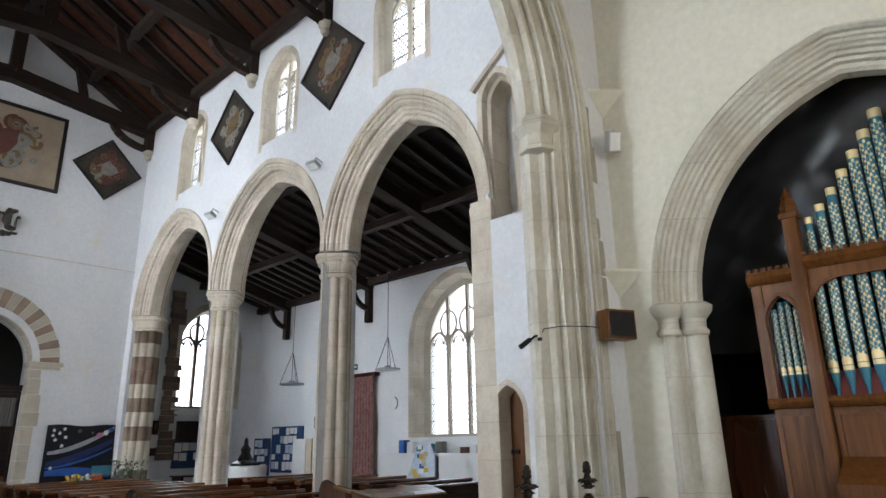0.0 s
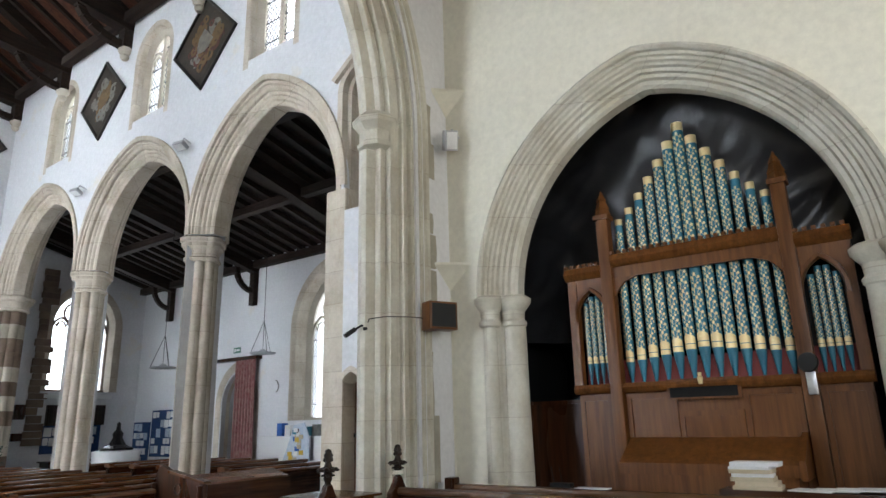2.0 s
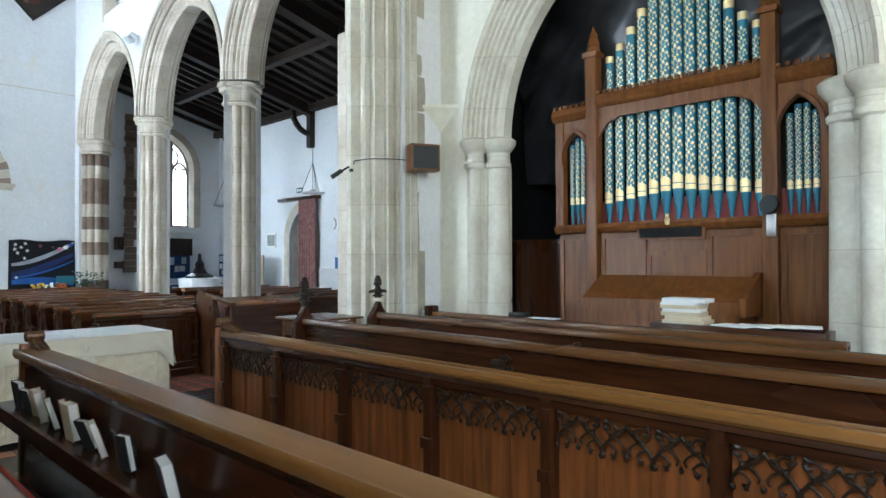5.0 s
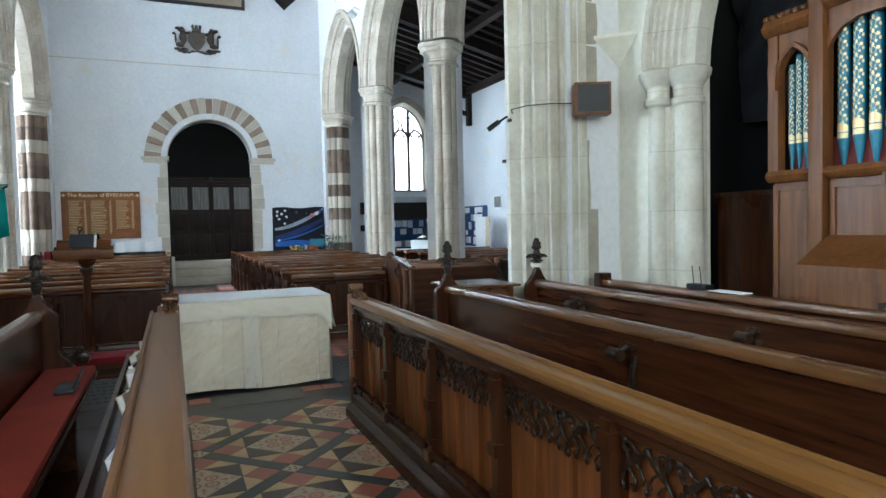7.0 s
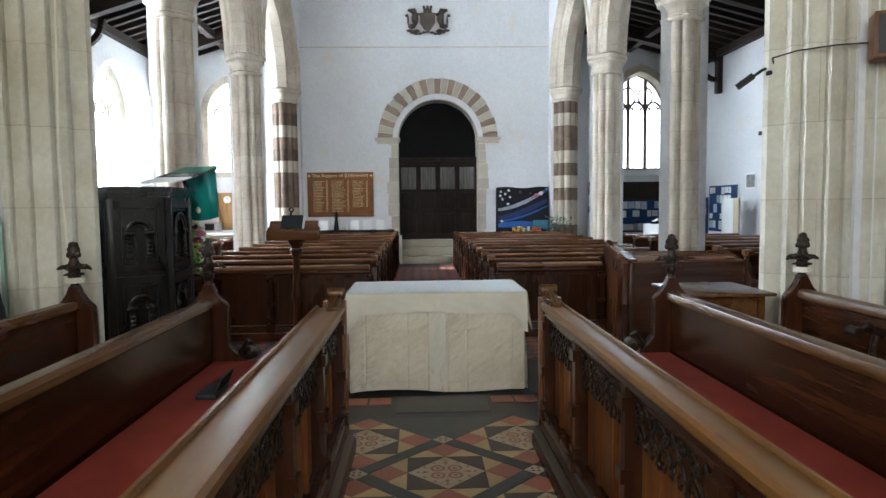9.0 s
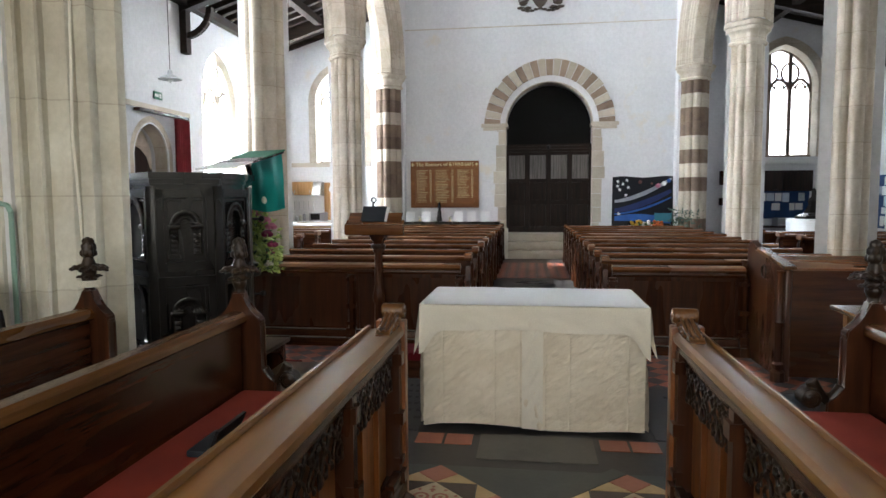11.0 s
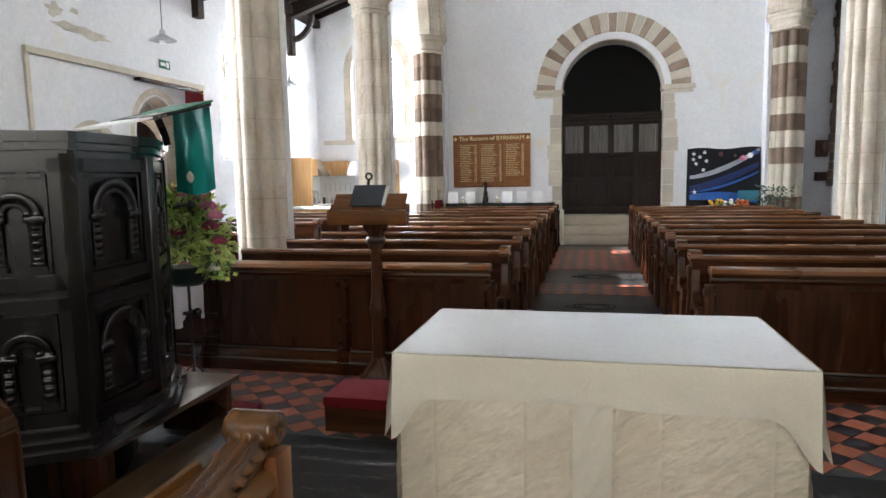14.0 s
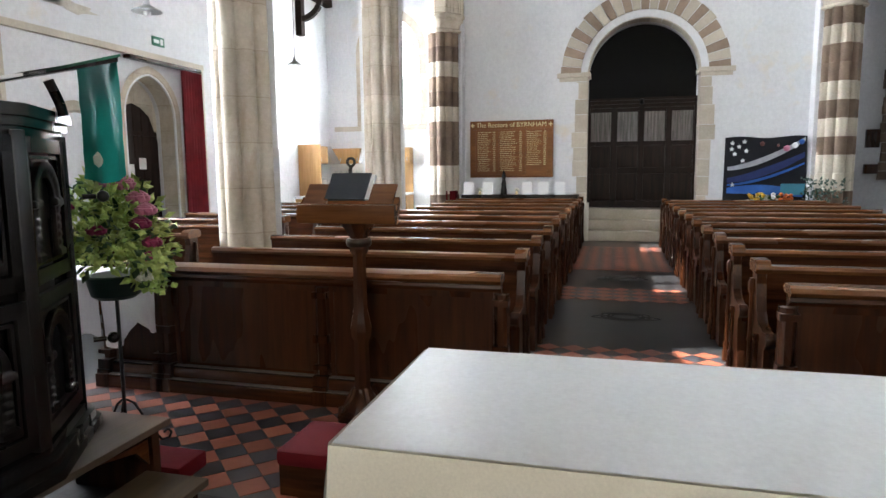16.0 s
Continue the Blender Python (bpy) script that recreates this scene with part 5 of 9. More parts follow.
t = thing("wall_pipe", "pale green painted pipe bent down the wall", "pipe", (-3.3, -0.1, 1.5))
part("run", path_rod(bmesh.new(), [(-3.33, -0.66, 1.60), (-3.33, -0.06, 1.61), (-3.33, -0.02, 1.60), (-3.33, 0.0, 1.56), (-3.33, 0.0, 0.3)], 0.014, 8), surface("pale green paint", (0.25, 0.40, 0.33), rough=0.5), t)
t = thing("rope", "pale rope tied to a poppyhead and led up the pier", "rope", (-3.36, 0.45, 1.2))
part("strand", path_rod(bmesh.new(), [(-3.36, 0.40, 0.95), (-3.37, 0.41, 1.17), (-3.36, 0.38, 2.0), (-3.36, 0.41, 3.0), (-3.46, 0.32, 3.1)], 0.008, 6), M_LINEN, t)

# ---- pulpit ----
PX, PY = -4.90, 0.0
CORNERS = [(-4.22, 0.28), (-4.45, 0.66), (-5.0, 0.65), (-5.48, 0.37), (-5.74, -0.12), (-5.42, -0.62), (-5.00, -0.66), (-4.62, -0.26)]
t = thing("pulpit", "many-sided black oak pulpit with carved arcaded panels", "pulpit", (PX, PY, 0.36))


def ring(d):
    """The pulpit's outline, grown by d."""
    out = []
    for x, y in CORNERS:
        v = Vector((x - PX, y - PY))
        v = v * (1 + d / v.length)
        out.append((PX + v.x, PY + v.y))
    return out


part("body", prism(bmesh.new(), ring(-0.03), "z", 0.46, 1.74), M_BLACK, t)
for nm, steps in (("plinth_moulding", ((0.07, 0.36, 0.40), (0.045, 0.40, 0.44), (0.01, 0.44, 0.48))), ("cornice", ((-0.005, 1.70, 1.735), (0.02, 1.735, 1.77), (0.04, 1.77, 1.815)))):
    bm = bmesh.new()
    for d, z0, z1 in steps:
        prism(bm, ring(d), "z", z0, z1)
    part(nm, bm, M_BLACK, t)
part("base", prism(bmesh.new(), ring(-0.25), "z", 0.0, 0.37), M_BLACK, t)
edges = ring(-0.018)
for i in (-1, 0, 1, 2, 3):
    a, b = Vector(edges[i]), Vector(edges[i + 1])
    mid_p, run = (a + b) / 2, a - b
    M = t.matrix_basis.inverted() @ Matrix.Translation((mid_p.x, mid_p.y, 0)) @ Matrix.Rotation(math.atan2(run.y, run.x), 4, "Z")
    h = run.length / 2
    for z0, z1 in ((0.50, 1.08), (1.12, 1.70)):
        bm = bmesh.new()
        for q in ((-h, 0.0, z0, -h + 0.075, 0.02, z1), (h - 0.075, 0.0, z0, h, 0.02, z1), (-h, 0, z0, h, 0.02, z0 + 0.06), (-h, 0, z1 - 0.06, h, 0.02, z1), (-h + 0.085, -0.005, z0 + 0.07, -h + 0.10, 0.012, z1 - 0.07), (h - 0.10, -0.005, z0 + 0.07, h - 0.085, 0.012, z1 - 0.07),
                  (-h + 0.085, -0.005, z0 + 0.07, h - 0.085, 0.012, z0 + 0.085), (-h + 0.085, -0.005, z1 - 0.085, h - 0.085, 0.012, z1 - 0.07)):
            block(bm, *q)
        o = part("panel_frame", bm, M_BLACK, None)
        o.parent, o.matrix_basis = t, M
        bm = bmesh.new()
        zs1 = z0 + 0.33
        for sg in (-1, 1):
            u = sg * (h - 0.14)
            block(bm, u - 0.03, -0.01, z0 + 0.10, u + 0.03, 0.012, zs1 - 0.03)
            for k in range(5):
                block(bm, u - 0.018, 0.0, z0 + 0.13 + 0.035 * k, u + 0.018, 0.02, z0 + 0.15 + 0.035 * k)
            block(bm, u - 0.045, -0.01, zs1 - 0.03, u + 0.045, 0.028, zs1)
            block(bm, u - 0.04, -0.01, z0 + 0.085, u + 0.04, 0.024, z0 + 0.115)
        for r0, r1, d in ((h - 0.18, h - 0.15, 0.014), (h - 0.145, h - 0.112, 0.022)):
            for k in range(12):
                a0, a1 = math.pi * k / 12, math.pi * (k + (1.0 if d < 0.02 else 0.88)) / 12
                prism(bm, [(r0 * math.cos(a0), zs1 + r0 * math.sin(a0)), (r1 * math.cos(a0), zs1 + r1 * math.sin(a0)), (r1 * math.cos(a1), zs1 + r1 * math.sin(a1)), (r0 * math.cos(a1), zs1 + r0 * math.sin(a1))], "y", -0.01, d)
        o = part("carved_arch", fused(bm, 0.006), M_BLACK, None)
        o.parent, o.matrix_basis = t, M
    o = part("corner_post", boxes((-0.032, -0.02, 0.46, 0.032, 0.022, 1.72), bevel=0.006), M_BLACK, None)
    v = Vector((edges[i + 1][0] - PX, edges[i + 1][1] - PY))
    o.parent, o.matrix_basis = t, t.matrix_basis.inverted() @ Matrix.Translation((edges[i + 1][0], edges[i + 1][1], 0)) @ Matrix.Rotation(math.atan2(v.y, v.x) - math.pi / 2, 4, "Z")
for z in (1.45, 0.78):
    part("knob", blob(rod(bmesh.new(), (-5.49, 0.44, z), (-5.53, 0.48, z), 0.012), (-5.55, 0.50, z), 0.028, 0.028, 0.028), M_BLACK, t)

# desk on the pulpit with its green fall
t = thing("pulpit_desk", "sloping pulpit book rest with a green cloth top", "book rest", (-5.35, 0.35, 1.815))
DA, DB = Vector((-5.50, 0.42, 0)), Vector((-5.36, 0.80, 0))
DN = Vector((0.93, -0.36, 0))


def tilted(p0, p1, back, z0, z1, thick):
    """A board between two points of its outer edge, rising outward."""
    bm = bmesh.new()
    q = [Vector((p.x, p.y, 0)) + DN * d + Vector((0, 0, z + k)) for k in (0, thick) for p, d, z in ((p0, 0, z1), (p1, 0, z1), (p1, back, z0), (p0, back, z0))]
    vs = [bm.verts.new(p) for p in q]
    for f in ((0, 1, 2, 3), (7, 6, 5, 4), (0, 4, 5, 1), (1, 5, 6, 2), (2, 6, 7, 3), (3, 7, 4, 0)):
        bm.faces.new([vs[i] for i in f])
    return bm


part("rest", tilted(DA, DB, 0.36, 1.91, 2.01, 0.02), M_BLACK, t)
part("cloth_top", tilted(DA - DN * 0.012, DB - DN * 0.012, 0.30, 1.935, 2.032, 0.012), M_GREENTOP, t, "green cloth over the book rest")
part("white_edge", tilted(DA + DN * 0.28, DB + DN * 0.28, 0.30, 1.86, 1.935, 0.012), M_WHITE, t, "white book slope")
for p in (DA.lerp(DB, 0.3),):
    bm = bmesh.new()
    path_rod(bm, [(p.x + DN.x * d, p.y + DN.y * d, z) for d, z in ((0.10, 1.80), (0.11, 1.85), (0.13, 1.90), (0.15, 1.945))], 0.022, 8)
    part("bracket", bm, M_BLACK, t)
t = thing("pulpit_fall", "teal green velvet pulpit fall with a small pale motif", "hanging cloth", (-5.45, 0.6, 1.54))


def hang(u, v):
    p = (DA - DN * 0.03).lerp(DB - DN * 0.03, -0.02 + 0.92 * u + 0.10 * (1 - v) * (u - 0.1))
    w = 0.016 * math.sin(u * 11 + 1.5 * v) * (1 - 0.75 * v) + 0.012 * math.sin(u * 5) + 0.008 * noise.noise(Vector((u * 6, v * 5, 3.0)))
    return (p.x - DN.x * w, p.y - DN.y * w, 1.53 + 0.505 * v - 0.02 * math.sin(u * 4) * (1 - v))


part("cloth", sheet([i / 24 for i in range(25)], [i / 16 for i in range(17)], hang), M_GREEN, t)
q = hang(0.4, 0.2)
part("motif", blob(bmesh.new(), (q[0] + 0.01, q[1] - 0.004, q[2]), 0.012, 0.024, 0.032, 2, 0.3), M_CREAMPETAL, t, "small pale embroidered motif")

# long table under a white cloth beyond the pulpit
t = thing("cloth_table", "long table under a hanging lilac-white cloth", "table", (-6.5, -1.4, 0))
TX0, TX1, TY0, TY1, TH = -6.78, -6.30, -2.5, -0.28, 0.90
part("tabletop", boxes((TX0 + 0.01, TY0 + 0.01, TH - 0.03, TX1 - 0.01, TY1 - 0.01, TH - 0.004)), M_OAK_Y, t)
for x, y in ((TX0 + 0.10, TY0 + 0.30), (TX1 - 0.16, TY0 + 0.30), (TX0 + 0.10, TY1 - 0.60), (TX1 - 0.16, TY1 - 0.60)):
    part("leg", rod(bmesh.new(), (x, y, 0.0), (x, y, TH - 0.03), 0.016), M_IRONWORK, t, "thin black metal leg")
M_LILAC = surface("lilac white cloth", (0.72, 0.70, 0.75), (0.66, 0.64, 0.70), rough=0.85, big=3, fine=90, bump=0.1)
part("cloth_top", sheet([i / 12 for i in range(13)], [i / 30 for i in range(31)], lambda u, v: (TX0 - 0.006 + (TX1 - TX0 + 0.012) * u, TY0 - 0.006 + (TY1 - TY0 + 0.012) * v, TH + 0.002 * noise.noise(Vector((u * 3, v * 9, 1))))), M_LILAC, t)
for (ax, ay), (bx, by) in (((TX1, TY0), (TX1, TY1)), ((TX1, TY1), (TX0, TY1))):
    nx, ny = (1, 0) if ax == bx else (0, 1)

    def drape(u, v, ax=ax, ay=ay, bx=bx, by=by, nx=nx, ny=ny):
        d = 0.008 + (1 - v) * (0.02 + 0.022 * math.sin(u * (30 if nx else 11)) + 0.02 * noise.noise(Vector((u * 9, v * 2, 7))))
        return (ax + (bx - ax) * u + nx * d, ay + (by - ay) * u + ny * d, TH - (0.33 + 0.12 * abs(math.sin(u * (9 if nx else 4) + 0.8))) * (1 - v))
    part("cloth_fall", sheet([i / 60 for i in range(61)], [i / 10 for i in range(11)], drape), M_LILAC, t)

# platform and steps by the pulpit
M_STEP = timber("worn step oak", (0.040, 0.025, 0.014), (0.10, 0.066, 0.038), "x", 0.28, gloss=0.45)
t = thing("pulpit_steps", "dark oak platform and steps up to the pulpit", "steps", (-5.2, 0.8, 0))
part("landing", boxes((-5.66, 0.10, 0.325, -4.45, 0.70, 0.36), bevel=0.008), M_STEP, t)
part("tread", boxes((-5.45, 0.72, 0.155, -4.30, 1.05, 0.19), bevel=0.008), M_STEP, t)
for x in (-5.58, -4.55):
    part("riser_leg", boxes((x - 0.025, 0.20, 0.0, x + 0.025, 0.67, 0.325)), M_OAK_Z, t)
for x in (-5.38, -4.40):
    part("riser_leg", boxes((x - 0.025, 0.74, 0.0, x + 0.025, 1.02, 0.155)), M_OAK_Z, t)
part("bracket", prism(bmesh.new(), [(-5.5, 0.19), (-5.5, 0.325), (-5.2, 0.325), (-5.42, 0.28)], "y", 0.67, 0.695), M_OAK, t)
tagged(part("red_mat", boxes((-5.90, 0.37, 0.0, -5.67, 0.72, 0.09), bevel=0.02), M_CRIM), "red kneeler on the floor by the pulpit", "kneeler")
t = thing("communion_kneeler", "long red velvet kneeler on a dark oak base", "kneeler", (-6.0, 1.6, 0))
part("cushion", boxes((-6.08, 1.25, 0.16, -5.68, 2.2, 0.24), bevel=0.03), M_CRIM, t, "crimson velvet cushion")
part("base", boxes((-6.06, 1.26, 0.0, -5.70, 2.19, 0.16)), M_OAK_Y, t)

# ---- lectern ----
LX, LY = -6.72, 1.28
t = thing("lectern", "turned oak lectern with a sloping book rest", "lectern", (LX, LY, 0))
part("foot", turned(bmesh.new(), LX, LY, [(0, 0.17), (0.05, 0.17), (0.07, 0.13), (0.12, 0.11), (0.16, 0.07), (0.20, 0.055)], 8), M_OAK_Z, t)
for i in range(4):
    a = math.pi / 4 + i * math.pi / 2
    part("foot_bracket", rod(bmesh.new(), (LX + 0.05 * math.cos(a), LY + 0.05 * math.sin(a), 0.2), (LX + 0.15 * math.cos(a), LY + 0.15 * math.sin(a), 0.02), 0.026, 8), M_OAK_Z, t)
part("column", turned(bmesh.new(), LX, LY, [(0.18, 0.055), (0.50, 0.048), (0.53, 0.064), (0.58, 0.070), (0.66, 0.054), (0.70, 0.046), (1.04, 0.042), (1.07, 0.062), (1.10, 0.062), (1.12, 0.048), (1.17, 0.065), (1.21, 0.095), (1.245, 0.115)], 8), M_OAK_Z, t)
part("collar", turned(bmesh.new(), LX, LY, [(1.095, 0.070), (1.11, 0.078), (1.13, 0.078), (1.145, 0.070)], 16), M_CARVE, t)
part("rest", prism(bmesh.new(), [(LX + 0.20, 1.25), (LX + 0.21, 1.28), (LX + 0.205, 1.355), (LX + 0.18, 1.362), (LX + 0.165, 1.35), (LX + 0.11, 1.40), (LX + 0.095, 1.385), (LX + 0.13, 1.24)], "y", LY - 0.305, LY + 0.305), M_RAIL_Y, t)
for sgn, nm in ((-1, "leaf_board"), (1, "leaf_board")):
    ya, yb = sorted((LY + sgn * 0.13, LY + sgn * 0.28))
    part(nm, prism(bmesh.new(), [(LX + 0.172, 1.365), (LX + 0.07, 1.475), (LX + 0.06, 1.465), (LX + 0.16, 1.355)], "y", ya, yb), M_RAIL_Y, t)
t = thing("lectern_book", "large dark bound book on the lectern", "book", (LX, LY, 1.45))
part("cover", prism(bmesh.new(), [(LX + 0.15, 1.39), (LX + 0.02, 1.54), (LX - 0.01, 1.52), (LX + 0.12, 1.37)], "y", LY - 0.15, LY + 0.10), M_BOOK, t)
part("pages", prism(bmesh.new(), [(LX + 0.14, 1.39), (LX + 0.015, 1.53), (LX - 0.005, 1.515), (LX + 0.12, 1.375)], "y", LY + 0.101, LY + 0.125), M_PAPER, t)
t = thing("microphone", "small black microphone on a bent stalk", "microphone", (LX - 0.1, LY, 1.6))
part("stalk", path_rod(bmesh.new(), [(LX - 0.03, LY - 0.06, 1.42), (LX - 0.04, LY - 0.06, 1.56), (LX - 0.03, LY - 0.05, 1.58)], 0.012), M_IRONWORK, t)
bm = bmesh.new()
path_rod(bm, [(LX - 0.03, LY - 0.05 + 0.024 * math.cos(a), 1.605 + 0.024 * math.sin(a)) for a in (2 * math.pi * i / 12 for i in range(13))], 0.009)
part("clip", bm, M_IRONWORK, t)

# ---- flower stand ----
FX, FY = -5.95, 0.17
t = thing("flower_stand", "black wrought iron flower stand with scrolled feet", "plant stand", (FX, FY, 0))
part("pole", rod(bmesh.new(), (FX, FY, 0.12), (FX, FY, 0.88), 0.010), M_IRONWORK, t)
for i in range(3):
    a = 0.5 + i * 2 * math.pi / 3
    bm = bmesh.new()
    path_rod(bm, [(FX + r * math.cos(a), FY + r * math.sin(a), z) for r, z in ((0.01, 0.30), (0.05, 0.27), (0.10, 0.17), (0.15, 0.07), (0.19, 0.01), (0.23, 0.01), (0.245, 0.04), (0.225, 0.065), (0.20, 0.05))], 0.007)
    path_rod(bm, [(FX + r * math.cos(a), FY + r * math.sin(a), z) for r, z in ((0.10, 0.17), (0.06, 0.13), (0.03, 0.16), (0.05, 0.19), (0.07, 0.17))], 0.006)
    part("scrolled_foot", bm, M_IRONWORK, t)
t = thing("flower_arrangement", "pink and magenta roses in a dark green bowl of leaves", "flowers", (FX, FY, 0.88))
part("bowl", turned(bmesh.new(), FX, FY, [(0.88, 0.10), (0.90, 0.125), (0.96, 0.14), (1.00, 0.145), (1.01, 0.135)], 20), M_POT, t, "dark green plastic bowl")


def leaf(bm, p, d, L, w, rg):
    d = d.normalized()
    s = d.cross(Vector((rg.uniform(-1, 1), rg.uniform(-1, 1), 0.6))).normalized() * w
    u = s.cross(d).normalized() * w * 0.4
    a, b, c, e = [bm.verts.new(q) for q in (p, p + d * L * 0.45 + s, p + d * L - u, p + d * L * 0.45 - s)]
    f = bm.verts.new(p + d * L * 0.5 + u)
    for tri in ((a, b, f), (b, c, f), (c, e, f), (e, a, f)):
        bm.faces.new(tri)


rg = random.Random(21)
for nm, mt, count, L in (("light_leaves", M_LEAFY, 1250, 0.062), ("dark_leaves", M_LEAFD, 300, 0.065)):
    bm = bmesh.new()
    for i in range(count):
        a, e, r = rg.uniform(0, 2 * math.pi), rg.uniform(-0.12, 1.45), rg.uniform(0.08, 0.30) ** 0.9
        d = Vector((math.cos(a) * math.cos(e), math.sin(a) * math.cos(e), math.sin(e)))
        p = Vector((FX, FY, 1.10)) + Vector((d.x * r * 0.95, d.y * r * 0.95, d.z * r * 1.35))
        if i % 9 == 0:
            p = Vector((FX + rg.uniform(-0.05, 0.10), FY + rg.uniform(0.14, 0.34), rg.uniform(0.93, 1.12)))
        leaf(bm, p, d + Vector((rg.uniform(-1, 1), rg.uniform(-1, 1), rg.uniform(-0.8, 0.6))), L * rg.uniform(0.7, 1.3), L * 0.33, rg)
    part(nm, bm, mt, t, smooth=0)


def rose(p, r, mt):
    bm = bmesh.new()
    for k, (n, q, h) in enumerate(((3, 0.35, 0.9), (5, 0.65, 0.65), (6, 1.0, 0.3))):
        for i in range(n):
            a = i * 2 * math.pi / n + k
            d = Vector((math.cos(a), math.sin(a), 0))
            c = Vector(p) + d * r * q * 0.5 + Vector((0, 0, r * h * 0.5))
            blob(bm, c, r * 0.5, r * 0.5, r * 0.42, 1, 0.3)
    part("rose", bm, mt, t)


for dx, dy, dz, r, m_ in ((0.16, 0.05, 0.17, 0.055, M_MAGENTA), (0.20, -0.10, 0.30, 0.06, M_MAGENTA), (0.05, 0.23, 0.20, 0.06, M_MAGENTA), (0.02, 0.27, 0.10, 0.055, M_MAGENTA), (0.03, 0.26, 0.02, 0.055, M_MAGENTA), (0.02, 0.20, 0.33, 0.065, M_PINK), (0.05, 0.27, 0.27, 0.06, M_PINK),
                          (0.04, 0.05, 0.41, 0.06, M_PINK), (0.00, 0.11, 0.40, 0.065, M_PINK), (0.06, 0.00, 0.45, 0.05, M_PINK), (0.10, -0.24, 0.22, 0.055, M_MAGENTA), (0.06, 0.24, -0.08, 0.05, M_CREAMPETAL)):
    rose((FX + dx, FY + dy, 1.08 + dz), r, m_)


# ---- pews ----
PEW_H = 0.92


def pew_end(x, ya, yb):
    """A shaped bench end at x (its back) that looks east; ya..yb its thickness."""
    bm = prism(bmesh.new(), [(x - 0.07, 0.0), (x - 0.07, 0.90), (x + 0.07, 0.90), (x + 0.07, 0.84), (x + 0.055, 0.80), (x + 0.085, 0.72), (x + 0.10, 0.62), (x + 0.16, 0.555), (x + 0.28, 0.53),
                             (x + 0.37, 0.55), (x + 0.41, 0.52), (x + 0.40, 0.47), (x + 0.34, 0.44), (x + 0.35, 0.20), (x + 0.39, 0.12), (x + 0.40, 0.0)], "y", ya, yb)
    bmesh.ops.bevel(bm, geom=[e for e in bm.edges], offset=0.007, segments=1, affect="EDGES")
    return bm


def pew_shaft(x, y, s, k):
    if k == 0:
        return turned(bmesh.new(), x + 0.01, y + s * 0.045, [(0.02, 0.03), (0.10, 0.03), (0.12, 0.022), (0.16, 0.026), (0.18, 0.016), (0.40, 0.015), (0.42, 0.022), (0.45, 0.015), (0.72, 0.014), (0.75, 0.024), (0.80, 0.026), (0.83, 0.016)], 8)
    return turned(bmesh.new(), x + 0.20, y + s * 0.045, [(0.02, 0.028), (0.10, 0.028), (0.12, 0.02), (0.15, 0.024), (0.17, 0.014), (0.44, 0.014), (0.47, 0.022), (0.50, 0.018)], 8)


def pew(y0, y1, ends, label, group):
    """A pew whose back stands at x = 0, to be copied."""
    t = thing("pew", label, "pew", (0, y0, 0), group)
    part("back", boxes((-0.02, y0, 0.10, 0.02, y1, 0.88)), M_OAK_Y, t)
    part("top_rail", prism(bmesh.new(), [(-0.045, 0.87), (-0.05, 0.888), (-0.038, 0.91), (0.0, 0.92), (0.034, 0.91), (0.042, 0.89), (0.03, 0.868)], "y", y0, y1), M_RAIL_Y, t)
    part("book_ledge", prism(bmesh.new(), [(-0.14, 0.75), (-0.15, 0.77), (-0.14, 0.785), (-0.02, 0.80), (-0.02, 0.77)], "y", y0, y1), M_OAK_Y, t)
    part("seat", boxes((0.02, y0, 0.42, 0.36, y1, 0.455), bevel=0.006), M_OAK_Y, t)
    part("bottom_rail", boxes((-0.03, y0, 0.0, 0.03, y1, 0.12)), M_OAK_Y, t)
    for y, s in ends:
        part("bench_end", pew_end(0.0, y - 0.03, y + 0.03), M_OAK_Z, t)
        # cap in the rail's paler oak
        part("end_cap", prism(bmesh.new(), [(-0.085, 0.875), (-0.105, 0.90), (-0.10, 0.935), (-0.075, 0.955), (0.06, 0.955), (0.10, 0.935), (0.11, 0.90), (0.09, 0.87)], "y", y - 0.045, y + 0.045), M_RAIL_Y, t, "paler oak cap")
        for k in (0, 1):
            part("end_shaft", pew_shaft(0.0, y, s, k), M_OAK_Z, t)
    return t


# paler oak that carries the plinth's sheen in its colour
M_LEDGE_SHEEN = timber("pale oak for painted sheen", (0.11, 0.095, 0.08), (0.24, 0.215, 0.19), "y", 0.4, gloss=0.4)


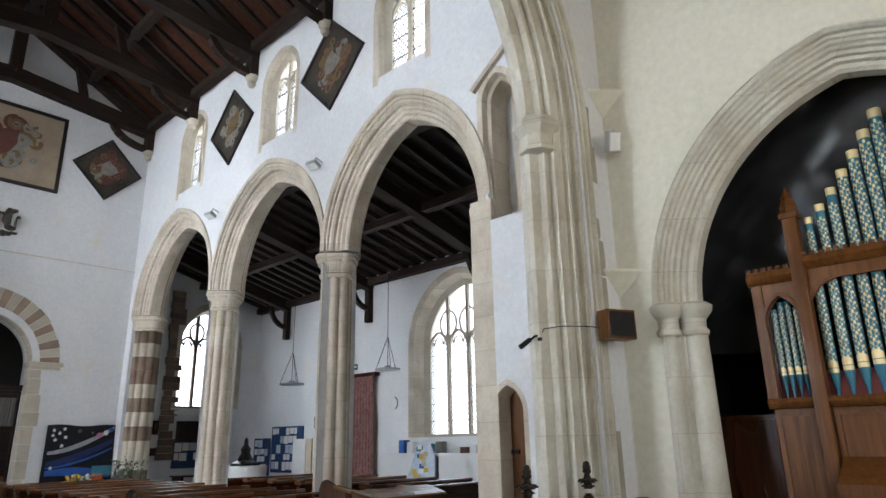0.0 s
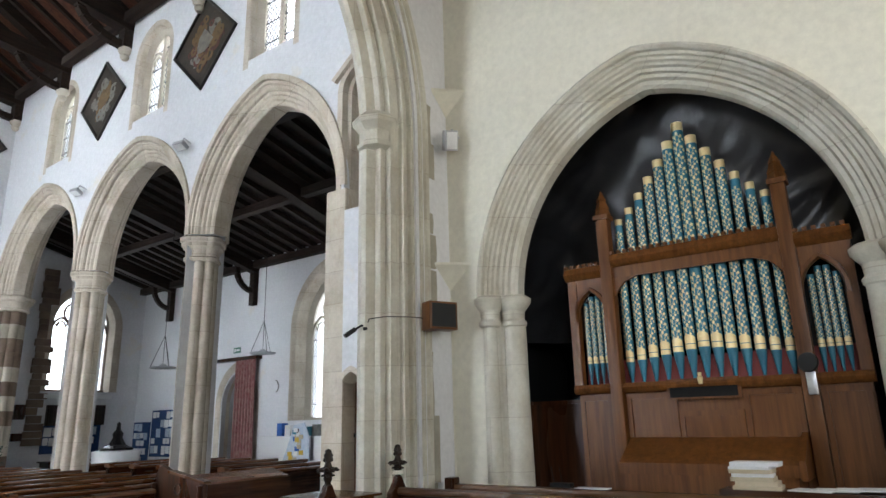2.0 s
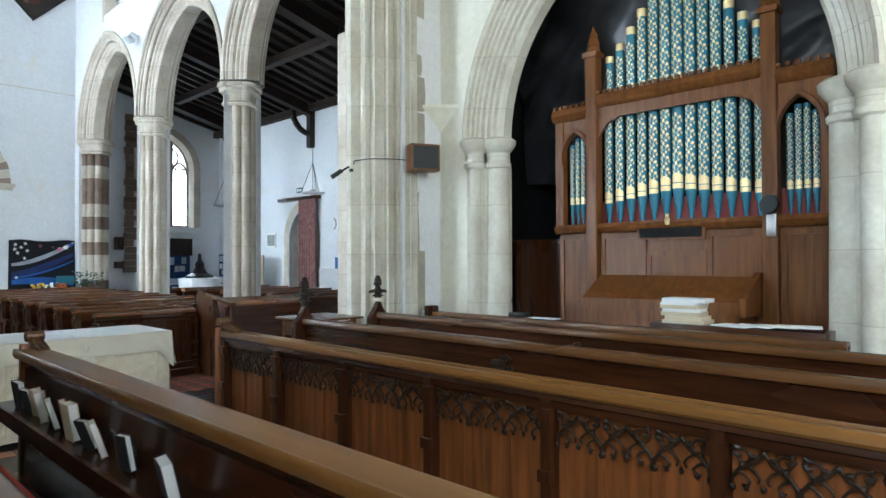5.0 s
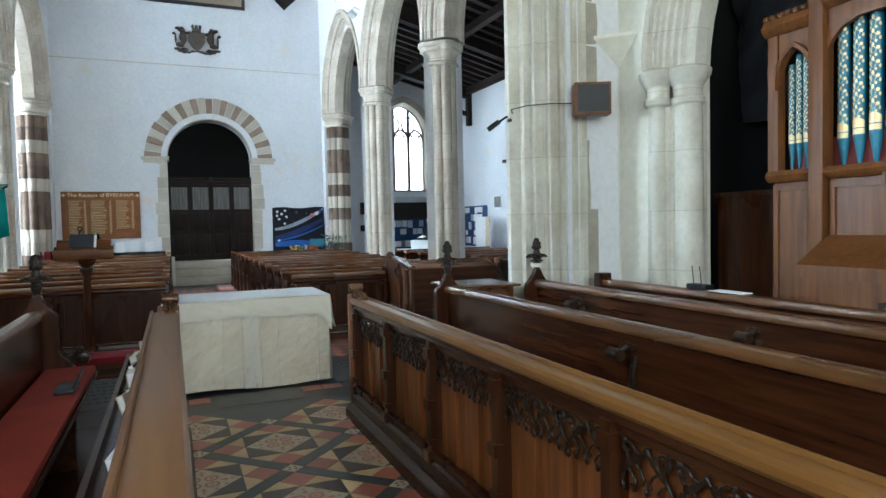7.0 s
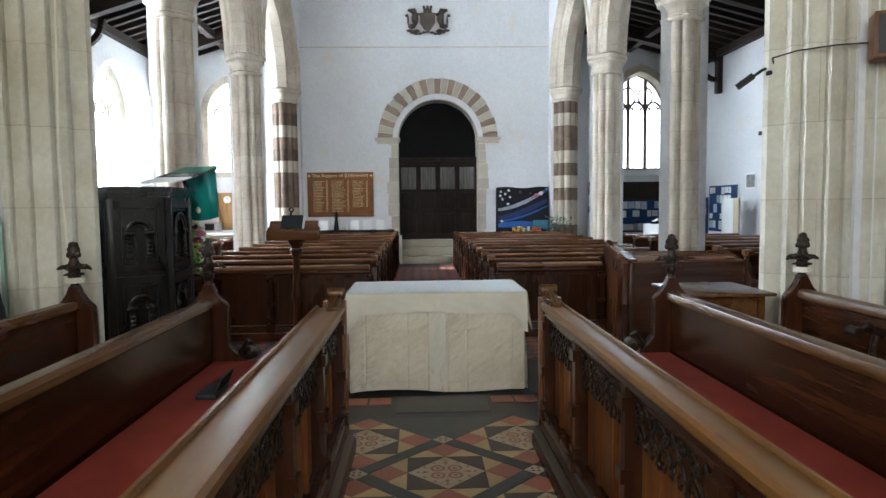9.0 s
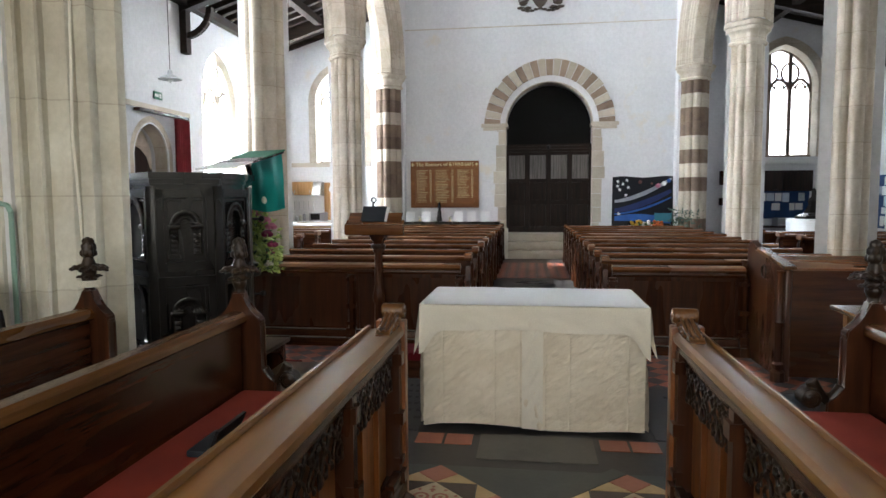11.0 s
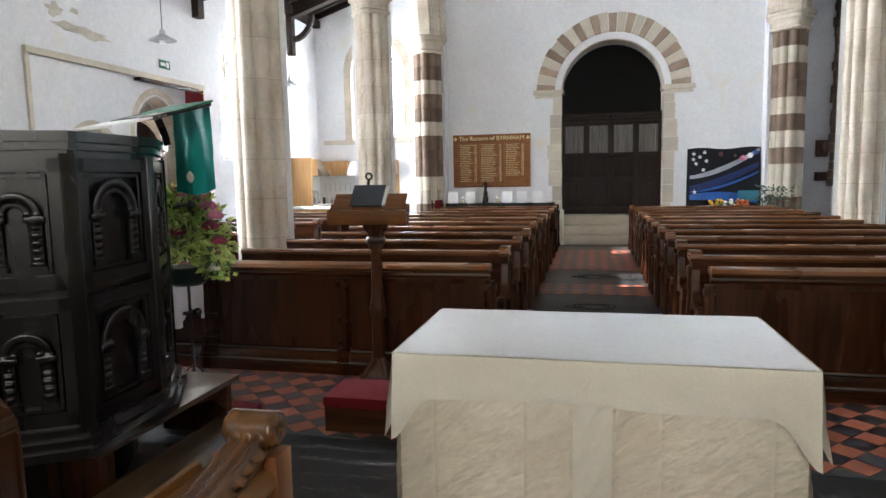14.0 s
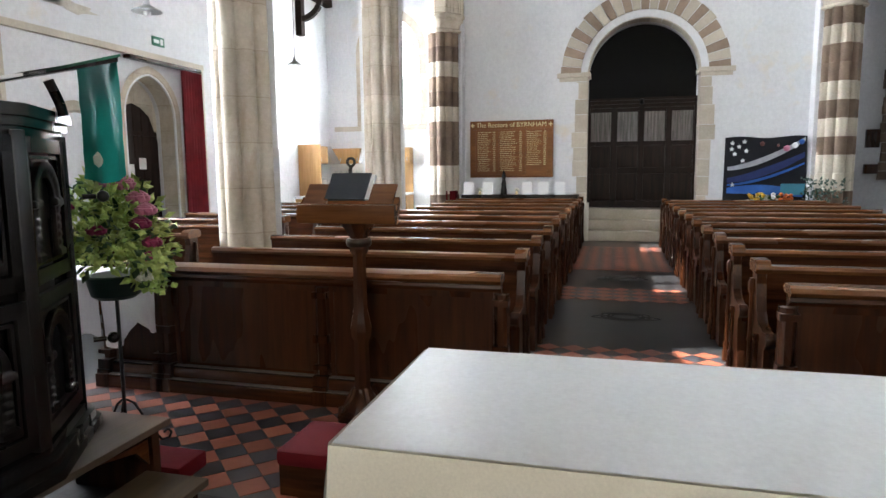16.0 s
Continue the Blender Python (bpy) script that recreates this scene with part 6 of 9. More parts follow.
def frontal(x, y0, y1, label, n):
    """Panelled front before the first pew, looking east, with posts and a stepped plinth."""
    t = thing("oak_screen", label, "screen", (x, y0, 0), "screens before the pews")
    part("backing", boxes((x - 0.04, y0, 0.05, x - 0.012, y1, 0.86)), M_OAK_Y, t)
    part("top_rail", prism(bmesh.new(), [(x - 0.10, 0.86), (x - 0.11, 0.885), (x - 0.09, 0.91), (x - 0.02, 0.92), (x + 0.045, 0.90), (x + 0.06, 0.875), (x + 0.045, 0.855), (x + 0.02, 0.845)], "y", y0, y1), M_RAIL_Y, t)
    part("cornice", prism(bmesh.new(), [(x - 0.03, 0.845), (x + 0.03, 0.845), (x + 0.035, 0.825), (x + 0.015, 0.80), (x - 0.03, 0.79)], "y", y0, y1), M_OAK_Y, t)
    part("plinth", prism(bmesh.new(), [(x - 0.04, 0.0), (x + 0.11, 0.0), (x + 0.11, 0.085), (x + 0.105, 0.092), (x + 0.058, 0.097), (x + 0.055, 0.165), (x + 0.05, 0.172), (x + 0.0, 0.180), (x - 0.04, 0.185)], "y", y0, y1), M_OAK_Y, t)
    # thin pale strips paint in the highlights along the plinth ledges
    for xa, xb, z in ((x + 0.060, x + 0.104, 0.0985), (x + 0.004, x + 0.050, 0.1815)):
        part("plinth_ledge", boxes((xa, y0 + 0.002, z, xb, y1 - 0.002, z + 0.004)), M_LEDGE_SHEEN, t, "highlight on the plinth ledge painted in pale grey")
    w = (y1 - y0) / n
    for i in range(n):
        a, b = y0 + w * i + 0.05, y0 + w * (i + 1) - 0.05
        part("panel", boxes((x - 0.02, a + 0.015, 0.20, x - 0.005, b - 0.015, 0.78)), M_OAK_Z, t)
        bm = boxes((x - 0.012, a, 0.185, x + 0.008, a + 0.03, 0.80), (x - 0.012, b - 0.03, 0.185, x + 0.008, b, 0.80), (x - 0.012, a + 0.03, 0.76, x + 0.008, b - 0.03, 0.80))
        part("panel_moulding", bm, M_OAK_Z, t)
    for i in range(n + 1):
        y = y0 + w * i
        bm = prism(bmesh.new(), [(x - 0.02, y - 0.045), (x + 0.02, y - 0.04), (x + 0.05, y - 0.018), (x + 0.05, y + 0.018), (x + 0.02, y + 0.04), (x - 0.02, y + 0.045)], "z", 0.185, 0.79)
        for z0, z1, d in ((0.0, 0.10, 0.12), (0.10, 0.13, 0.10), (0.13, 0.20, 0.085), (0.24, 0.27, 0.075), (0.42, 0.47, 0.066), (0.72, 0.76, 0.066)):
            block(bm, x - 0.02, y - 0.05, z0, x + d, y + 0.05, z1)
        part("post", bm, M_OAK_Z, t)
    return t


def row_of(first, x, step, y, n):
    """Set the first pew at x and n - 1 copies behind it."""
    first.location = (x, y, 0)
    for i in range(1, n):
        copy_thing(first, Matrix.Translation((x - step * i, y, 0)))


frontal(-6.93, -0.28, 2.13, "dark oak panelled front of the pews with moulded posts", 2)
frontal(-6.93, -0.80, -0.33, "dark oak panelled pew front standing behind the pulpit", 1)
frontal(-6.90, 3.72, 5.02, "dark oak panelled front of the pews with moulded posts", 1)
base = pew(-0.52, 2.13, [(2.13, 1)], "dark oak pew with a moulded rail and shaped bench end", "nave pews")
row_of(base, -7.85, 0.98, -0.52, 10)
base = pew(3.72, 6.50, [(3.72, -1)], "dark oak pew with a moulded rail and shaped bench end", "nave pews")
row_of(base, -7.62, 0.85, 3.72, 11)
base = pew(-3.7, -1.46, [(-1.46, 1)], "dark oak pew in the side aisle", "side aisle pews")
row_of(base, -8.83, 0.98, -3.7, 7)
base = pew(7.46, 10.2, [(7.46, -1)], "dark oak pew in the side aisle", "side aisle pews")
row_of(base, -8.0, 0.95, 7.46, 7)

# clergy desk at the head of the north pews
t = thing("clergy_desk", "dark oak clergy desk with a sloping side and pierced roundel", "desk", (-6.2, 5.1, 0))
bm = prism(bmesh.new(), [(-6.95, 0.0), (-6.95, 1.08), (-6.90, 1.17), (-6.82, 1.19), (-6.74, 1.14), (-6.62, 1.10), (-6.05, 1.02), (-5.95, 0.98), (-5.95, 0.0)], "y", 5.06, 5.12)
bmesh.ops.bevel(bm, geom=[e for e in bm.edges], offset=0.01, segments=1, affect="EDGES")
part("side_panel", bm, M_OAK_Z, t)
part("top_rail", beam(bmesh.new(), (-6.66, 5.09, 1.115), (-5.92, 5.09, 1.01), 0.10, 0.03), M_RAIL, t)
bm = bmesh.new()
path_rod(bm, [(-6.45 + 0.06 * math.cos(a), 5.055, 0.92 + 0.06 * math.sin(a)) for a in (2 * math.pi * i / 14 for i in range(15))], 0.012)
part("roundel", bm, M_CARVE, t)
part("front", boxes((-6.0, 5.12, 0.05, -5.96, 6.35, 0.98)), M_OAK_Y, t)
part("book_slope", prism(bmesh.new(), [(-6.0, 1.0), (-6.32, 1.08), (-6.32, 1.05), (-6.0, 0.97)], "y", 5.13, 6.35), M_RAIL_Y, t)
for x in (-6.93, -5.97):
    part("post", turned(bmesh.new(), x, 5.03, [(0, 0.06), (0.09, 0.06), (0.11, 0.04), (0.16, 0.05), (0.18, 0.032), (0.5, 0.03), (0.53, 0.042), (0.56, 0.03), (0.95, 0.028), (0.98, 0.04)], 8), M_OAK_Z, t)
t = thing("clergy_bench", "dark oak seat end with scrolled arms", "bench", (-7.2, 6.3, 0))
part("bench_end", pew_end(-7.25, 6.28, 6.34), M_OAK_Z, t)
part("back", boxes((-7.28, 5.2, 0.1, -7.22, 6.28, 1.0)), M_OAK_Y, t)
part("seat", boxes((-7.22, 5.2, 0.42, -6.9, 6.28, 0.455)), M_OAK_Y, t)

# ---- organ ----
t = thing("pipe_organ", "oak cased organ with blue and gold stencilled pipes", "organ", (-0.82, 7.15, 0))
OX0, OX1, OP0, OP1, OY = -2.17, 0.55, -1.72, 0.08, 7.12
part("lower_case", boxes((OX0, OY + 0.02, 0.0, OX1, OY + 0.75, 1.90)), M_ORGAN, t)
part("side_case", boxes((OX0 - 0.72, OY + 0.10, 0.0, OX0 - 0.03, OY + 0.7, 1.78), (OX0 - 0.74, OY + 0.07, 1.78, OX0 - 0.03, OY + 0.72, 1.82)), M_OAK_Z, t, "plain dark side case")
for x0, x1, z0, z1 in ((OP0 + 0.13, -1.17, 1.10, 1.80), (-1.065, -0.555, 1.10, 1.62), (-0.45, OP1 - 0.13, 1.10, 1.80), (OX0 + 0.06, OP0 - 0.12, 0.3, 1.80), (OP1 + 0.12, OX1 - 0.06, 0.3, 1.80)):
    bm = boxes((x0 - 0.05, OY - 0.012, z0 - 0.05, x0, OY + 0.02, z1 + 0.05), (x1, OY - 0.012, z0 - 0.05, x1 + 0.05, OY + 0.02, z1 + 0.05), (x0, OY - 0.012, z0 - 0.05, x1, OY + 0.02, z0), (x0, OY - 0.012, z1, x1, OY + 0.02, z1 + 0.05))
    part("panel_frame", bm, M_ORGAN, t)
    part("panel", boxes((x0 + 0.001, OY + 0.004, z0 + 0.001, x1 - 0.001, OY + 0.019, z1 - 0.001)), M_ORGAN, t)
for x0, x1 in ((OX0 - 0.03, OX1 + 0.03),):
    part("impost_rail", prism(bmesh.new(), [(OY - 0.06, 1.90), (OY - 0.07, 1.93), (OY - 0.04, 1.97), (OY + 0.10, 1.97), (OY + 0.10, 1.88), (OY - 0.02, 1.87)], "x", x0, x1), M_ORGAN, t)
for x in (OP0, OP1):
    bm = boxes((x - 0.065, OY - 0.07, 0.0, x + 0.065, OY + 0.06, 3.78), bevel=0.008)
    block(bm, x - 0.085, OY - 0.09, 3.78, x + 0.085, OY + 0.08, 3.83)
    part("turret_post", bm, M_ORGAN, t)
    bm = turned(bmesh.new(), x, OY - 0.005, [(3.83, 0.095), (3.90, 0.075), (3.91, 0.085), (4.0, 0.05), (4.01, 0.06), (4.09, 0.02), (4.13, 0.008)], 4)
    part("finial", bm, M_ORGAN, t, "stepped oak finial")
for x0, x1, z in ((OP0 + 0.06, OP1 - 0.06, 3.25), (OX0 - 0.05, OP0 - 0.06, 3.16), (OP1 + 0.06, OX1 + 0.05, 3.16)):
    part("cornice", prism(bmesh.new(), [(OY - 0.07, z), (OY - 0.09, z + 0.04), (OY - 0.06, z + 0.09), (OY - 0.05, z + 0.11), (OY + 0.10, z + 0.11), (OY + 0.10, z), (OY - 0.03, z - 0.03)], "x", x0, x1), M_ORGAN, t)
    n = max(3, int((x1 - x0) / 0.07))
    part("cresting", boxes(*[(x0 + (x1 - x0) * i / n + 0.006, OY - 0.07, z + 0.11, x0 + (x1 - x0) * (i + 0.6) / n, OY - 0.02, z + 0.145) for i in range(n)]), M_ORGAN, t)
for x in (OX0 + 0.02, OX1 - 0.02):
    part("stile", boxes((x - 0.05, OY - 0.03, 1.97, x + 0.05, OY + 0.06, 3.16)), M_ORGAN, t)
# added near-black board, so the gaps between the pipes read dark
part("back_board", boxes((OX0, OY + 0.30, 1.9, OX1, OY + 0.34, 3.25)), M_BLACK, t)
part("red_board", boxes((OX0 + 0.06, OY + 0.13, 1.97, OX1 - 0.06, OY + 0.15, 2.22)), M_PIPERED, t, "dull red board behind the pipe feet")


def flat_arch(c, w, zs, R, ztop):
    """Spandrels over a flat of pipes: a thin wall with an arched opening."""
    return wall_mesh("x", c - w - 0.001, c + w + 0.001, OY - 0.02, OY + 0.02, zs - 0.02, ztop, [(c, w, zs - 0.02, zs, R)])


for c, w, zs, R, zt, lab in (((OX0 + OP0) / 2 + 0.005, 0.155, 2.72, 0.30, 3.15, "side_arch"), ((OX1 + OP1) / 2, 0.165, 2.72, 0.32, 3.15, "side_arch")):
    part(lab, flat_arch(c, w, zs, R, zt), M_ORGAN, t)
    part("arch_moulding", moulding("x", c, w, zs, R, [(0.05, OY - 0.02), (0.045, OY - 0.05), (0.01, OY - 0.055), (0.0, OY - 0.02)], zbase=zs - 0.06), M_ORGAN, t)
part("spandrel", boxes((OP0 + 0.06, OY - 0.02, 3.10, OP1 - 0.06, OY + 0.02, 3.24)), M_ORGAN, t)
for x, sg in ((OP0 + 0.065, 1), (OP1 - 0.065, -1)):
    part("spandrel", prism(bmesh.new(), [(x, 2.90), (x, 3.10), (x + sg * 0.26, 3.10), (x + sg * 0.12, 3.05), (x + sg * 0.05, 2.98)], "y", OY - 0.02, OY + 0.02), M_ORGAN, t)


def pipe(x, y, r, zfoot, zmouth, ztop, tip):
    """A display pipe: conical foot, gilded mouth, blue body with stencilled gold."""
    p = part("pipe", turned(bmesh.new(), x, y, [(zfoot, r * 0.25), (zmouth - 0.01, r), (ztop, r)], 18), M_BLUE, t)
    bm = bmesh.new()
    # mouth: gilded shield with lips
    for z0, z1, k in ((zmouth, zmouth + r * 0.9, 1.03), (zmouth + r * 1.05, zmouth + r * 2.1, 1.03)):
        seg = [(-1.25 + 2.5 * i / 8) for i in range(9)]
        lo = [bm.verts.new((x + r * k * math.sin(a), y - r * k * math.cos(a), z0)) for a in seg]
        hi = [bm.verts.new((x + r * k * math.sin(a), y - r * k * math.cos(a), z1 + (r * 0.6 * math.cos(a * 1.2) if z0 > zmouth else 0))) for a in seg]
        for i in range(8):
            bm.faces.new((lo[i], lo[i + 1], hi[i + 1], hi[i]))
    o = part("mouth", bm, M_GOLD, p, "gilded pipe mouth")
    bm = bmesh.new()
    z = zmouth + r * 3.6
    i = 0

    def dab(a, zc, da, dz):
        k = 1.02
        vs = [bm.verts.new((x + r * k * math.sin(a + u * da), y - r * k * math.cos(a + u * da), zc + v * dz)) for u, v in ((-1, 0), (-0.5, -0.8), (0.5, -0.8), (1, 0), (0.5, 0.8), (-0.5, 0.8))]
        bm.faces.new(vs)
    while z < ztop - r * 1.6:
        dab(0, z, 0.50, r * 0.62), dab(0, z + r * 0.80, 0.24, r * 0.42)
        for sg in (-1, 1):
            dab(sg * 0.70, z + r * 0.30, 0.28, r * 0.34), dab(sg * 1.0, z - r * 0.35, 0.2, r * 0.36), dab(sg * 0.42, z - r * 0.78, 0.2, r * 0.26)
        z += r * 2.1
        i += 1
    part("stencil", bm, M_GOLD, p, "gold stencilled ornament", smooth=0)
    if tip:
        part("gilded_cap", turned(bmesh.new(), x, y, [(ztop - r * 1.5, r * 1.03), (ztop + 0.002, r * 1.03)], 18), M_GOLD, p)


n = 13
for i in range(n):
    x = OP0 + 0.125 + (OP1 - OP0 - 0.25) * i / (n - 1)
    k = abs(i - 6) / 6
    pipe(x, OY + 0.10, 0.058 - 0.012 * k, 1.97, 2.19 + 0.10 * (1 - k) * 1.0, 3.20, False)
n = 13
for i in range(n):
    x = OP0 + 0.14 + (OP1 - OP0 - 0.28) * i / (n - 1)
    k = abs(i - 6) / 6
    r = 0.060 - 0.018 * k
    top = 3.78 + 0.96 * (1 - k) ** 1.2
    body = part("upper_pipe", turned(bmesh.new(), x, OY + 0.10, [(3.30, r), (top, r)], 18), M_BLUE, t)
    bm = bmesh.new()
    z = 3.42
    while z < top - 0.13:
        for a, zc, da, dz in ((0, z, 0.50, r * 0.62), (0, z + r * 0.80, 0.24, r * 0.42), (-0.70, z + r * 0.3, 0.28, r * 0.34), (0.70, z + r * 0.3, 0.28, r * 0.34), (-1.0, z - r * 0.35, 0.2, r * 0.36), (1.0, z - r * 0.35, 0.2, r * 0.36), (-0.42, z - r * 0.78, 0.2, r * 0.26), (0.42, z - r * 0.78, 0.2, r * 0.26)):
            bm.faces.new([bm.verts.new((x + r * 1.02 * math.sin(a + u * da), OY + 0.10 - r * 1.02 * math.cos(a + u * da), zc + v * dz)) for u, v in ((-1, 0), (-0.5, -0.8), (0.5, -0.8), (1, 0), (0.5, 0.8), (-0.5, 0.8))])
        z += r * 2.1
    part("stencil", bm, M_GOLD, body, "gold stencilled ornament", smooth=0)
    part("gilded_cap", turned(bmesh.new(), x, OY + 0.10, [(top - r * 1.6, r * 1.03), (top + 0.003, r * 1.03)], 18), M_GOLD, body)
for c in ((OX0 + OP0) / 2 + 0.005, (OX1 + OP1) / 2):
    for j in range(4):
        pipe(c - 0.105 + 0.07 * j, OY + 0.08, 0.030, 1.97, 2.20, 2.98 - 0.07 * abs(j - 1.5), False)
# console and music desk
part("console_lid", prism(bmesh.new(), [(OY - 0.42, 1.10), (OY - 0.42, 1.20), (OY - 0.05, 1.42), (OY, 1.42), (OY, 1.10)], "x", -1.62, -0.05), M_ORGAN, t)
part("console_body", boxes((-1.60, OY - 0.40, 0.0, -0.07, OY, 1.10)), M_ORGAN, t)
part("console_cheek", prism(bmesh.new(), [(OY - 0.45, 1.08), (OY - 0.45, 1.24), (OY - 0.06, 1.46), (OY, 1.46), (OY, 1.08)], "x", -0.05, 0.0), M_ORGAN, t)
part("mirror_board", boxes((-1.20, OY - 0.05, 1.78, -0.50, OY - 0.03, 1.98)), M_ORGAN, t)
# mirror strip, coloured near-black in place of its dark reflection
part("slot", boxes((-1.17, OY - 0.056, 1.80, -0.53, OY - 0.0505, 1.90)), M_DARK, t, "narrow mirror strip in flat near-black")
part("brass_lamp", turned(bmesh.new(), -0.85, OY - 0.10, [(1.92, 0.02), (1.98, 0.028), (2.0, 0.016), (2.03, 0.02)], 12), M_GOLD, t)
# heating lamp on the post
t = thing("round_mirror", "round black rimmed mirror clamped to the organ case", "mirror", (0.12, 6.95, 2.0))
bm = turned(bmesh.new(), 0, 0, [(-0.02, 0.085), (0.0, 0.09), (0.015, 0.085)], 20)
bmesh.ops.transform(bm, matrix=pose(0.10, OY - 0.14, 2.06, 80, 0, -15), verts=bm.verts)
part("disc", bm, M_IRONWORK, t)
bm = boxes((0.06, OY - 0.10, 1.78, 0.14, OY - 0.072, 1.98), bevel=0.006)
part("clamp", bm, M_SILVER, t, "steel clamp")
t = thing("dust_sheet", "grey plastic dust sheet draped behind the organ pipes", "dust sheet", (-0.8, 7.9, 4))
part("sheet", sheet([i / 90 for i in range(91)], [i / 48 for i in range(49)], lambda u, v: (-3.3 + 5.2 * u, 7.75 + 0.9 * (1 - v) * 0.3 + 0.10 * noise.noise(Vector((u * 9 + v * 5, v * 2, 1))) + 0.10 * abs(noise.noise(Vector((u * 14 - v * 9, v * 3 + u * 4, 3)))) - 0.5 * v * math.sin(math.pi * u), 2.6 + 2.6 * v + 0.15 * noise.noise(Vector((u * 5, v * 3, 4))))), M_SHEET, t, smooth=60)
# books and papers on the back row
t = thing("organ_bench_box", "plain wooden box desk behind the stalls", "box", (0.2, 6.15, PLAT))
part("body", boxes((-0.55, 6.03, PLAT, 0.75, 6.32, 1.06), bevel=0.006), M_OAK, t)
rg = random.Random(5)
z = 1.06
for i in range(7):
    h = rg.uniform(0.018, 0.034)
    w, d = rg.uniform(0.30, 0.36), rg.uniform(0.20, 0.25)
    bm = boxes((-w / 2, -d / 2, 0, w / 2, d / 2, h), bevel=0.003)
    o = tagged(part("music_book", bm, M_MANILA if i in (0, 1, 2, 4) else M_PAPER), "music book in an untidy stack", "book", "stack of music")
    o.matrix_basis = pose(-0.30 + rg.uniform(-0.02, 0.02), 6.17, z, 0, 0, rg.uniform(-7, 7))
    z += h
for i in range(4):
    o = tagged(part("sheet_music", boxes((-0.15, -0.11, 0, 0.15, 0.11, 0.006)), M_PAPER), "loose white sheet music lying on the desk", "paper", "loose sheet music")
    o.matrix_basis = pose(0.10 + 0.15 * i, 6.16, 1.061 + 0.007 * i, 0, 0, -12 + 9 * i)
for x, nm in ((-2.95, "dark"), (-1.9, "black")):
    t = thing("radio", "small black radio receiver with two aerials", "radio", (x, 6.0, 1.02)) if nm == "black" else thing("carved_end", "small carved dark oak end block", "bench end", (x - 0.15, 6.0, PLAT))
    if nm == "black":
        part("body", boxes((x - 0.10, 5.96, 1.027, x + 0.10, 6.05, 1.065), bevel=0.006), M_IRONWORK, t)
        for d in (-0.08, 0.0):
            part("aerial", rod(bmesh.new(), (x + d, 6.02, 1.06), (x + d - 0.03, 6.03, 1.20), 0.004, 6), M_IRONWORK, t)
    else:
        part("block", boxes((x - 0.22, 5.93, PLAT, x - 0.12, 6.07, 1.08), bevel=0.02), M_OAK_Z, t)
o = tagged(part("sheet_music", boxes((-1.75, 5.94, 1.027, -1.45, 6.06, 1.032)), M_PAPER), "loose white sheet music lying on the desk", "paper", "loose sheet music")


# ---- on the walls ----
M_CANVAS = surface("dark canvas", (0.055, 0.042, 0.028), (0.025, 0.02, 0.015), stain=(0.16, 0.10, 0.05), rough=0.6, big=3, fine=40)
M_CANVAS2 = surface("pale canvas", (0.36, 0.28, 0.20), (0.28, 0.21, 0.15), stain=(0.22, 0.15, 0.10), rough=0.6, big=2, fine=40)
M_OCHRE = surface("ochre paint", (0.20, 0.115, 0.04), (0.13, 0.075, 0.028), rough=0.6, big=8, fine=50)
M_RUST = surface("rust paint", (0.13, 0.04, 0.028), (0.09, 0.032, 0.024), rough=0.6, big=8, fine=50)
M_GREYP = surface("grey paint", (0.26, 0.25, 0.22), (0.16, 0.16, 0.15), rough=0.6, big=8, fine=50)
M_FRAME = surface("black frame", (0.02, 0.016, 0.014), rough=0.45, big=4, fine=40)
M_BRONZE = surface("brown painted plaster", (0.10, 0.075, 0.055), (0.055, 0.045, 0.038), rough=0.6, big=6, fine=30, bump=0.4)


def painted(name, label, M, w, h, canvas, colours, seed, frame_w=0.06):
    """A framed canvas in its own x (across), z (up) axes, facing -y; M sets it on the wall."""
    t = thing(name, label, "painting", (0, 0, 0))
    rg = random.Random(seed)
    obs = []
    for a in ((-w, -0.05, -h, -w + frame_w, 0, h), (w - frame_w, -0.05, -h, w, 0, h), (-w + frame_w, -0.05, -h, w - frame_w, 0, -h + frame_w), (-w + frame_w, -0.05, h - frame_w, w - frame_w, 0, h)):
        obs.append(part("frame_rail", boxes(a, bevel=0.008), M_FRAME, t))
    obs.append(part("canvas", boxes((-w + frame_w, -0.02, -h + frame_w, w - frame_w, -0.002, h - frame_w)), canvas, t))
    for k, mt in enumerate(colours):
        bm = bmesh.new()
        for i in range(16):
            side = 1 if i % 2 else -1
            cx, cz = side * rg.uniform(0.15, 0.6) * (w - frame_w) * (0.4 if k == 0 else 1), rg.uniform(-0.65, 0.65) * (h - frame_w)
            r = rg.uniform(0.08, 0.22) * min(w, h)
            cx = max(-w + frame_w + r * 1.3, min(w - frame_w - r * 1.3, cx))
            cz = max(-h + frame_w + r * 1.3, min(h - frame_w - r * 1.3, cz))
            scroll(bm, cx, cz, -0.0225 - 0.001 * k - 0.0001 * i, -0.0195, r, rg.uniform(0.8, 1.3), rg.uniform(0, 6), side, 0.55)
        obs.append(part("painted_shapes", bm, mt, t, smooth=0))
    g = min(w, h) * 0.30
    obs.append(part("shield", prism(bmesh.new(), [(-g, g), (g, g), (g, 0.0), (0.6 * g, -0.75 * g), (0, -1.2 * g), (-0.6 * g, -0.75 * g), (-g, 0.0)], "y", -0.028, -0.0195), colours[0], t, "painted shield of arms"))
    t.matrix_basis = M
    for o in obs:
        o.matrix_parent_inverse = Matrix()
    return t


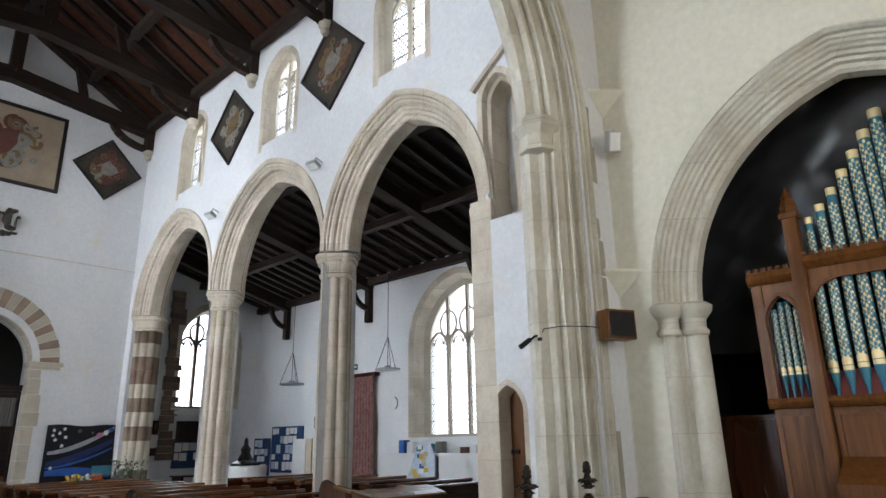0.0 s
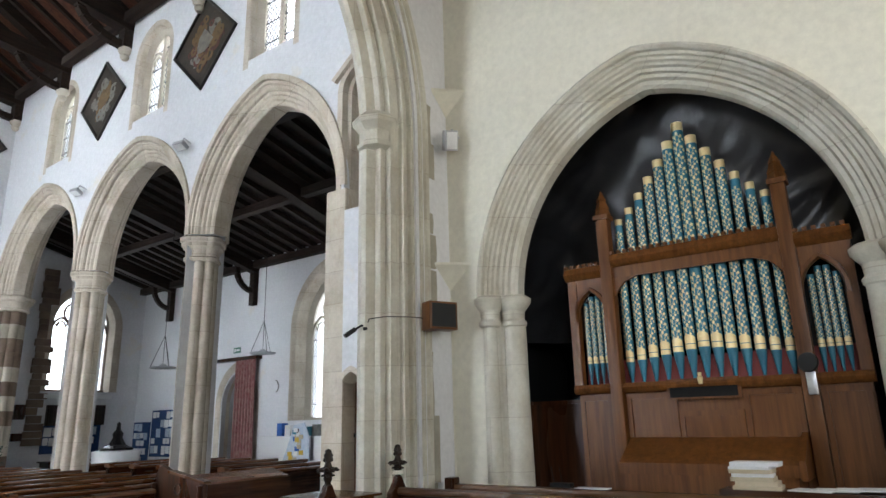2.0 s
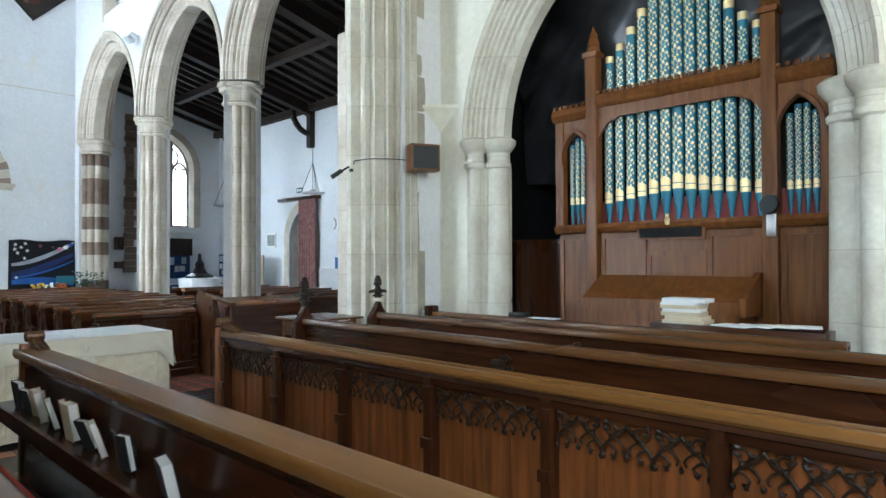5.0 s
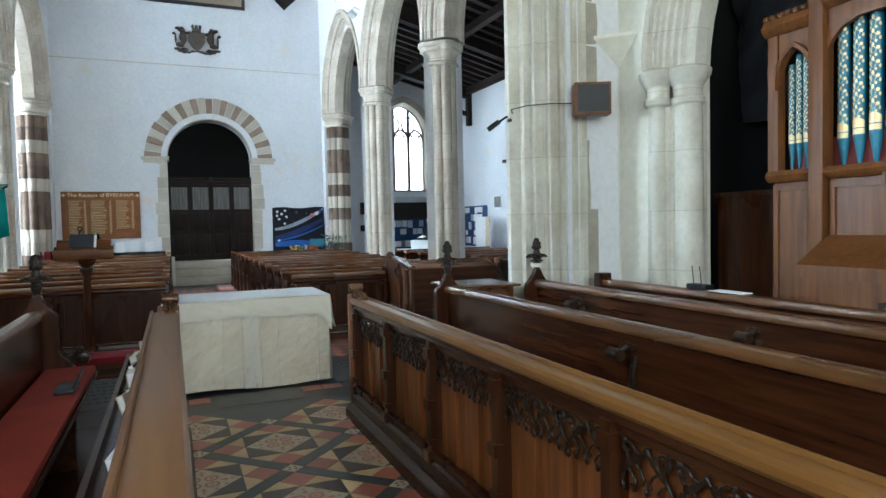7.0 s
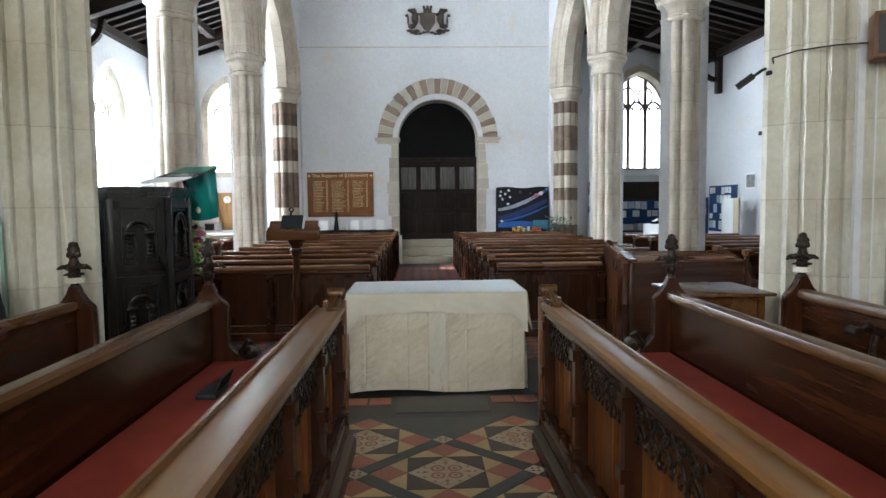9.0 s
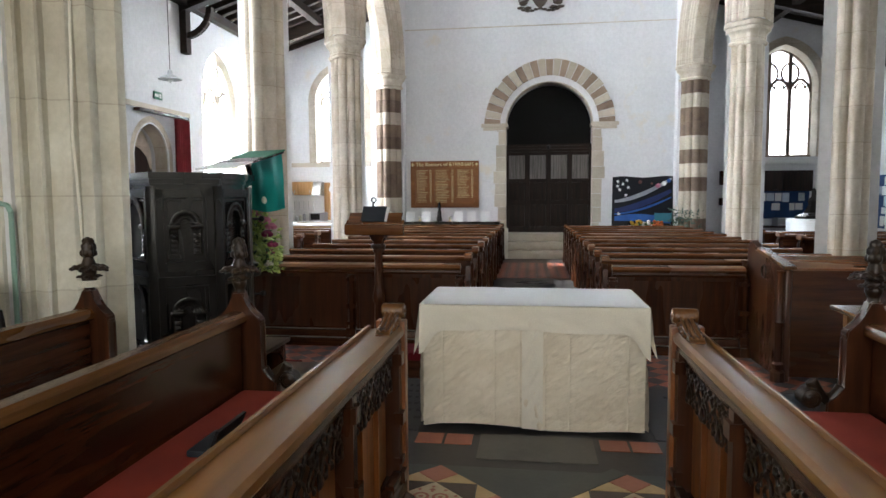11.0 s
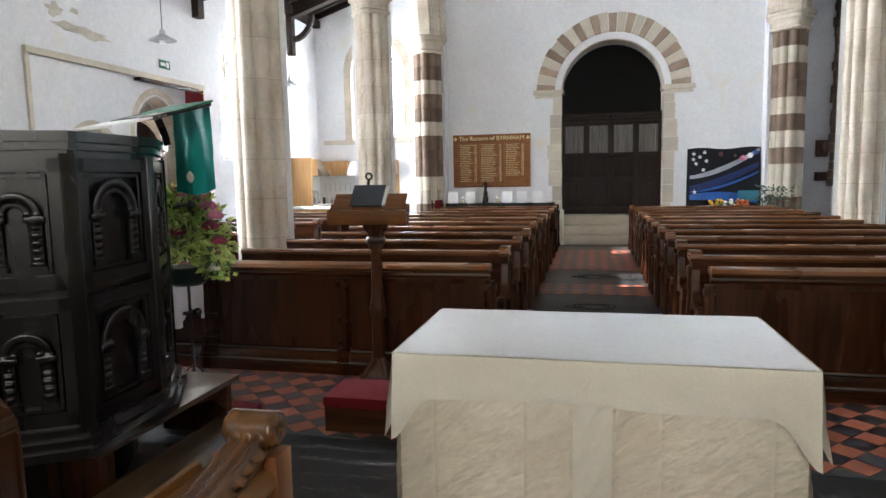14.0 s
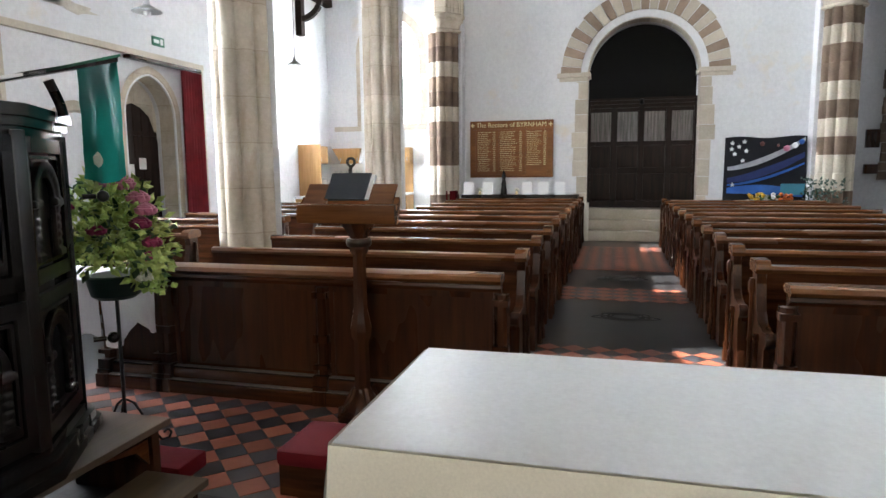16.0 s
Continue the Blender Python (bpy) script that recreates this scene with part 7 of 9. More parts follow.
WEST = pose(0, 0, 0, 0, 0, 90)
painted("royal_painting", "large dark framed heraldic painting on canvas", Matrix.Translation((XW + 0.003, 3.05, 8.98)) @ WEST, 1.38, 1.06, M_CANVAS2, (M_RUST, M_OCHRE, M_GREYP), 4, 0.09)
painted("hatchment", "diamond shaped dark hatchment in a black frame", Matrix.Translation((XW + 0.003, 5.56, 8.95)) @ WEST @ pose(0, 0, 0, 0, 45, 0), 0.64, 0.64, M_CANVAS, (M_GREYP, M_OCHRE, M_RUST), 7)
painted("hatchment", "diamond shaped dark hatchment in a black frame", Matrix.Translation((XW + 0.003, 0.5, 8.95)) @ WEST @ pose(0, 0, 0, 0, 45, 0), 0.64, 0.64, M_CANVAS, (M_GREYP, M_OCHRE, M_RUST), 8)
painted("hatchment", "diamond shaped hatchment with pale worn heraldry", Matrix.Translation((-9.13, YN - 0.003, 8.76)) @ pose(0, 0, 0, 0, 45, 0), 0.72, 0.72, M_CANVAS, (M_GREYP, M_RUST, M_OCHRE), 11)
painted("hatchment", "diamond shaped hatchment in muted ochre and grey", Matrix.Translation((-13.0, YN - 0.003, 8.82)) @ pose(0, 0, 0, 0, 45, 0), 0.70, 0.70, M_CANVAS, (M_OCHRE, M_GREYP, M_GREYP), 13)

# carved coat of arms over the tower arch
t = thing("coat_of_arms", "brown carved coat of arms with two supporters", "wall carving", (XW, 3.05, 7.0))
AY, AZ = 3.08, 6.98
bm = bmesh.new()
prism(bm, [(AY - 0.22, AZ + 0.18), (AY + 0.22, AZ + 0.18), (AY + 0.22, AZ - 0.10), (AY + 0.10, AZ - 0.28), (AY, AZ - 0.34), (AY - 0.10, AZ - 0.28), (AY - 0.22, AZ - 0.10)], "x", XW, XW + 0.07)
part("shield", bm, M_BRONZE, t)
bm = bmesh.new()
block(bm, XW, AY - 0.12, AZ + 0.20, XW + 0.06, AY + 0.12, AZ + 0.30)
for d in (-0.1, 0, 0.1):
    blob(bm, (XW + 0.04, AY + d, AZ + 0.34), 0.04, 0.045, 0.06, 1)
part("crown", bm, M_BRONZE, t)
for s in (-1, 1):
    bm = bmesh.new()
    for u, z, ru, rz in ((0.36, 0.02, 0.10, 0.20), (0.40, 0.22, 0.09, 0.09), (0.50, 0.25, 0.07, 0.05), (0.28, 0.14, 0.09, 0.04), (0.45, -0.20, 0.12, 0.07), (0.52, -0.32, 0.10, 0.04), (0.56, -0.05, 0.03, 0.13), (0.60, 0.10, 0.05, 0.04), (0.33, -0.33, 0.10, 0.05)):
        blob(bm, (XW + 0.05, AY + s * u, AZ + z), 0.05, ru, rz, 2, 0.5)
    part("supporter", bm, M_BRONZE, t)
bm = bmesh.new()
for i in range(9):
    blob(bm, (XW + 0.04, AY - 0.44 + 0.11 * i, AZ - 0.38 - 0.03 * math.sin(i * 1.2)), 0.03, 0.075, 0.035, 1, 0.3)
part("ribbon", bm, M_BRONZE, t)

# board of names
t = thing("rectors_board", "oak board with gilt lettered columns of names", "notice board", (XW + 0.02, 0.49, 1.99))
M_BOARDOAK = timber("board oak", (0.17, 0.062, 0.016), (0.30, 0.118, 0.032), "y", 0.4)
BY0, BY1, BZ0, BZ1 = -0.47, 1.44, 1.34, 2.63
part("board", boxes((XW + 0.001, BY0 + 0.03, BZ0 + 0.03, XW + 0.035, BY1 - 0.03, BZ1 - 0.03)), M_BOARDOAK, t)
for a in ((BY0, BZ0, BY1, BZ0 + 0.07), (BY0, BZ1 - 0.20, BY1, BZ1), (BY0, BZ0 + 0.07, BY0 + 0.13, BZ1 - 0.2), (BY1 - 0.13, BZ0 + 0.07, BY1, BZ1 - 0.2), (0.14, BZ0 + 0.07, 0.20, BZ1 - 0.2), (0.75, BZ0 + 0.07, 0.81, BZ1 - 0.2)):
    part("frame_rail", boxes((XW + 0.001, a[0], a[1], XW + 0.055, a[2], a[3]), bevel=0.004), M_BOARDOAK, t)
rg = random.Random(2)
for c0, c1, n in ((-0.30, 0.12, 21), (0.23, 0.73, 21), (0.84, 1.28, 18)):
    bm = bmesh.new()
    for i in range(n):
        z = 2.37 - 0.044 * i
        e = c0 + (c1 - c0) * rg.uniform(0.55, 0.78)
        yy = c0
        while yy < e:
            wd = rg.uniform(0.012, 0.035)
            block(bm, XW + 0.035, yy, z, XW + 0.0365, min(yy + wd, e), z + 0.012)
            yy += wd + 0.010
        block(bm, XW + 0.035, c1 - 0.06, z, XW + 0.0365, c1, z + 0.012)
    tagged(part("gilt_lettering", bm, M_GOLD, t, "gilt lines of lettering", smooth=0), kind="stuff")


def words(body, size, M, material, parent, name="lettering", label=""):
    cu = bpy.data.curves.new(name, "FONT")
    cu.body, cu.size, cu.extrude, cu.align_x, cu.align_y = body, size, 0.003, "CENTER", "CENTER"
    tmp = bpy.data.objects.new(name, cu)
    me = bpy.data.meshes.new_from_object(tmp)
    bpy.data.objects.remove(tmp)
    me.materials.append(material)
    o = new(name, me)
    if parent is not None:
        o.parent = parent
        o.matrix_parent_inverse = parent.matrix_basis.inverted()
    o.matrix_basis = M
    return tagged(o, label)


words("The Rectors of BYRNHAM", 0.145, Matrix.Translation((XW + 0.058, 0.485, BZ1 - 0.10)) @ pose(0, 0, 0, 90, 0, 90), M_GOLD, t, "lettering", "gilt heading")
for y in (BY0 + 0.06, BY1 - 0.06):
    part("gilt_cross", boxes((XW + 0.055, y - 0.012, BZ1 - 0.145, XW + 0.059, y + 0.012, BZ1 - 0.055), (XW + 0.055, y - 0.045, BZ1 - 0.112, XW + 0.0585, y + 0.045, BZ1 - 0.088)), M_GOLD, t)

# banner with stars and planets
M_NIGHT = surface("black cloth", (0.008, 0.009, 0.014), rough=0.9, big=4, fine=80)
M_NAVY = surface("navy cloth", (0.02, 0.035, 0.14), (0.015, 0.025, 0.10), rough=0.85, big=4, fine=80)
M_AZURE = surface("azure cloth", (0.03, 0.12, 0.42), (0.02, 0.09, 0.32), rough=0.85, big=4, fine=80)
M_TEAL = surface("teal cloth", (0.05, 0.22, 0.30), rough=0.85, big=4, fine=80)
M_SILVERC = surface("silver cloth", (0.42, 0.43, 0.46), (0.25, 0.26, 0.30), rough=0.5, big=6, fine=80)
M_ORANGE = surface("orange felt", (0.55, 0.13, 0.03), rough=0.9)
M_YELLOW = surface("yellow felt", (0.65, 0.42, 0.05), rough=0.9)
t = thing("star_banner", "dark blue cloth banner with stars, planets and swirls", "banner", (XW + 0.15, 5.80, 0.78))
part("cloth", sheet([i / 24 for i in range(25)], [i / 16 for i in range(17)], lambda u, v: (XW + 0.10 + 0.02 * math.sin(u * 15) * (1 - v) + 0.05 * (1 - v), 5.02 + 1.55 * u + 0.04 * (u - 0.5) * (1 - v), 0.62 + 1.52 * v + 0.02 * math.sin(u * 9))), M_NIGHT, t)


def swirl(z0, z1, wid, mt, d):
    bm = bmesh.new()
    n = 16
    lo = [bm.verts.new((XW + 0.19 + d, 5.07 + 1.45 * i / n, z0 + (z1 - z0) * (i / n) ** 1.8)) for i in range(n + 1)]
    hi = [bm.verts.new((XW + 0.19 + d, 5.07 + 1.45 * i / n, z0 + (z1 - z0) * (i / n) ** 1.8 + wid * (0.6 + 0.4 * math.sin(i / n * 3.1)))) for i in range(n + 1)]
    for i in range(n):
        bm.faces.new((lo[i], lo[i + 1], hi[i + 1], hi[i]))
    part("swirl", bm, mt, t, smooth=0)


swirl(1.46, 2.05, 0.12, M_SILVERC, 0.0)
swirl(1.20, 1.72, 0.17, M_NAVY, 0.002)
swirl(1.14, 1.58, 0.06, M_AZURE, 0.004)
swirl(0.98, 0.90, 0.20, M_AZURE, 0.0)
part("patch", boxes((XW + 0.188, 6.10, 0.95, XW + 0.192, 6.55, 1.18)), M_TEAL, t)
for y, z in ((5.15, 2.02), (5.38, 2.05), (5.14, 1.90), (5.28, 1.95), (5.20, 1.80), (5.42, 1.86), (5.36, 1.66), (5.18, 1.16)):
    bm = bmesh.new()
    prism(bm, [(y + (0.05 if i % 2 == 0 else 0.022) * math.sin(i * math.pi / 5), z + (0.05 if i % 2 == 0 else 0.022) * math.cos(i * math.pi / 5)) for i in range(10)], "x", XW + 0.175, XW + 0.20)
    part("star", bm, M_WHITE, t, "white cloth star")
for y, z, r, mt in ((5.72, 2.00, 0.05, M_RUST), (6.02, 1.96, 0.03, M_RUST), (6.18, 1.90, 0.065, M_PINK), (6.33, 1.96, 0.06, M_WHITE), (6.45, 2.03, 0.055, M_AZURE)):
    part("planet", blob(bmesh.new(), (XW + 0.19, y, z), 0.02, r, r), mt, t)
t = thing("flower_box", "low box of orange, yellow and white flowers", "flowers", (XW + 0.5, 5.8, 0))
part("table", boxes((XW + 0.32, 5.3, 0.0, XW + 0.75, 6.35, 0.72)), M_GREYP, t)
part("box", boxes((XW + 0.35, 5.42, 0.72, XW + 0.72, 5.80, 0.86), (XW + 0.38, 5.95, 0.72, XW + 0.70, 6.2, 0.84)), M_WHITE, t)
rg = random.Random(31)
for mt, n in ((M_ORANGE, 12), (M_YELLOW, 12), (M_WHITE, 12), (M_LEAFD, 10)):
    bm = bmesh.new()
    for i in range(n):
        yc = rg.uniform(5.95, 6.25) if mt is M_ORANGE else rg.uniform(5.4, 5.7) if mt is M_YELLOW else rg.uniform(5.6, 6.0)
        blob(bm, (XW + rg.uniform(0.42, 0.66), yc, rg.uniform(0.86, 0.98)), 0.04, 0.045, 0.04, 1, 0.5)
    tagged(part("blooms", bm, mt, t), kind="stuff")
t = thing("potted_shrub", "leggy grey green shrub in a pot", "plant", (XW + 0.75, 6.75, 0))
part("pot", turned(bmesh.new(), XW + 0.75, 6.75, [(0, 0.13), (0.28, 0.18), (0.30, 0.16)], 16), M_TRED, t)
bm = bmesh.new()
for i in range(10):
    a = rg.uniform(0, 6.28)
    path_rod(bm, [(XW + 0.75 + 0.33 * k / 3 * math.cos(a), 6.75 + 0.36 * k / 3 * math.sin(a), 0.28 + rg.uniform(0.25, 0.33) * k) for k in range(4)], 0.007, 5)
part("stems", bm, M_LEAFD, t)
bm = bmesh.new()
for i in range(420):
    a, r, z = rg.uniform(0, 6.28), rg.uniform(0.02, 0.36), rg.uniform(0.5, 1.28)
    leaf(bm, Vector((XW + 0.75 + r * math.cos(a), 6.75 + r * math.sin(a) * 1.1, z)), Vector((rg.uniform(-1, 1), rg.uniform(-1, 1), rg.uniform(-0.3, 1))), 0.085, 0.024, rg)
tagged(part("leaves", bm, M_LEAFG, t, smooth=0), kind="stuff")

# tower doors
t = thing("tower_doors", "dark oak panelled doors with curtained glass lights", "door", (XW - 0.55, TA, 0.63))
DX = XW - 0.55
M_DOOR = timber("door oak", (0.007, 0.0035, 0.0025), (0.030, 0.0125, 0.0075), "z", 0.5)
M_CURT = surface("grey net curtain", (0.26, 0.245, 0.23), (0.11, 0.105, 0.10), rough=0.9, big=3, fine=60, stretch=(1, 14, 0.5))
part("back", boxes((DX - 0.04, TA - TW, 0.63, DX - 0.02, TA + TW, 3.02)), M_DOOR, t)
part("cornice", boxes((DX - 0.05, TA - TW, 2.96, DX + 0.06, TA + TW, 3.04), (DX - 0.05, TA - TW, 3.04, DX + 0.09, TA + TW, 3.09)), M_DOOR, t)
w = 2 * TW / 4
for i in range(5):
    y = TA - TW + w * i
    part("stile", boxes((DX - 0.02, y - 0.05, 0.63, DX + 0.025, y + 0.05, 2.96)), M_DOOR, t)
for z0, z1 in ((0.63, 0.78), (1.42, 1.52), (2.04, 2.12), (2.88, 2.96)):
    part("rail", boxes((DX - 0.02, TA - TW, z0, DX + 0.022, TA + TW, z1)), M_DOOR, t)
for i in range(4):
    y0, y1 = TA - TW + w * i + 0.07, TA - TW + w * (i + 1) - 0.07
    part("net_curtain", sheet([k / 24 for k in range(25)], [0, 0.5, 1], lambda u, v: (DX - 0.008 + 0.007 * math.sin(u * 38), y0 + (y1 - y0) * u, 2.13 + 0.66 * v)), M_CURT, t, "grey curtain behind glass")
    part("panel", boxes((DX - 0.018, y0, 1.54, DX + 0.004, y1, 2.02), bevel=0.008), M_DOOR, t)
    part("panel", boxes((DX - 0.018, y0, 0.80, DX + 0.004, y1, 1.40), bevel=0.008), M_DOOR, t)
part("lamp", blob(bmesh.new(), (DX + 0.12, TA, 3.0), 0.05, 0.05, 0.07), M_IRONWORK, t)
# added near-black sheet: stands in for the tower's shade above the doors
t = thing("timber_frame", "near-black sheet standing in for shade over the tower doors", "screen", (DX - 0.5, TA, 3.1))
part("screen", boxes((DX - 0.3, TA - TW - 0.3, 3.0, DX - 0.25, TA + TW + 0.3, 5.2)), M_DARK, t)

# cards, flowers and a newel along the last south pew
t = thing("table", "dark oak table behind the last pew", "table", (-17.2, 0.6, 0))
part("tabletop", boxes((-17.45, -0.5, 0.92, -17.0, 2.05, 0.98)), M_BLACK, t)
part("front", boxes((-17.06, -0.5, 0.0, -17.02, 2.05, 0.92)), M_BLACK, t)
for i, (y, tilt) in enumerate(((-0.35, 6), (0.08, -4), (0.95, -8), (1.30, 5), (1.66, -5))):
    o = tagged(part("card", boxes((-0.004, -0.115, 0, 0.004, 0.115, 0.27)), M_PAPER), "white card propped up on the table", "card", "cards on the table")
    o.matrix_basis = pose(-17.12, y, 0.98, 0, -8, tilt)
t = thing("newel_post", "dark turned wooden post standing on the table", "post", (-17.25, 0.42, 0.98))
part("post", turned(bmesh.new(), -17.25, 0.42, [(0.98, 0.07), (1.06, 0.075), (1.16, 0.05), (1.2, 0.06), (1.3, 0.035), (1.38, 0.05), (1.46, 0.03), (1.5, 0.01)], 12), M_BLACK, t)
for y in (-0.1, 0.72):
    t = thing("posy", "tiny posy of white flowers in a vase", "flowers", (-17.15, y, 0.98))
    part("vase", turned(bmesh.new(), -17.15, y, [(0.98, 0.025), (1.02, 0.035), (1.05, 0.02)], 10), M_GOLD, t)
    part("blooms", blob(blob(bmesh.new(), (-17.15, y, 1.09), 0.05, 0.05, 0.04, 1, 0.5), (-17.15, y + 0.04, 1.07), 0.03, 0.03, 0.03, 1), M_CREAMPETAL, t)
o = tagged(part("white_cloth", boxes((-16.9, 2.16, 0.02, -16.86, 2.28, 0.82)), M_LINEN), "white cloth hanging at the pew end", "cloth")

# floodlights, loudspeaker, microphone, cable
def floodlight(at, way, label, roll=0):
    t = thing("floodlight", label, "floodlight", at, "floodlights")
    M = look(at, Vector(at) + Vector(way), roll)
    for nm, bm, mt, lab in (("housing", boxes((-0.12, -0.09, -0.05, 0.12, 0.09, 0.03), bevel=0.012), M_GREY, ""), ("glass", boxes((-0.10, -0.07, -0.056, 0.10, 0.07, -0.051)), M_WHITE, "pale glass front")):
        o = part(nm, bm, mt, None, lab)
        o.parent, o.matrix_parent_inverse, o.matrix_basis = t, t.matrix_basis.inverted(), M
    o = part("bracket", path_rod(bmesh.new(), [(at[0], at[1], at[2] + 0.05), (at[0], at[1] + 0.05, at[2] + 0.16), (at[0], at[1] + 0.2, at[2] + 0.10)], 0.012), M_GREY, t)
    return t


floodlight((-9.33, YN - 0.2, 6.62), (0.1, -0.5, -1), "grey floodlight on a wall bracket over the arcade")
floodlight((-13.3, YN - 0.2, 6.65), (0.1, -0.5, -1), "grey floodlight on a wall bracket over the arcade")
floodlight((-3.14, 6.16, 4.84), (1.0, -0.35, -0.45), "pale floodlight on the cream chancel wall", 78)
t = thing("loudspeaker", "brown wooden wall loudspeaker with black grille", "loudspeaker", (-3.2, 5.95, 2.72))
M = Matrix.Translation((-3.17, 5.93, 2.72)) @ pose(0, 0, 0, 0, 0, 66)
for nm, bm, mt, lab in (("cabinet", boxes((-0.17, -0.08, -0.15, 0.17, 0.10, 0.15), bevel=0.008), M_ORGAN, ""), ("grille", boxes((-0.145, -0.09, -0.125, 0.145, -0.081, 0.125)), M_IRONWORK, "black cloth grille")):
    o = part(nm, bm, mt, None, lab)
    o.parent, o.matrix_parent_inverse, o.matrix_basis = t, t.matrix_basis.inverted(), M
part("arm", rod(bmesh.new(), (-3.22, 6.0, 2.72), (-3.36, 6.12, 2.72), 0.02), M_IRONWORK, t)
copy_thing(t, pose(-3.2, -0.30, 2.45, 0, 0, 90))
t = thing("wall_microphone", "black microphone on an arm from the pier", "microphone", (-3.8, 5.3, 2.6))
part("arm", path_rod(bmesh.new(), [(-3.72, 5.42, 2.62), (-3.76, 5.33, 2.62), (-3.80, 5.25, 2.56)], 0.012), M_IRONWORK, t)
part("capsule", rod(bmesh.new(), (-3.79, 5.27, 2.58), (-3.84, 5.17, 2.50), 0.026, 10), M_IRONWORK, t)
part("knob", blob(bmesh.new(), (-3.73, 5.36, 2.585), 0.03, 0.03, 0.03, 1), M_IRONWORK, t)
t = thing("cable", "thin cable run round the pier", "cable", (-3.4, 5.6, 2.7))
part("run", path_rod(bmesh.new(), [(-3.74, 5.40, 2.63), (-3.66, 5.34, 2.68), (-3.52, 5.44, 2.70), (-3.36, 5.62, 2.70), (-3.31, 5.78, 2.70), (-3.31, 5.98, 2.70)], 0.006, 5), M_IRONWORK, t)
part("drop", path_rod(bmesh.new(), [(-3.345, 6.385, 3.0), (-3.345, 6.385, 0.3)], 0.008, 5), M_CREAM, t)
# white panel with a small framed text
structure("white_panel", boxes((1.20, YC - 0.02, 0.0, 3.6, YC - 0.001, 2.17)), M_WHITE, "white painted panel on the chancel wall")
t = thing("framed_text", "small black framed white notice on the wall", "picture", (1.39, YC - 0.03, 1.8))
part("frame", boxes((1.27, YC - 0.045, 1.66, 1.52, YC - 0.021, 1.97)), M_FRAME, t)
part("paper", boxes((1.283, YC - 0.048, 1.673, 1.507, YC - 0.0455, 1.957)), M_PAPER, t)
part("emblem", boxes((1.385, YC - 0.0495, 1.85, 1.41, YC - 0.0482, 1.90)), M_GREYP, t)

# ---- north aisle ----
M_CURTN = surface("patterned red curtain", (0.20, 0.055, 0.06), (0.30, 0.20, 0.17), rough=0.9, big=22, fine=60, stretch=(1, 1, 0.45))
M_CURTS = surface("crimson curtain", (0.26, 0.018, 0.028), (0.19, 0.012, 0.02), rough=0.85, big=5, fine=60)


def curtain(name, y, x0, x1, z0, z1, mt, label, s):
    t = thing(name, label, "curtain", (x0, y, z0))
    part("cloth", sheet([i / 50 for i in range(51)], [i / 6 for i in range(7)], lambda u, v: (x0 + (x1 - x0) * (u + 0.06 * (u - 0.5) * (1 - v)), y + s * (0.05 + 0.035 * math.sin(u * 44 + v)), z0 + (z1 - z0) * v)), mt, t, smooth=70)
    return t


curtain("door_curtain", YNA - 0.12, -14.72, -13.86, 0.55, 3.40, M_CURTN, "patterned dull red door curtain drawn aside", -1)
t = thing("curtain_rail", "brown wooden curtain rail over the door", "curtain rail", (-14.8, YNA - 0.1, 3.45))
part("rail", boxes((-15.9, YNA - 0.2, 3.40, -13.80, YNA - 0.02, 3.50)), M_OAK, t)
c, w, s0, zs, R = NDOOR
structure("north_door_frame", moulding("x", c, w, zs, R, [(0.30, YNA - 0.006), (0.06, YNA - 0.008), (0.02, YNA + 0.04), (-0.02, YNA + 0.25)], zbase=0.0), M_STONE, "stone frame of the aisle door")
t = thing("aisle_door", "dark boarded door in a pointed stone frame", "door", (c, YNA + 0.4, 0))
for k in range(6):
    x0, x1 = c - w + 2 * w * k / 6 + 0.004, c - w + 2 * w * (k + 1) / 6 - 0.004
    part("plank", prism(bmesh.new(), [(x0, 0), (x1, 0), (x1, head_of(c, w, zs - 0.4, R, x1)), (x0, head_of(c, w, zs - 0.4, R, x0))], "y", YNA + 0.40, YNA + 0.44), M_DOOR, t)
part("tympanum", wall_mesh("x", c - w, c + w, YNA + 0.38, YNA + 0.46, 0.0, 3.4, [(c, w - 0.001, 0.0, zs - 0.4, R - 0.001)]), M_NAVE, t)
for z in (0.6, 1.5):
    part("strap_hinge", boxes((c - w + 0.02, YNA + 0.385, z, c + w - 0.2, YNA + 0.399, z + 0.06)), M_IRONWORK, t)


def exit_sign(at, along, label):
    t = thing("exit_sign", label, "sign", at, "exit signs")
    x, y, z = at
    M_EX = M_GREENTOP
    part("plate", boxes((x - 0.16, y - 0.006, z - 0.08, x + 0.16, y + 0.006, z + 0.08)), M_EX, t)
    s = -1 if along > 0 else 1
    part("figure_bars", boxes((x - 0.12, y + s * 0.009 - 0.002, z - 0.05, x - 0.05, y + s * 0.009 + 0.002, z + 0.05), (x - 0.02, y + s * 0.009 - 0.002, z - 0.03, x + 0.12, y + s * 0.009 + 0.002, z + 0.03)), M_WHITE, t)


exit_sign((-14.95, YNA - 0.01, 3.73), 1, "small green and white exit sign on the wall")
exit_sign((-13.15, YSA + 0.01, 3.84), -1, "small green and white exit sign on the wall")


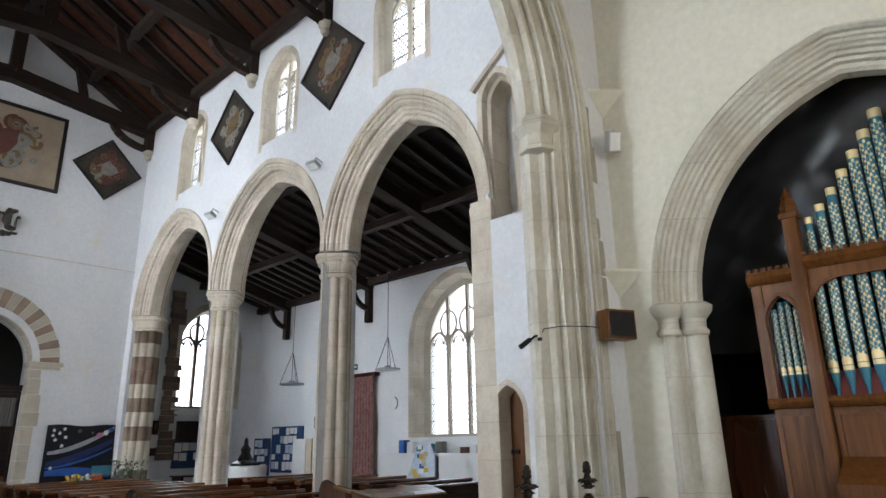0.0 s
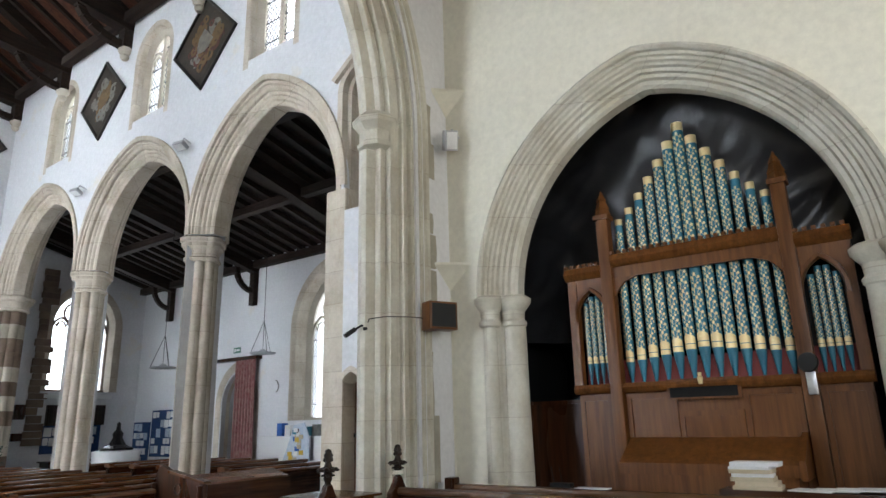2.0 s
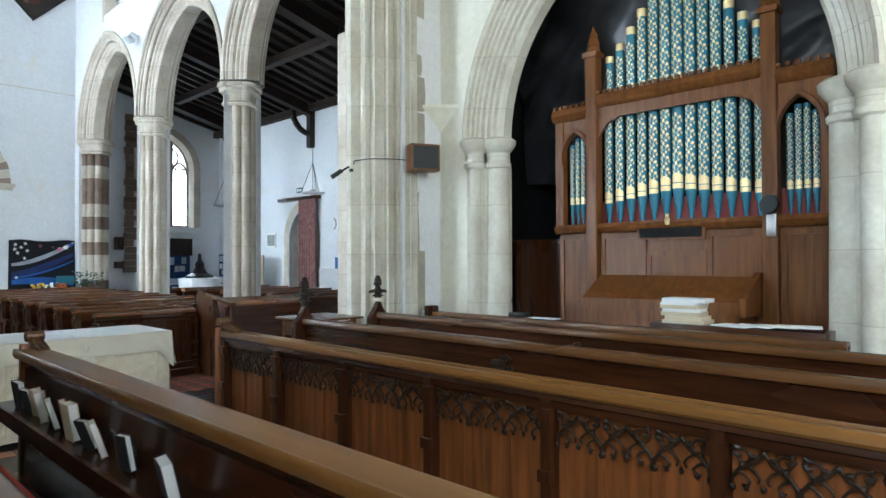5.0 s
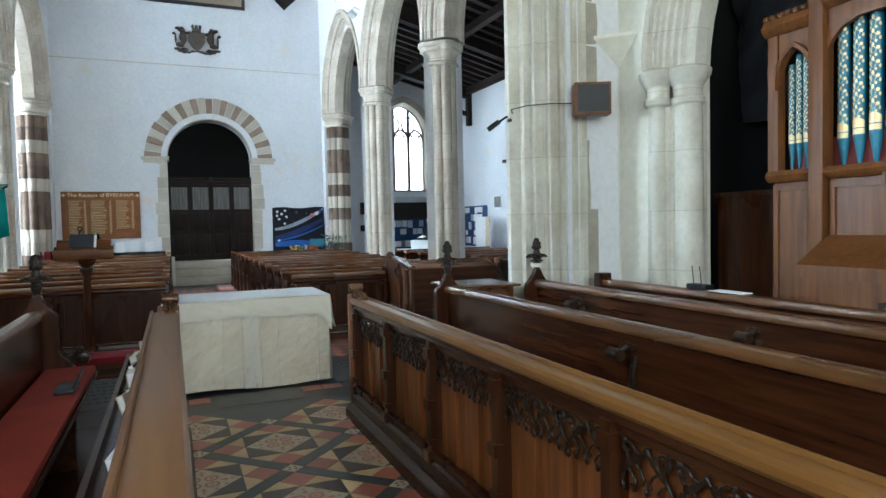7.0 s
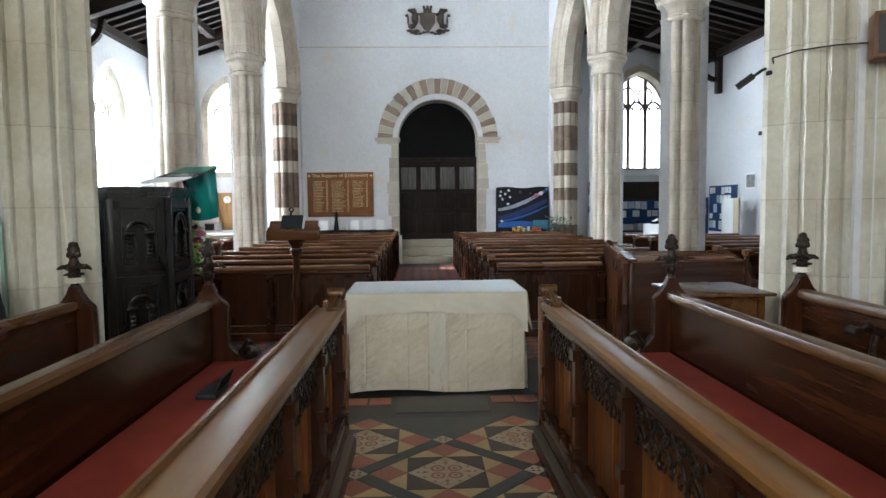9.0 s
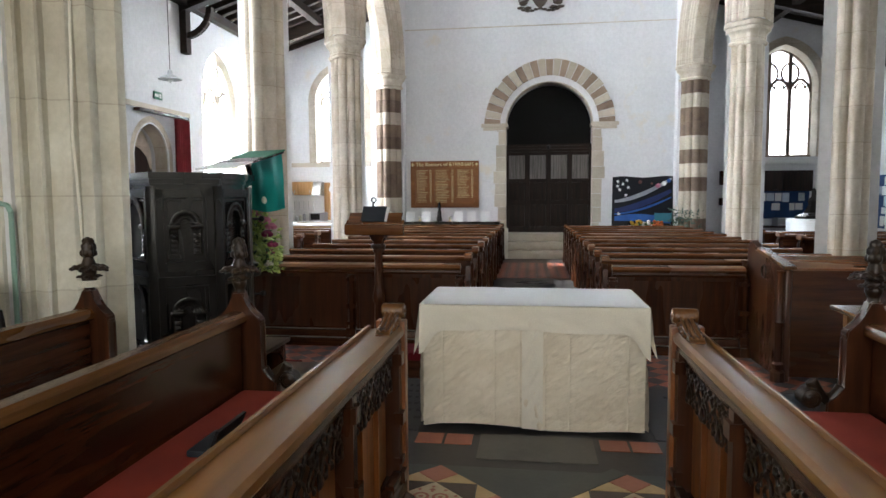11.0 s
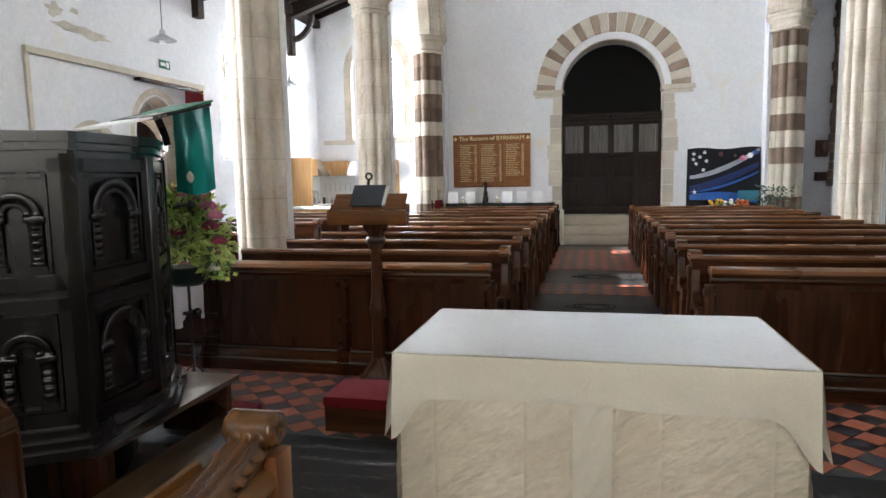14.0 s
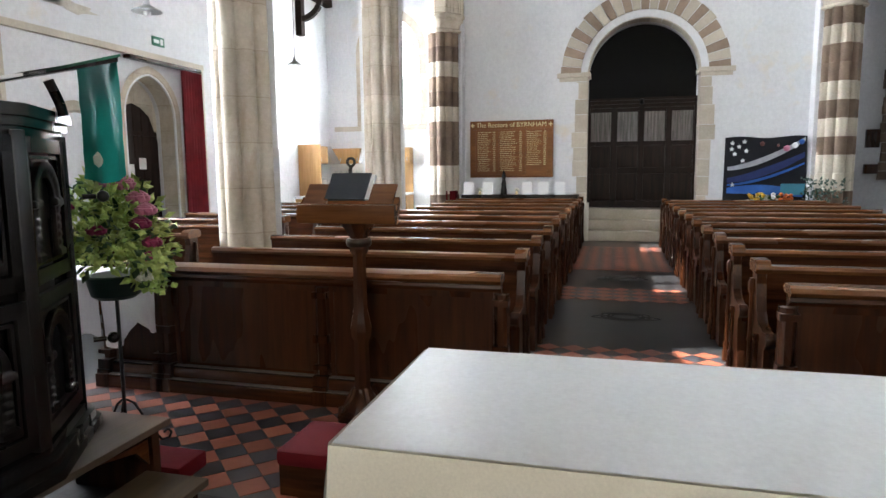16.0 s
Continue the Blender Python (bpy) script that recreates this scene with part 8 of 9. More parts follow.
def pendant(x, y, z, top, r, label):
    t = thing("pendant_lamp", label, "pendant lamp", (x, y, z), "pendant lamps")
    part("flex", rod(bmesh.new(), (x, y, z + 0.10), (x, y, top), 0.006, 6), M_IRONWORK, t)
    part("shade", turned(bmesh.new(), x, y, [(z, r), (z + 0.015, r * 0.99), (z + 0.05, r * 0.62), (z + 0.09, r * 0.25), (z + 0.16, r * 0.18), (z + 0.17, 0.01)], 24), M_GREY, t, "pale enamel shade")
    part("bulb", blob(bmesh.new(), (x, y, z - 0.01), 0.05, 0.05, 0.05), M_WHITE, t)


def tray_lamp(x, y, z, top):
    t = thing("hanging_heater", "flat hanging lamp on a cord with three stays", "pendant lamp", (x, y, z), "hanging tray lamps")
    part("tray", turned(bmesh.new(), x, y, [(z, 0.28), (z + 0.03, 0.29), (z + 0.05, 0.10), (z + 0.10, 0.05)], 20), M_GREY, t)
    for i in range(3):
        a = i * 2.1
        part("stay", rod(bmesh.new(), (x + 0.26 * math.cos(a), y + 0.26 * math.sin(a), z + 0.03), (x, y, z + 0.75), 0.006, 5), M_IRONWORK, t)
    part("cord", rod(bmesh.new(), (x, y, z + 0.1), (x, y, top), 0.006, 5), M_IRONWORK, t)


tray_lamp(-12.94, 8.55, 2.92, 7.4)
tray_lamp(-11.02, 9.8, 3.18, 7.0)
pendant(-10.84, -3.43, 3.72, 6.7, 0.20, "white enamel pendant lamp on a long flex")
pendant(-15.33, -3.57, 3.68, 6.7, 0.16, "white enamel pendant lamp on a long flex")

M_NBLUE = surface("blue felt board", (0.012, 0.05, 0.16), (0.01, 0.04, 0.12), rough=0.9, big=4, fine=90)
M_PICT = surface("printed paper", (0.45, 0.55, 0.68), (0.65, 0.70, 0.75), rough=0.7, big=14, fine=50, vary=0.3)


def notice_board(x0, x1, z0, z1, seed, label, place):
    t = thing("notice_board", label, "notice board", place((x0 + x1) / 2, 0, z0))
    rg = random.Random(seed)

    def slab(a, b, d0, d1, c, d):
        p, q = place(a, d0, c), place(b, d1, d)
        return (min(p[0], q[0]), min(p[1], q[1]), c, max(p[0], q[0]), max(p[1], q[1]), d)
    part("board", boxes(slab(x0, x1, 0.0, 0.03, z0, z1)), M_NBLUE, t)
    n = 0
    z = z1 - 0.05
    while z > z0 + 0.25 and n < 26:
        x = x0 + 0.05
        row = rg.uniform(0.22, 0.32)
        while x < x1 - 0.2:
            w = rg.uniform(0.16, 0.26)
            if rg.random() < 0.82 and x + w < x1 - 0.02:
                part("notice", boxes(slab(x, x + w - 0.02, 0.031, 0.034, z - row + rg.uniform(0.02, 0.08), z)), M_PAPER if rg.random() < 0.7 else M_PICT, t)
                n += 1
            x += w
        z -= row
    return t


onN = lambda a, d, z: (a, YNA - 0.002 - d, z)
onW = lambda a, d, z: (XA + 0.002 + d, a, z)
notice_board(-19.1, -17.35, 0.75, 2.15, 3, "blue notice board covered in white notices", onN)
notice_board(-20.15, -19.2, 0.30, 1.80, 5, "dark blue notice board with a few papers", onN)
notice_board(9.2, 10.9, 0.95, 1.75, 6, "dark blue display board with white sheets", onW)
t = thing("dark_cupboard", "dark oak panelled cupboard below the window", "cupboard", (XA, 10.1, 0))
part("body", boxes((XA + 0.001, 9.25, 1.75, XA + 0.12, 10.95, 2.35)), M_DOOR, t)
part("door", boxes((XA + 0.12, 9.30, 1.80, XA + 0.135, 10.08, 2.30), bevel=0.004), M_DOOR, t)
part("door", boxes((XA + 0.12, 10.12, 1.80, XA + 0.135, 10.90, 2.30), bevel=0.004), M_DOOR, t)
structure("window_shelf", boxes((XA, 9.1, 2.55, XA + 0.14, 11.1, 2.66)), M_WHITE, "white shelf under the window")
t = thing("low_table", "brown table with a printer and books", "table", (XA + 0.6, 10.1, 0))
part("tabletop", boxes((XA + 0.2, 9.1, 0.72, XA + 0.9, 11.0, 0.76)), M_OAK_Y, t)
for y in (9.2, 10.9):
    part("leg", boxes((XA + 0.25, y - 0.04, 0, XA + 0.85, y + 0.04, 0.72)), M_OAK_Y, t)
t = thing("printer", "pale grey printer on the table", "printer", (XA + 0.5, 10.0, 0.76))
part("body", boxes((XA + 0.3, 9.8, 0.76, XA + 0.75, 10.3, 0.98), bevel=0.02), M_GREY, t)
part("tray", boxes((XA + 0.72, 9.86, 0.80, XA + 0.82, 10.24, 0.82)), M_WHITE, t)
t = thing("font", "round white covered font with a dark wooden cover", "font", (-16.4, 9.5, 0))
part("bowl", turned(bmesh.new(), -16.4, 9.5, [(0, 0.45), (0.1, 0.45), (0.2, 0.32), (0.55, 0.32), (0.66, 0.50), (0.70, 0.56), (1.06, 0.58), (1.08, 0.5)], 28), M_WHITE, t)
part("cover", turned(bmesh.new(), -16.4, 9.5, [(1.08, 0.42), (1.14, 0.40), (1.22, 0.22), (1.40, 0.12), (1.5, 0.14), (1.6, 0.06), (1.75, 0.05), (1.8, 0.01)], 8), M_BLACK, t, "dark carved font cover")
t = thing("display_panel", "tall white folding display panel", "display board", (-16.6, 11.6, 0))
part("panel", boxes((-16.95, 11.35, 0.2, -16.3, 11.40, 1.75)), M_WHITE, t)
part("side_panel", boxes((-16.29, 11.36, 0.2, -16.02, 11.40, 1.75)), M_MANILA, t)
part("table", boxes((-17.0, 10.8, 0.70, -15.6, 11.5, 0.74)), M_WHITE, t)
for x in (-16.9, -15.7):
    part("leg", boxes((x - 0.03, 10.85, 0, x + 0.03, 11.45, 0.70)), M_GREY, t)
t = thing("framed_picture", "small framed landscape picture on the wall", "picture", (-16.6, YNA - 0.02, 2.2))
part("frame", boxes((-16.85, YNA - 0.03, 2.0, -16.30, YNA - 0.002, 2.45)), M_WHITE, t)
part("print", boxes((-16.80, YNA - 0.034, 2.05, -16.35, YNA - 0.031, 2.40)), M_GREYP, t)
for y, z, h in ((8.53, 2.15, 0.42), (8.53, 1.45, 0.22)):
    tagged(part("wall_box", boxes((XA + 0.001, y - 0.14, z - h / 2, XA + 0.10, y + 0.14, z + h / 2), bevel=0.01), M_OAK_Z), "small dark box fixed to the aisle wall", "wall box", "wall boxes")
t = thing("wall_cross", "small metal crescent ornament on the aisle wall", "ornament", (-13.2, YNA - 0.02, 2.6))
part("crescent", path_rod(bmesh.new(), [(-13.2 + 0.14 * math.sin(a), YNA - 0.02, 2.62 + 0.16 * math.cos(a)) for a in (0.2 + 2.6 * i / 8 for i in range(9))], 0.016), M_GREYP, t)
# children's corner
t = thing("white_partition", "low white partition under the north window", "partition", (-11, 11.4, 0))
part("panel", boxes((-12.9, 11.30, 0.0, -11.2, 11.36, 1.35), bevel=0.004), M_WHITE, t)
part("panel", boxes((-10.9, 11.30, 0.0, -8.6, 11.36, 1.35), bevel=0.004), M_WHITE, t)
part("ledge", boxes((-12.9, 11.36, 1.30, -8.6, 11.98, 1.34)), M_WHITE, t)
rg = random.Random(77)
t = thing("picture_collage", "leaning board covered with coloured picture scraps", "collage", (-11.3, 11.1, 0.5))
bm = prism(bmesh.new(), [(-12.1, 0.40), (-10.95, 0.40), (-10.95, 1.30), (-11.15, 1.66), (-11.5, 1.60), (-11.75, 1.0)], "y", 11.20, 11.24)
part("board", bm, M_PICT, t)
for i in range(26):
    z = rg.uniform(0.45, 1.5)
    x = -11.30 + rg.uniform(-0.6, 0.25) * (1.7 - z)
    o = part("scrap", boxes((x - 0.07, 11.188 - 0.0004 * i, z - 0.05, x + 0.07, 11.1995 - 0.0004 * i, z + 0.05)), rg.choice((M_YELLOW, M_AZURE, M_PINK, M_TEAL, M_PAPER, M_RUST, M_MANILA)), t)
for i, x in enumerate((-12.5, -12.2, -11.9, -11.6, -11.2, -10.4, -10.1, -9.8, -9.4)):
    h = rg.uniform(0.12, 0.34)
    o = tagged(part("toy_box", boxes((x - 0.1, 11.6, 1.34, x + 0.1, 11.8, 1.34 + h), bevel=0.01), (M_AZURE, M_PAPER, M_YELLOW, M_TEAL, M_GREYP, M_RUST, M_PAPER, M_MANILA, M_AZURE)[i]), "small coloured box on the window ledge", "box", "things on the window ledge")
for i in range(4):
    o = tagged(part("soft_toy", blob(bmesh.new(), (-10.7 + 0.2 * i, 11.05, 0.62), 0.13, 0.13, 0.12, 2, 0.4), M_PINK if i % 2 else M_CREAMPETAL), "soft pink and white cushion heap", "cushion", "soft heap")
t = thing("low_shelf", "low white shelf below the partition", "shelf", (-10.4, 11.1, 0))
part("shelf", boxes((-12.3, 10.75, 0.0, -9.2, 11.29, 0.50)), M_WHITE, t)

# ---- south aisle ----
c, w, s0, zs, R = SDOOR
structure("south_door_frame", moulding("x", c, w, zs, R, [(0.16, YSA + 0.006), (0.05, YSA + 0.012), (0.0, YSA - 0.03), (-0.03, YSA - 0.3)], zbase=0.0), M_STONE, "stone frame of the south door")
t = thing("south_door", "dark studded plank door with pinned notices", "door", (c, YSA - 0.4, 0))
for k in range(6):
    x0, x1 = c - w + 2 * w * k / 6 + 0.004, c - w + 2 * w * (k + 1) / 6 - 0.004
    part("plank", prism(bmesh.new(), [(x0, 0), (x1, 0), (x1, head_of(c, w, 2.05, R, x1)), (x0, head_of(c, w, 2.05, R, x0))], "y", YSA - 0.44, YSA - 0.40), M_DOOR, t)
part("tympanum", wall_mesh("x", c - w, c + w, YSA - 0.5, YSA - 0.41, 0.0, 3.4, [(c, w - 0.06, 0.0, 2.05, R - 0.06)]), M_STONE, t)
for z in (0.5, 1.1, 1.7, 2.2):
    part("cross_bar", boxes((c - w + 0.05, YSA - 0.40, z, c + w - 0.05, YSA - 0.375, z + 0.08)), M_DOOR, t)
for x, z, a, b in ((-12.72, 1.45, 0.16, 0.24), (-13.02, 1.60, 0.18, 0.20), (-12.42, 1.65, 0.08, 0.18)):
    part("notice", boxes((x - a / 2, YSA - 0.374, z, x + a / 2, YSA - 0.370, z + b)), M_PAPER, t)
# unseen near-black boards added to close both door openings from outside
structure("south_back", boxes((-13.8, YSA - 1.0, 0, -11.9, YSA - 0.9, 3.6)), M_DARK, "unseen near-black board added behind the south door")
structure("north_back", boxes((-15.9, YNA + 0.8, 0, -13.8, YNA + 0.9, 3.6)), M_DARK, "unseen near-black board added behind the aisle door")
curtain("door_curtain", YSA + 0.10, -14.12, -13.55, 0.45, 3.40, M_CURTS, "crimson door curtain drawn aside", 1)
t = thing("curtain_rail", "dark wooden curtain rail over the south door", "curtain rail", (-13.2, YSA + 0.1, 3.45))
part("rail", boxes((-14.15, YSA + 0.02, 3.42, -12.25, YSA + 0.16, 3.48)), M_OAK, t)
structure("dado_moulding", boxes((-14.35, YSA, 3.50, -9.95, YSA + 0.07, 3.60), (-14.35, YSA, 0.0, -14.28, YSA + 0.05, 3.50), (-10.02, YSA, 0.0, -9.95, YSA + 0.05, 3.50)), M_PALE, "moulded ledge along the aisle wall")
M_PATCH = surface("bare plaster patch", (0.48, 0.43, 0.35), (0.60, 0.56, 0.48), rough=0.9, big=6, fine=30)
for i, (x, z, a, b) in enumerate(((-10.6, 4.25, 0.16, 0.10), (-10.85, 4.05, 0.30, 0.06), (-11.3, 4.02, 0.42, 0.08), (-11.0, 4.32, 0.08, 0.05))):
    bm = bmesh.new()
    prism(bm, [(x + a * (1 + 0.35 * math.sin(k * 2.3 + i)) * math.cos(k * math.pi / 7), z + b * (1 + 0.35 * math.cos(k * 1.7 + i)) * math.sin(k * math.pi / 7)) for k in range(14)], "y", YSA, YSA + 0.004)
    structure("plaster_patch", bm, M_PATCH, "flaked patch of bare plaster")
structure("blind_arch", moulding("x", -11.2, 0.55, 1.9, 0.6, [(0.14, YSA + 0.006), (0.0, YSA + 0.03), (-0.04, YSA + 0.006)], zbase=0.3), M_PALE, "pale blocked arch in the aisle wall")
# kitchen corner
M_BEECH = timber("beech veneer", (0.42, 0.23, 0.09), (0.58, 0.36, 0.16), "z", 0.45)
KX = XA + 0.02
for i, (y0, y1) in enumerate(((-5.05, -4.55), (-4.54, -4.05), (-3.05, -2.6))):
    t = thing("wall_cupboard", "light beech kitchen wall cupboard", "cupboard", (KX, y0, 1.75), "kitchen wall cupboards")
    part("body", boxes((KX, y0, 1.72, KX + 0.32, y1, 2.14)), M_BEECH, t)
    d = part("door", boxes((KX + 0.321, y0 + 0.01, 1.73, KX + 0.34, y1 - 0.01, 2.13), bevel=0.003), M_BEECH, t)
    part("handle", boxes((KX + 0.341, y1 - 0.07, 1.78, KX + 0.355, y1 - 0.055, 1.88)), M_SILVER, d, "steel bar handle")
t = thing("cooker_hood", "steel cooker hood between the cupboards", "cooker hood", (KX, -4.2, 1.72))
part("hood", prism(bmesh.new(), [(KX, 1.70), (KX + 0.42, 1.70), (KX + 0.42, 1.76), (KX + 0.2, 2.14), (KX, 2.14)], "y", -4.04, -3.75), M_SILVER, t)
t = thing("beech_board", "tall beech panel with a wall clock", "panel", (KX, -3.5, 0.9))
part("panel", boxes((KX, -3.74, 0.92, KX + 0.04, -2.6, 2.12)), M_BEECH, t)
t = thing("wall_clock", "round white wall clock", "clock", (KX + 0.05, -3.9, 1.9))
bm = turned(bmesh.new(), 0, 0, [(0, 0.12), (0.03, 0.12), (0.035, 0.11)], 24)
bmesh.ops.transform(bm, matrix=pose(KX + 0.041, -3.45, 1.90, 0, 90, 0), verts=bm.verts)
part("dial", bm, M_WHITE, t)
part("clock_hand", boxes((KX + 0.078, -3.455, 1.90, KX + 0.08, -3.445, 1.98), (KX + 0.078, -3.45, 1.895, KX + 0.08, -3.39, 1.905)), M_IRONWORK, t)
t = thing("kitchen_units", "beech base units under a white worktop", "base unit", (KX, -4, 0))
for i in range(4):
    y0 = -5.08 + 0.62 * i
    d = part("door", boxes((KX + 0.581, y0 + 0.01, 0.1, KX + 0.60, y0 + 0.61, 0.84), bevel=0.003), M_BEECH, t)
    part("handle", boxes((KX + 0.601, y0 + 0.5, 0.70, KX + 0.615, y0 + 0.515, 0.80)), M_SILVER, d, "steel bar handle")
part("carcass", boxes((KX, -5.08, 0.0, KX + 0.58, -2.6, 0.86)), M_BEECH, t)
tagged(part("worktop", boxes((KX, -5.09, 0.861, KX + 0.64, -2.58, 0.90), bevel=0.005), M_WHITE), "white worktop on the kitchen units", "worktop")
t = thing("microwave", "silver microwave oven on the worktop", "microwave", (KX + 0.3, -3.9, 0.9))
part("body", boxes((KX + 0.12, -4.1, 0.901, KX + 0.5, -3.6, 1.17), bevel=0.01), M_GREY, t)
part("window", boxes((KX + 0.501, -4.05, 0.94, KX + 0.508, -3.75, 1.13)), M_IRONWORK, t)
t = thing("tiled_splashback", "white splashback with hanging utensils", "splashback", (KX, -4.6, 1.2))
part("splash", boxes((KX, -5.05, 0.90, KX + 0.02, -3.76, 1.70)), M_WHITE, t)
for i in range(6):
    part("utensil", rod(bmesh.new(), (KX + 0.05, -4.9 + 0.16 * i, 1.25), (KX + 0.05, -4.9 + 0.16 * i, 1.52), 0.012, 6), M_SILVER, t)
for i in range(6):
    h = 0.12 + 0.05 * (i % 3)
    o = tagged(part("jar", turned(bmesh.new(), KX + 0.35, -4.95 + 0.13 * i, [(0.90, 0.045), (0.90 + h, 0.045), (0.92 + h, 0.03)], 12), (M_WHITE, M_RUST, M_PAPER, M_SILVER, M_CREAMPETAL, M_GREY)[i]), "jar standing on the kitchen worktop", "jar", "kitchen jars")
# the south side of the kitchen
KY = YSA + 0.02
for x0, x1 in ((-19.30, -18.80), (-18.79, -18.29)):
    t = thing("wall_cupboard", "light beech kitchen wall cupboard", "cupboard", (x0, KY, 1.72), "kitchen wall cupboards")
    part("body", boxes((x0, KY, 1.72, x1, KY + 0.32, 2.18)), M_BEECH, t)
    d = part("door", boxes((x0 + 0.01, KY + 0.321, 1.73, x1 - 0.01, KY + 0.34, 2.17), bevel=0.003), M_BEECH, t)
    part("handle", boxes((x1 - 0.07, KY + 0.341, 1.78, x1 - 0.055, KY + 0.355, 1.88)), M_SILVER, d, "steel bar handle")
t = thing("cooker_hood", "steel cooker hood beside the cupboards", "cooker hood", (-19.6, KY, 1.72))
part("hood", prism(bmesh.new(), [(KY, 1.70), (KY + 0.45, 1.70), (KY + 0.45, 1.76), (KY + 0.18, 2.20), (KY, 2.20)], "x", -19.86, -19.34), M_SILVER, t)
t = thing("end_panel", "tall light beech panel closing the kitchen units", "panel", (-18.25, KY, 0))
part("panel", boxes((-18.28, KY, 0.0, -18.24, KY + 0.62, 2.20)), M_BEECH, t)
t = thing("tiled_splashback", "white splashback behind the worktop", "splashback", (-19.2, KY, 0.9))
part("splash", boxes((-20.15, KY - 0.015, 0.905, -18.29, KY + 0.005, 1.70)), M_WHITE, t)
t = thing("kitchen_units", "beech base units under a white worktop", "base unit", (-18.9, KY, 0))
part("carcass", boxes((-19.54, KY, 0.0, -18.29, KY + 0.58, 0.86)), M_BEECH, t)
for x0 in (-19.53, -18.91):
    d = part("door", boxes((x0 + 0.01, KY + 0.581, 0.1, x0 + 0.60, KY + 0.60, 0.84), bevel=0.003), M_BEECH, t)
    part("handle", boxes((x0 + 0.5, KY + 0.601, 0.70, x0 + 0.515, KY + 0.615, 0.80)), M_SILVER, d, "steel bar handle")
tagged(part("worktop", boxes((-19.54, KY, 0.861, -18.285, KY + 0.64, 0.90), bevel=0.005), M_WHITE), "white worktop on the kitchen units", "worktop")
t = thing("kettle", "white electric kettle on the worktop", "kettle", (-18.8, KY + 0.3, 0.90))
part("body", turned(bmesh.new(), -18.8, KY + 0.3, [(0.901, 0.085), (1.05, 0.075), (1.13, 0.055), (1.14, 0.02)], 18), M_WHITE, t)
part("handle", path_rod(bmesh.new(), [(-18.8, KY + 0.35, 1.12), (-18.8, KY + 0.43, 1.09), (-18.8, KY + 0.42, 0.98), (-18.8, KY + 0.37, 0.95)], 0.012), M_IRONWORK, t, "black handle")
t = thing("tea_urn", "steel tea urn on the worktop", "urn", (-19.1, KY + 0.28, 0.90))
part("body", turned(bmesh.new(), -19.1, KY + 0.28, [(0.901, 0.12), (1.28, 0.12), (1.30, 0.10), (1.33, 0.02)], 20), M_SILVER, t)
part("tap", rod(bmesh.new(), (-19.1, KY + 0.39, 0.97), (-19.1, KY + 0.45, 0.96), 0.012), M_IRONWORK, t)
t = thing("serving_hatch", "white wooden serving counter with a red chair behind", "counter", (-18.0, -4.2, 0))
part("counter", boxes((-18.2, -4.9, 0.84, -17.6, -2.2, 0.90), bevel=0.006), M_WHITE, t)
part("front", boxes((-17.72, -4.9, 0.0, -17.66, -2.2, 0.84)), M_BEECH, t)
t = thing("red_box", "small red box on the pew end table", "box", (-17.2, -0.8, 0.9))
part("box", boxes((-17.4, -0.95, 0.85, -17.15, -0.65, 1.06), bevel=0.01), M_CRIM, t)
part("stand", boxes((-17.38, -0.93, 0.0, -17.17, -0.67, 0.85)), M_BLACK, t)

# ---- floors, piece by piece ----
def tile_mesh(name, poly, mt, z0=0.0005, z1=0.006):
    bm = prism(bmesh.new(), poly, "z", z0, z1)
    return mesh_of(bm, name, mt)


def lay(name, me, x, y, turn, parent):
    o = new(name, me)
    o.parent = parent
    o.matrix_basis = pose(x, y, 0, 0, 0, turn)
    return o


choir = structure("floor_choir", boxes((-3.86, 2.10, 0.0005, 3.0, 3.70, 0.002)), M_SLATE, "patterned tile pavement of the choir")
P, BW, G = 0.55, 0.052, 0.003
D = P - BW * math.sqrt(2)
sq = lambda r: [(r, 0), (0, r), (-r, 0), (0, -r)]
m_big = tile_mesh("patterned_tile", sq(D / 2 - G), M_TDECO)
m_dark = tile_mesh("brown_tile", [(D / 2 - G, G * 2), (D / 2 - G, D / 2 - G), (G * 2, D / 2 - G)], M_TBROWN)
m_red = tile_mesh("red_tile", [(D - G * 2, 0), (D * 0.75, D * 0.25 - G), (D / 2 + G, 0), (D * 0.75, -D * 0.25 + G)], M_TRED)
m_buff = tile_mesh("buff_tile", [(D / 2 + G, G * 2), (D * 0.75 - G, D * 0.25), (D / 2 + G, D / 2 - G * 2)], M_TBUFF)
m_buff2 = tile_mesh("buff_tile", [(D / 2 + G, -G * 2), (D / 2 + G, -D / 2 + G * 2), (D * 0.75 - G, -D * 0.25)], M_TBUFF)
m_knot = tile_mesh("small_patterned_tile", sq(BW * math.sqrt(2) - G), M_TDECO)
L2 = (P * math.sqrt(2)) / 2 - BW - G
m_band = tile_mesh("slate_band", [(-L2, -BW + G), (L2, -BW + G), (L2, BW - G), (-L2, BW - G)], M_SLATE)
bm = bmesh.new()
for k in range(4):
    a = k * math.pi / 2 + math.pi / 4
    cx, cy = 0.075 * math.cos(a), 0.075 * math.sin(a)
    for r0, r1 in ((0.030, 0.048), (0.0, 0.014)):
        n = 10
        ring = [[(cx + r * math.cos(b), cy + r * math.sin(b), 0.0066) for b in (2 * math.pi * i / n for i in range(n))] for r in (r0, r1)]
        for i in range(n):
            j = (i + 1) % n
            q = [ring[1][i], ring[1][j]] + ([ring[0][j], ring[0][i]] if r0 else [(cx, cy, 0.0066)])
            bm.faces.new([bm.verts.new(v) for v in q])
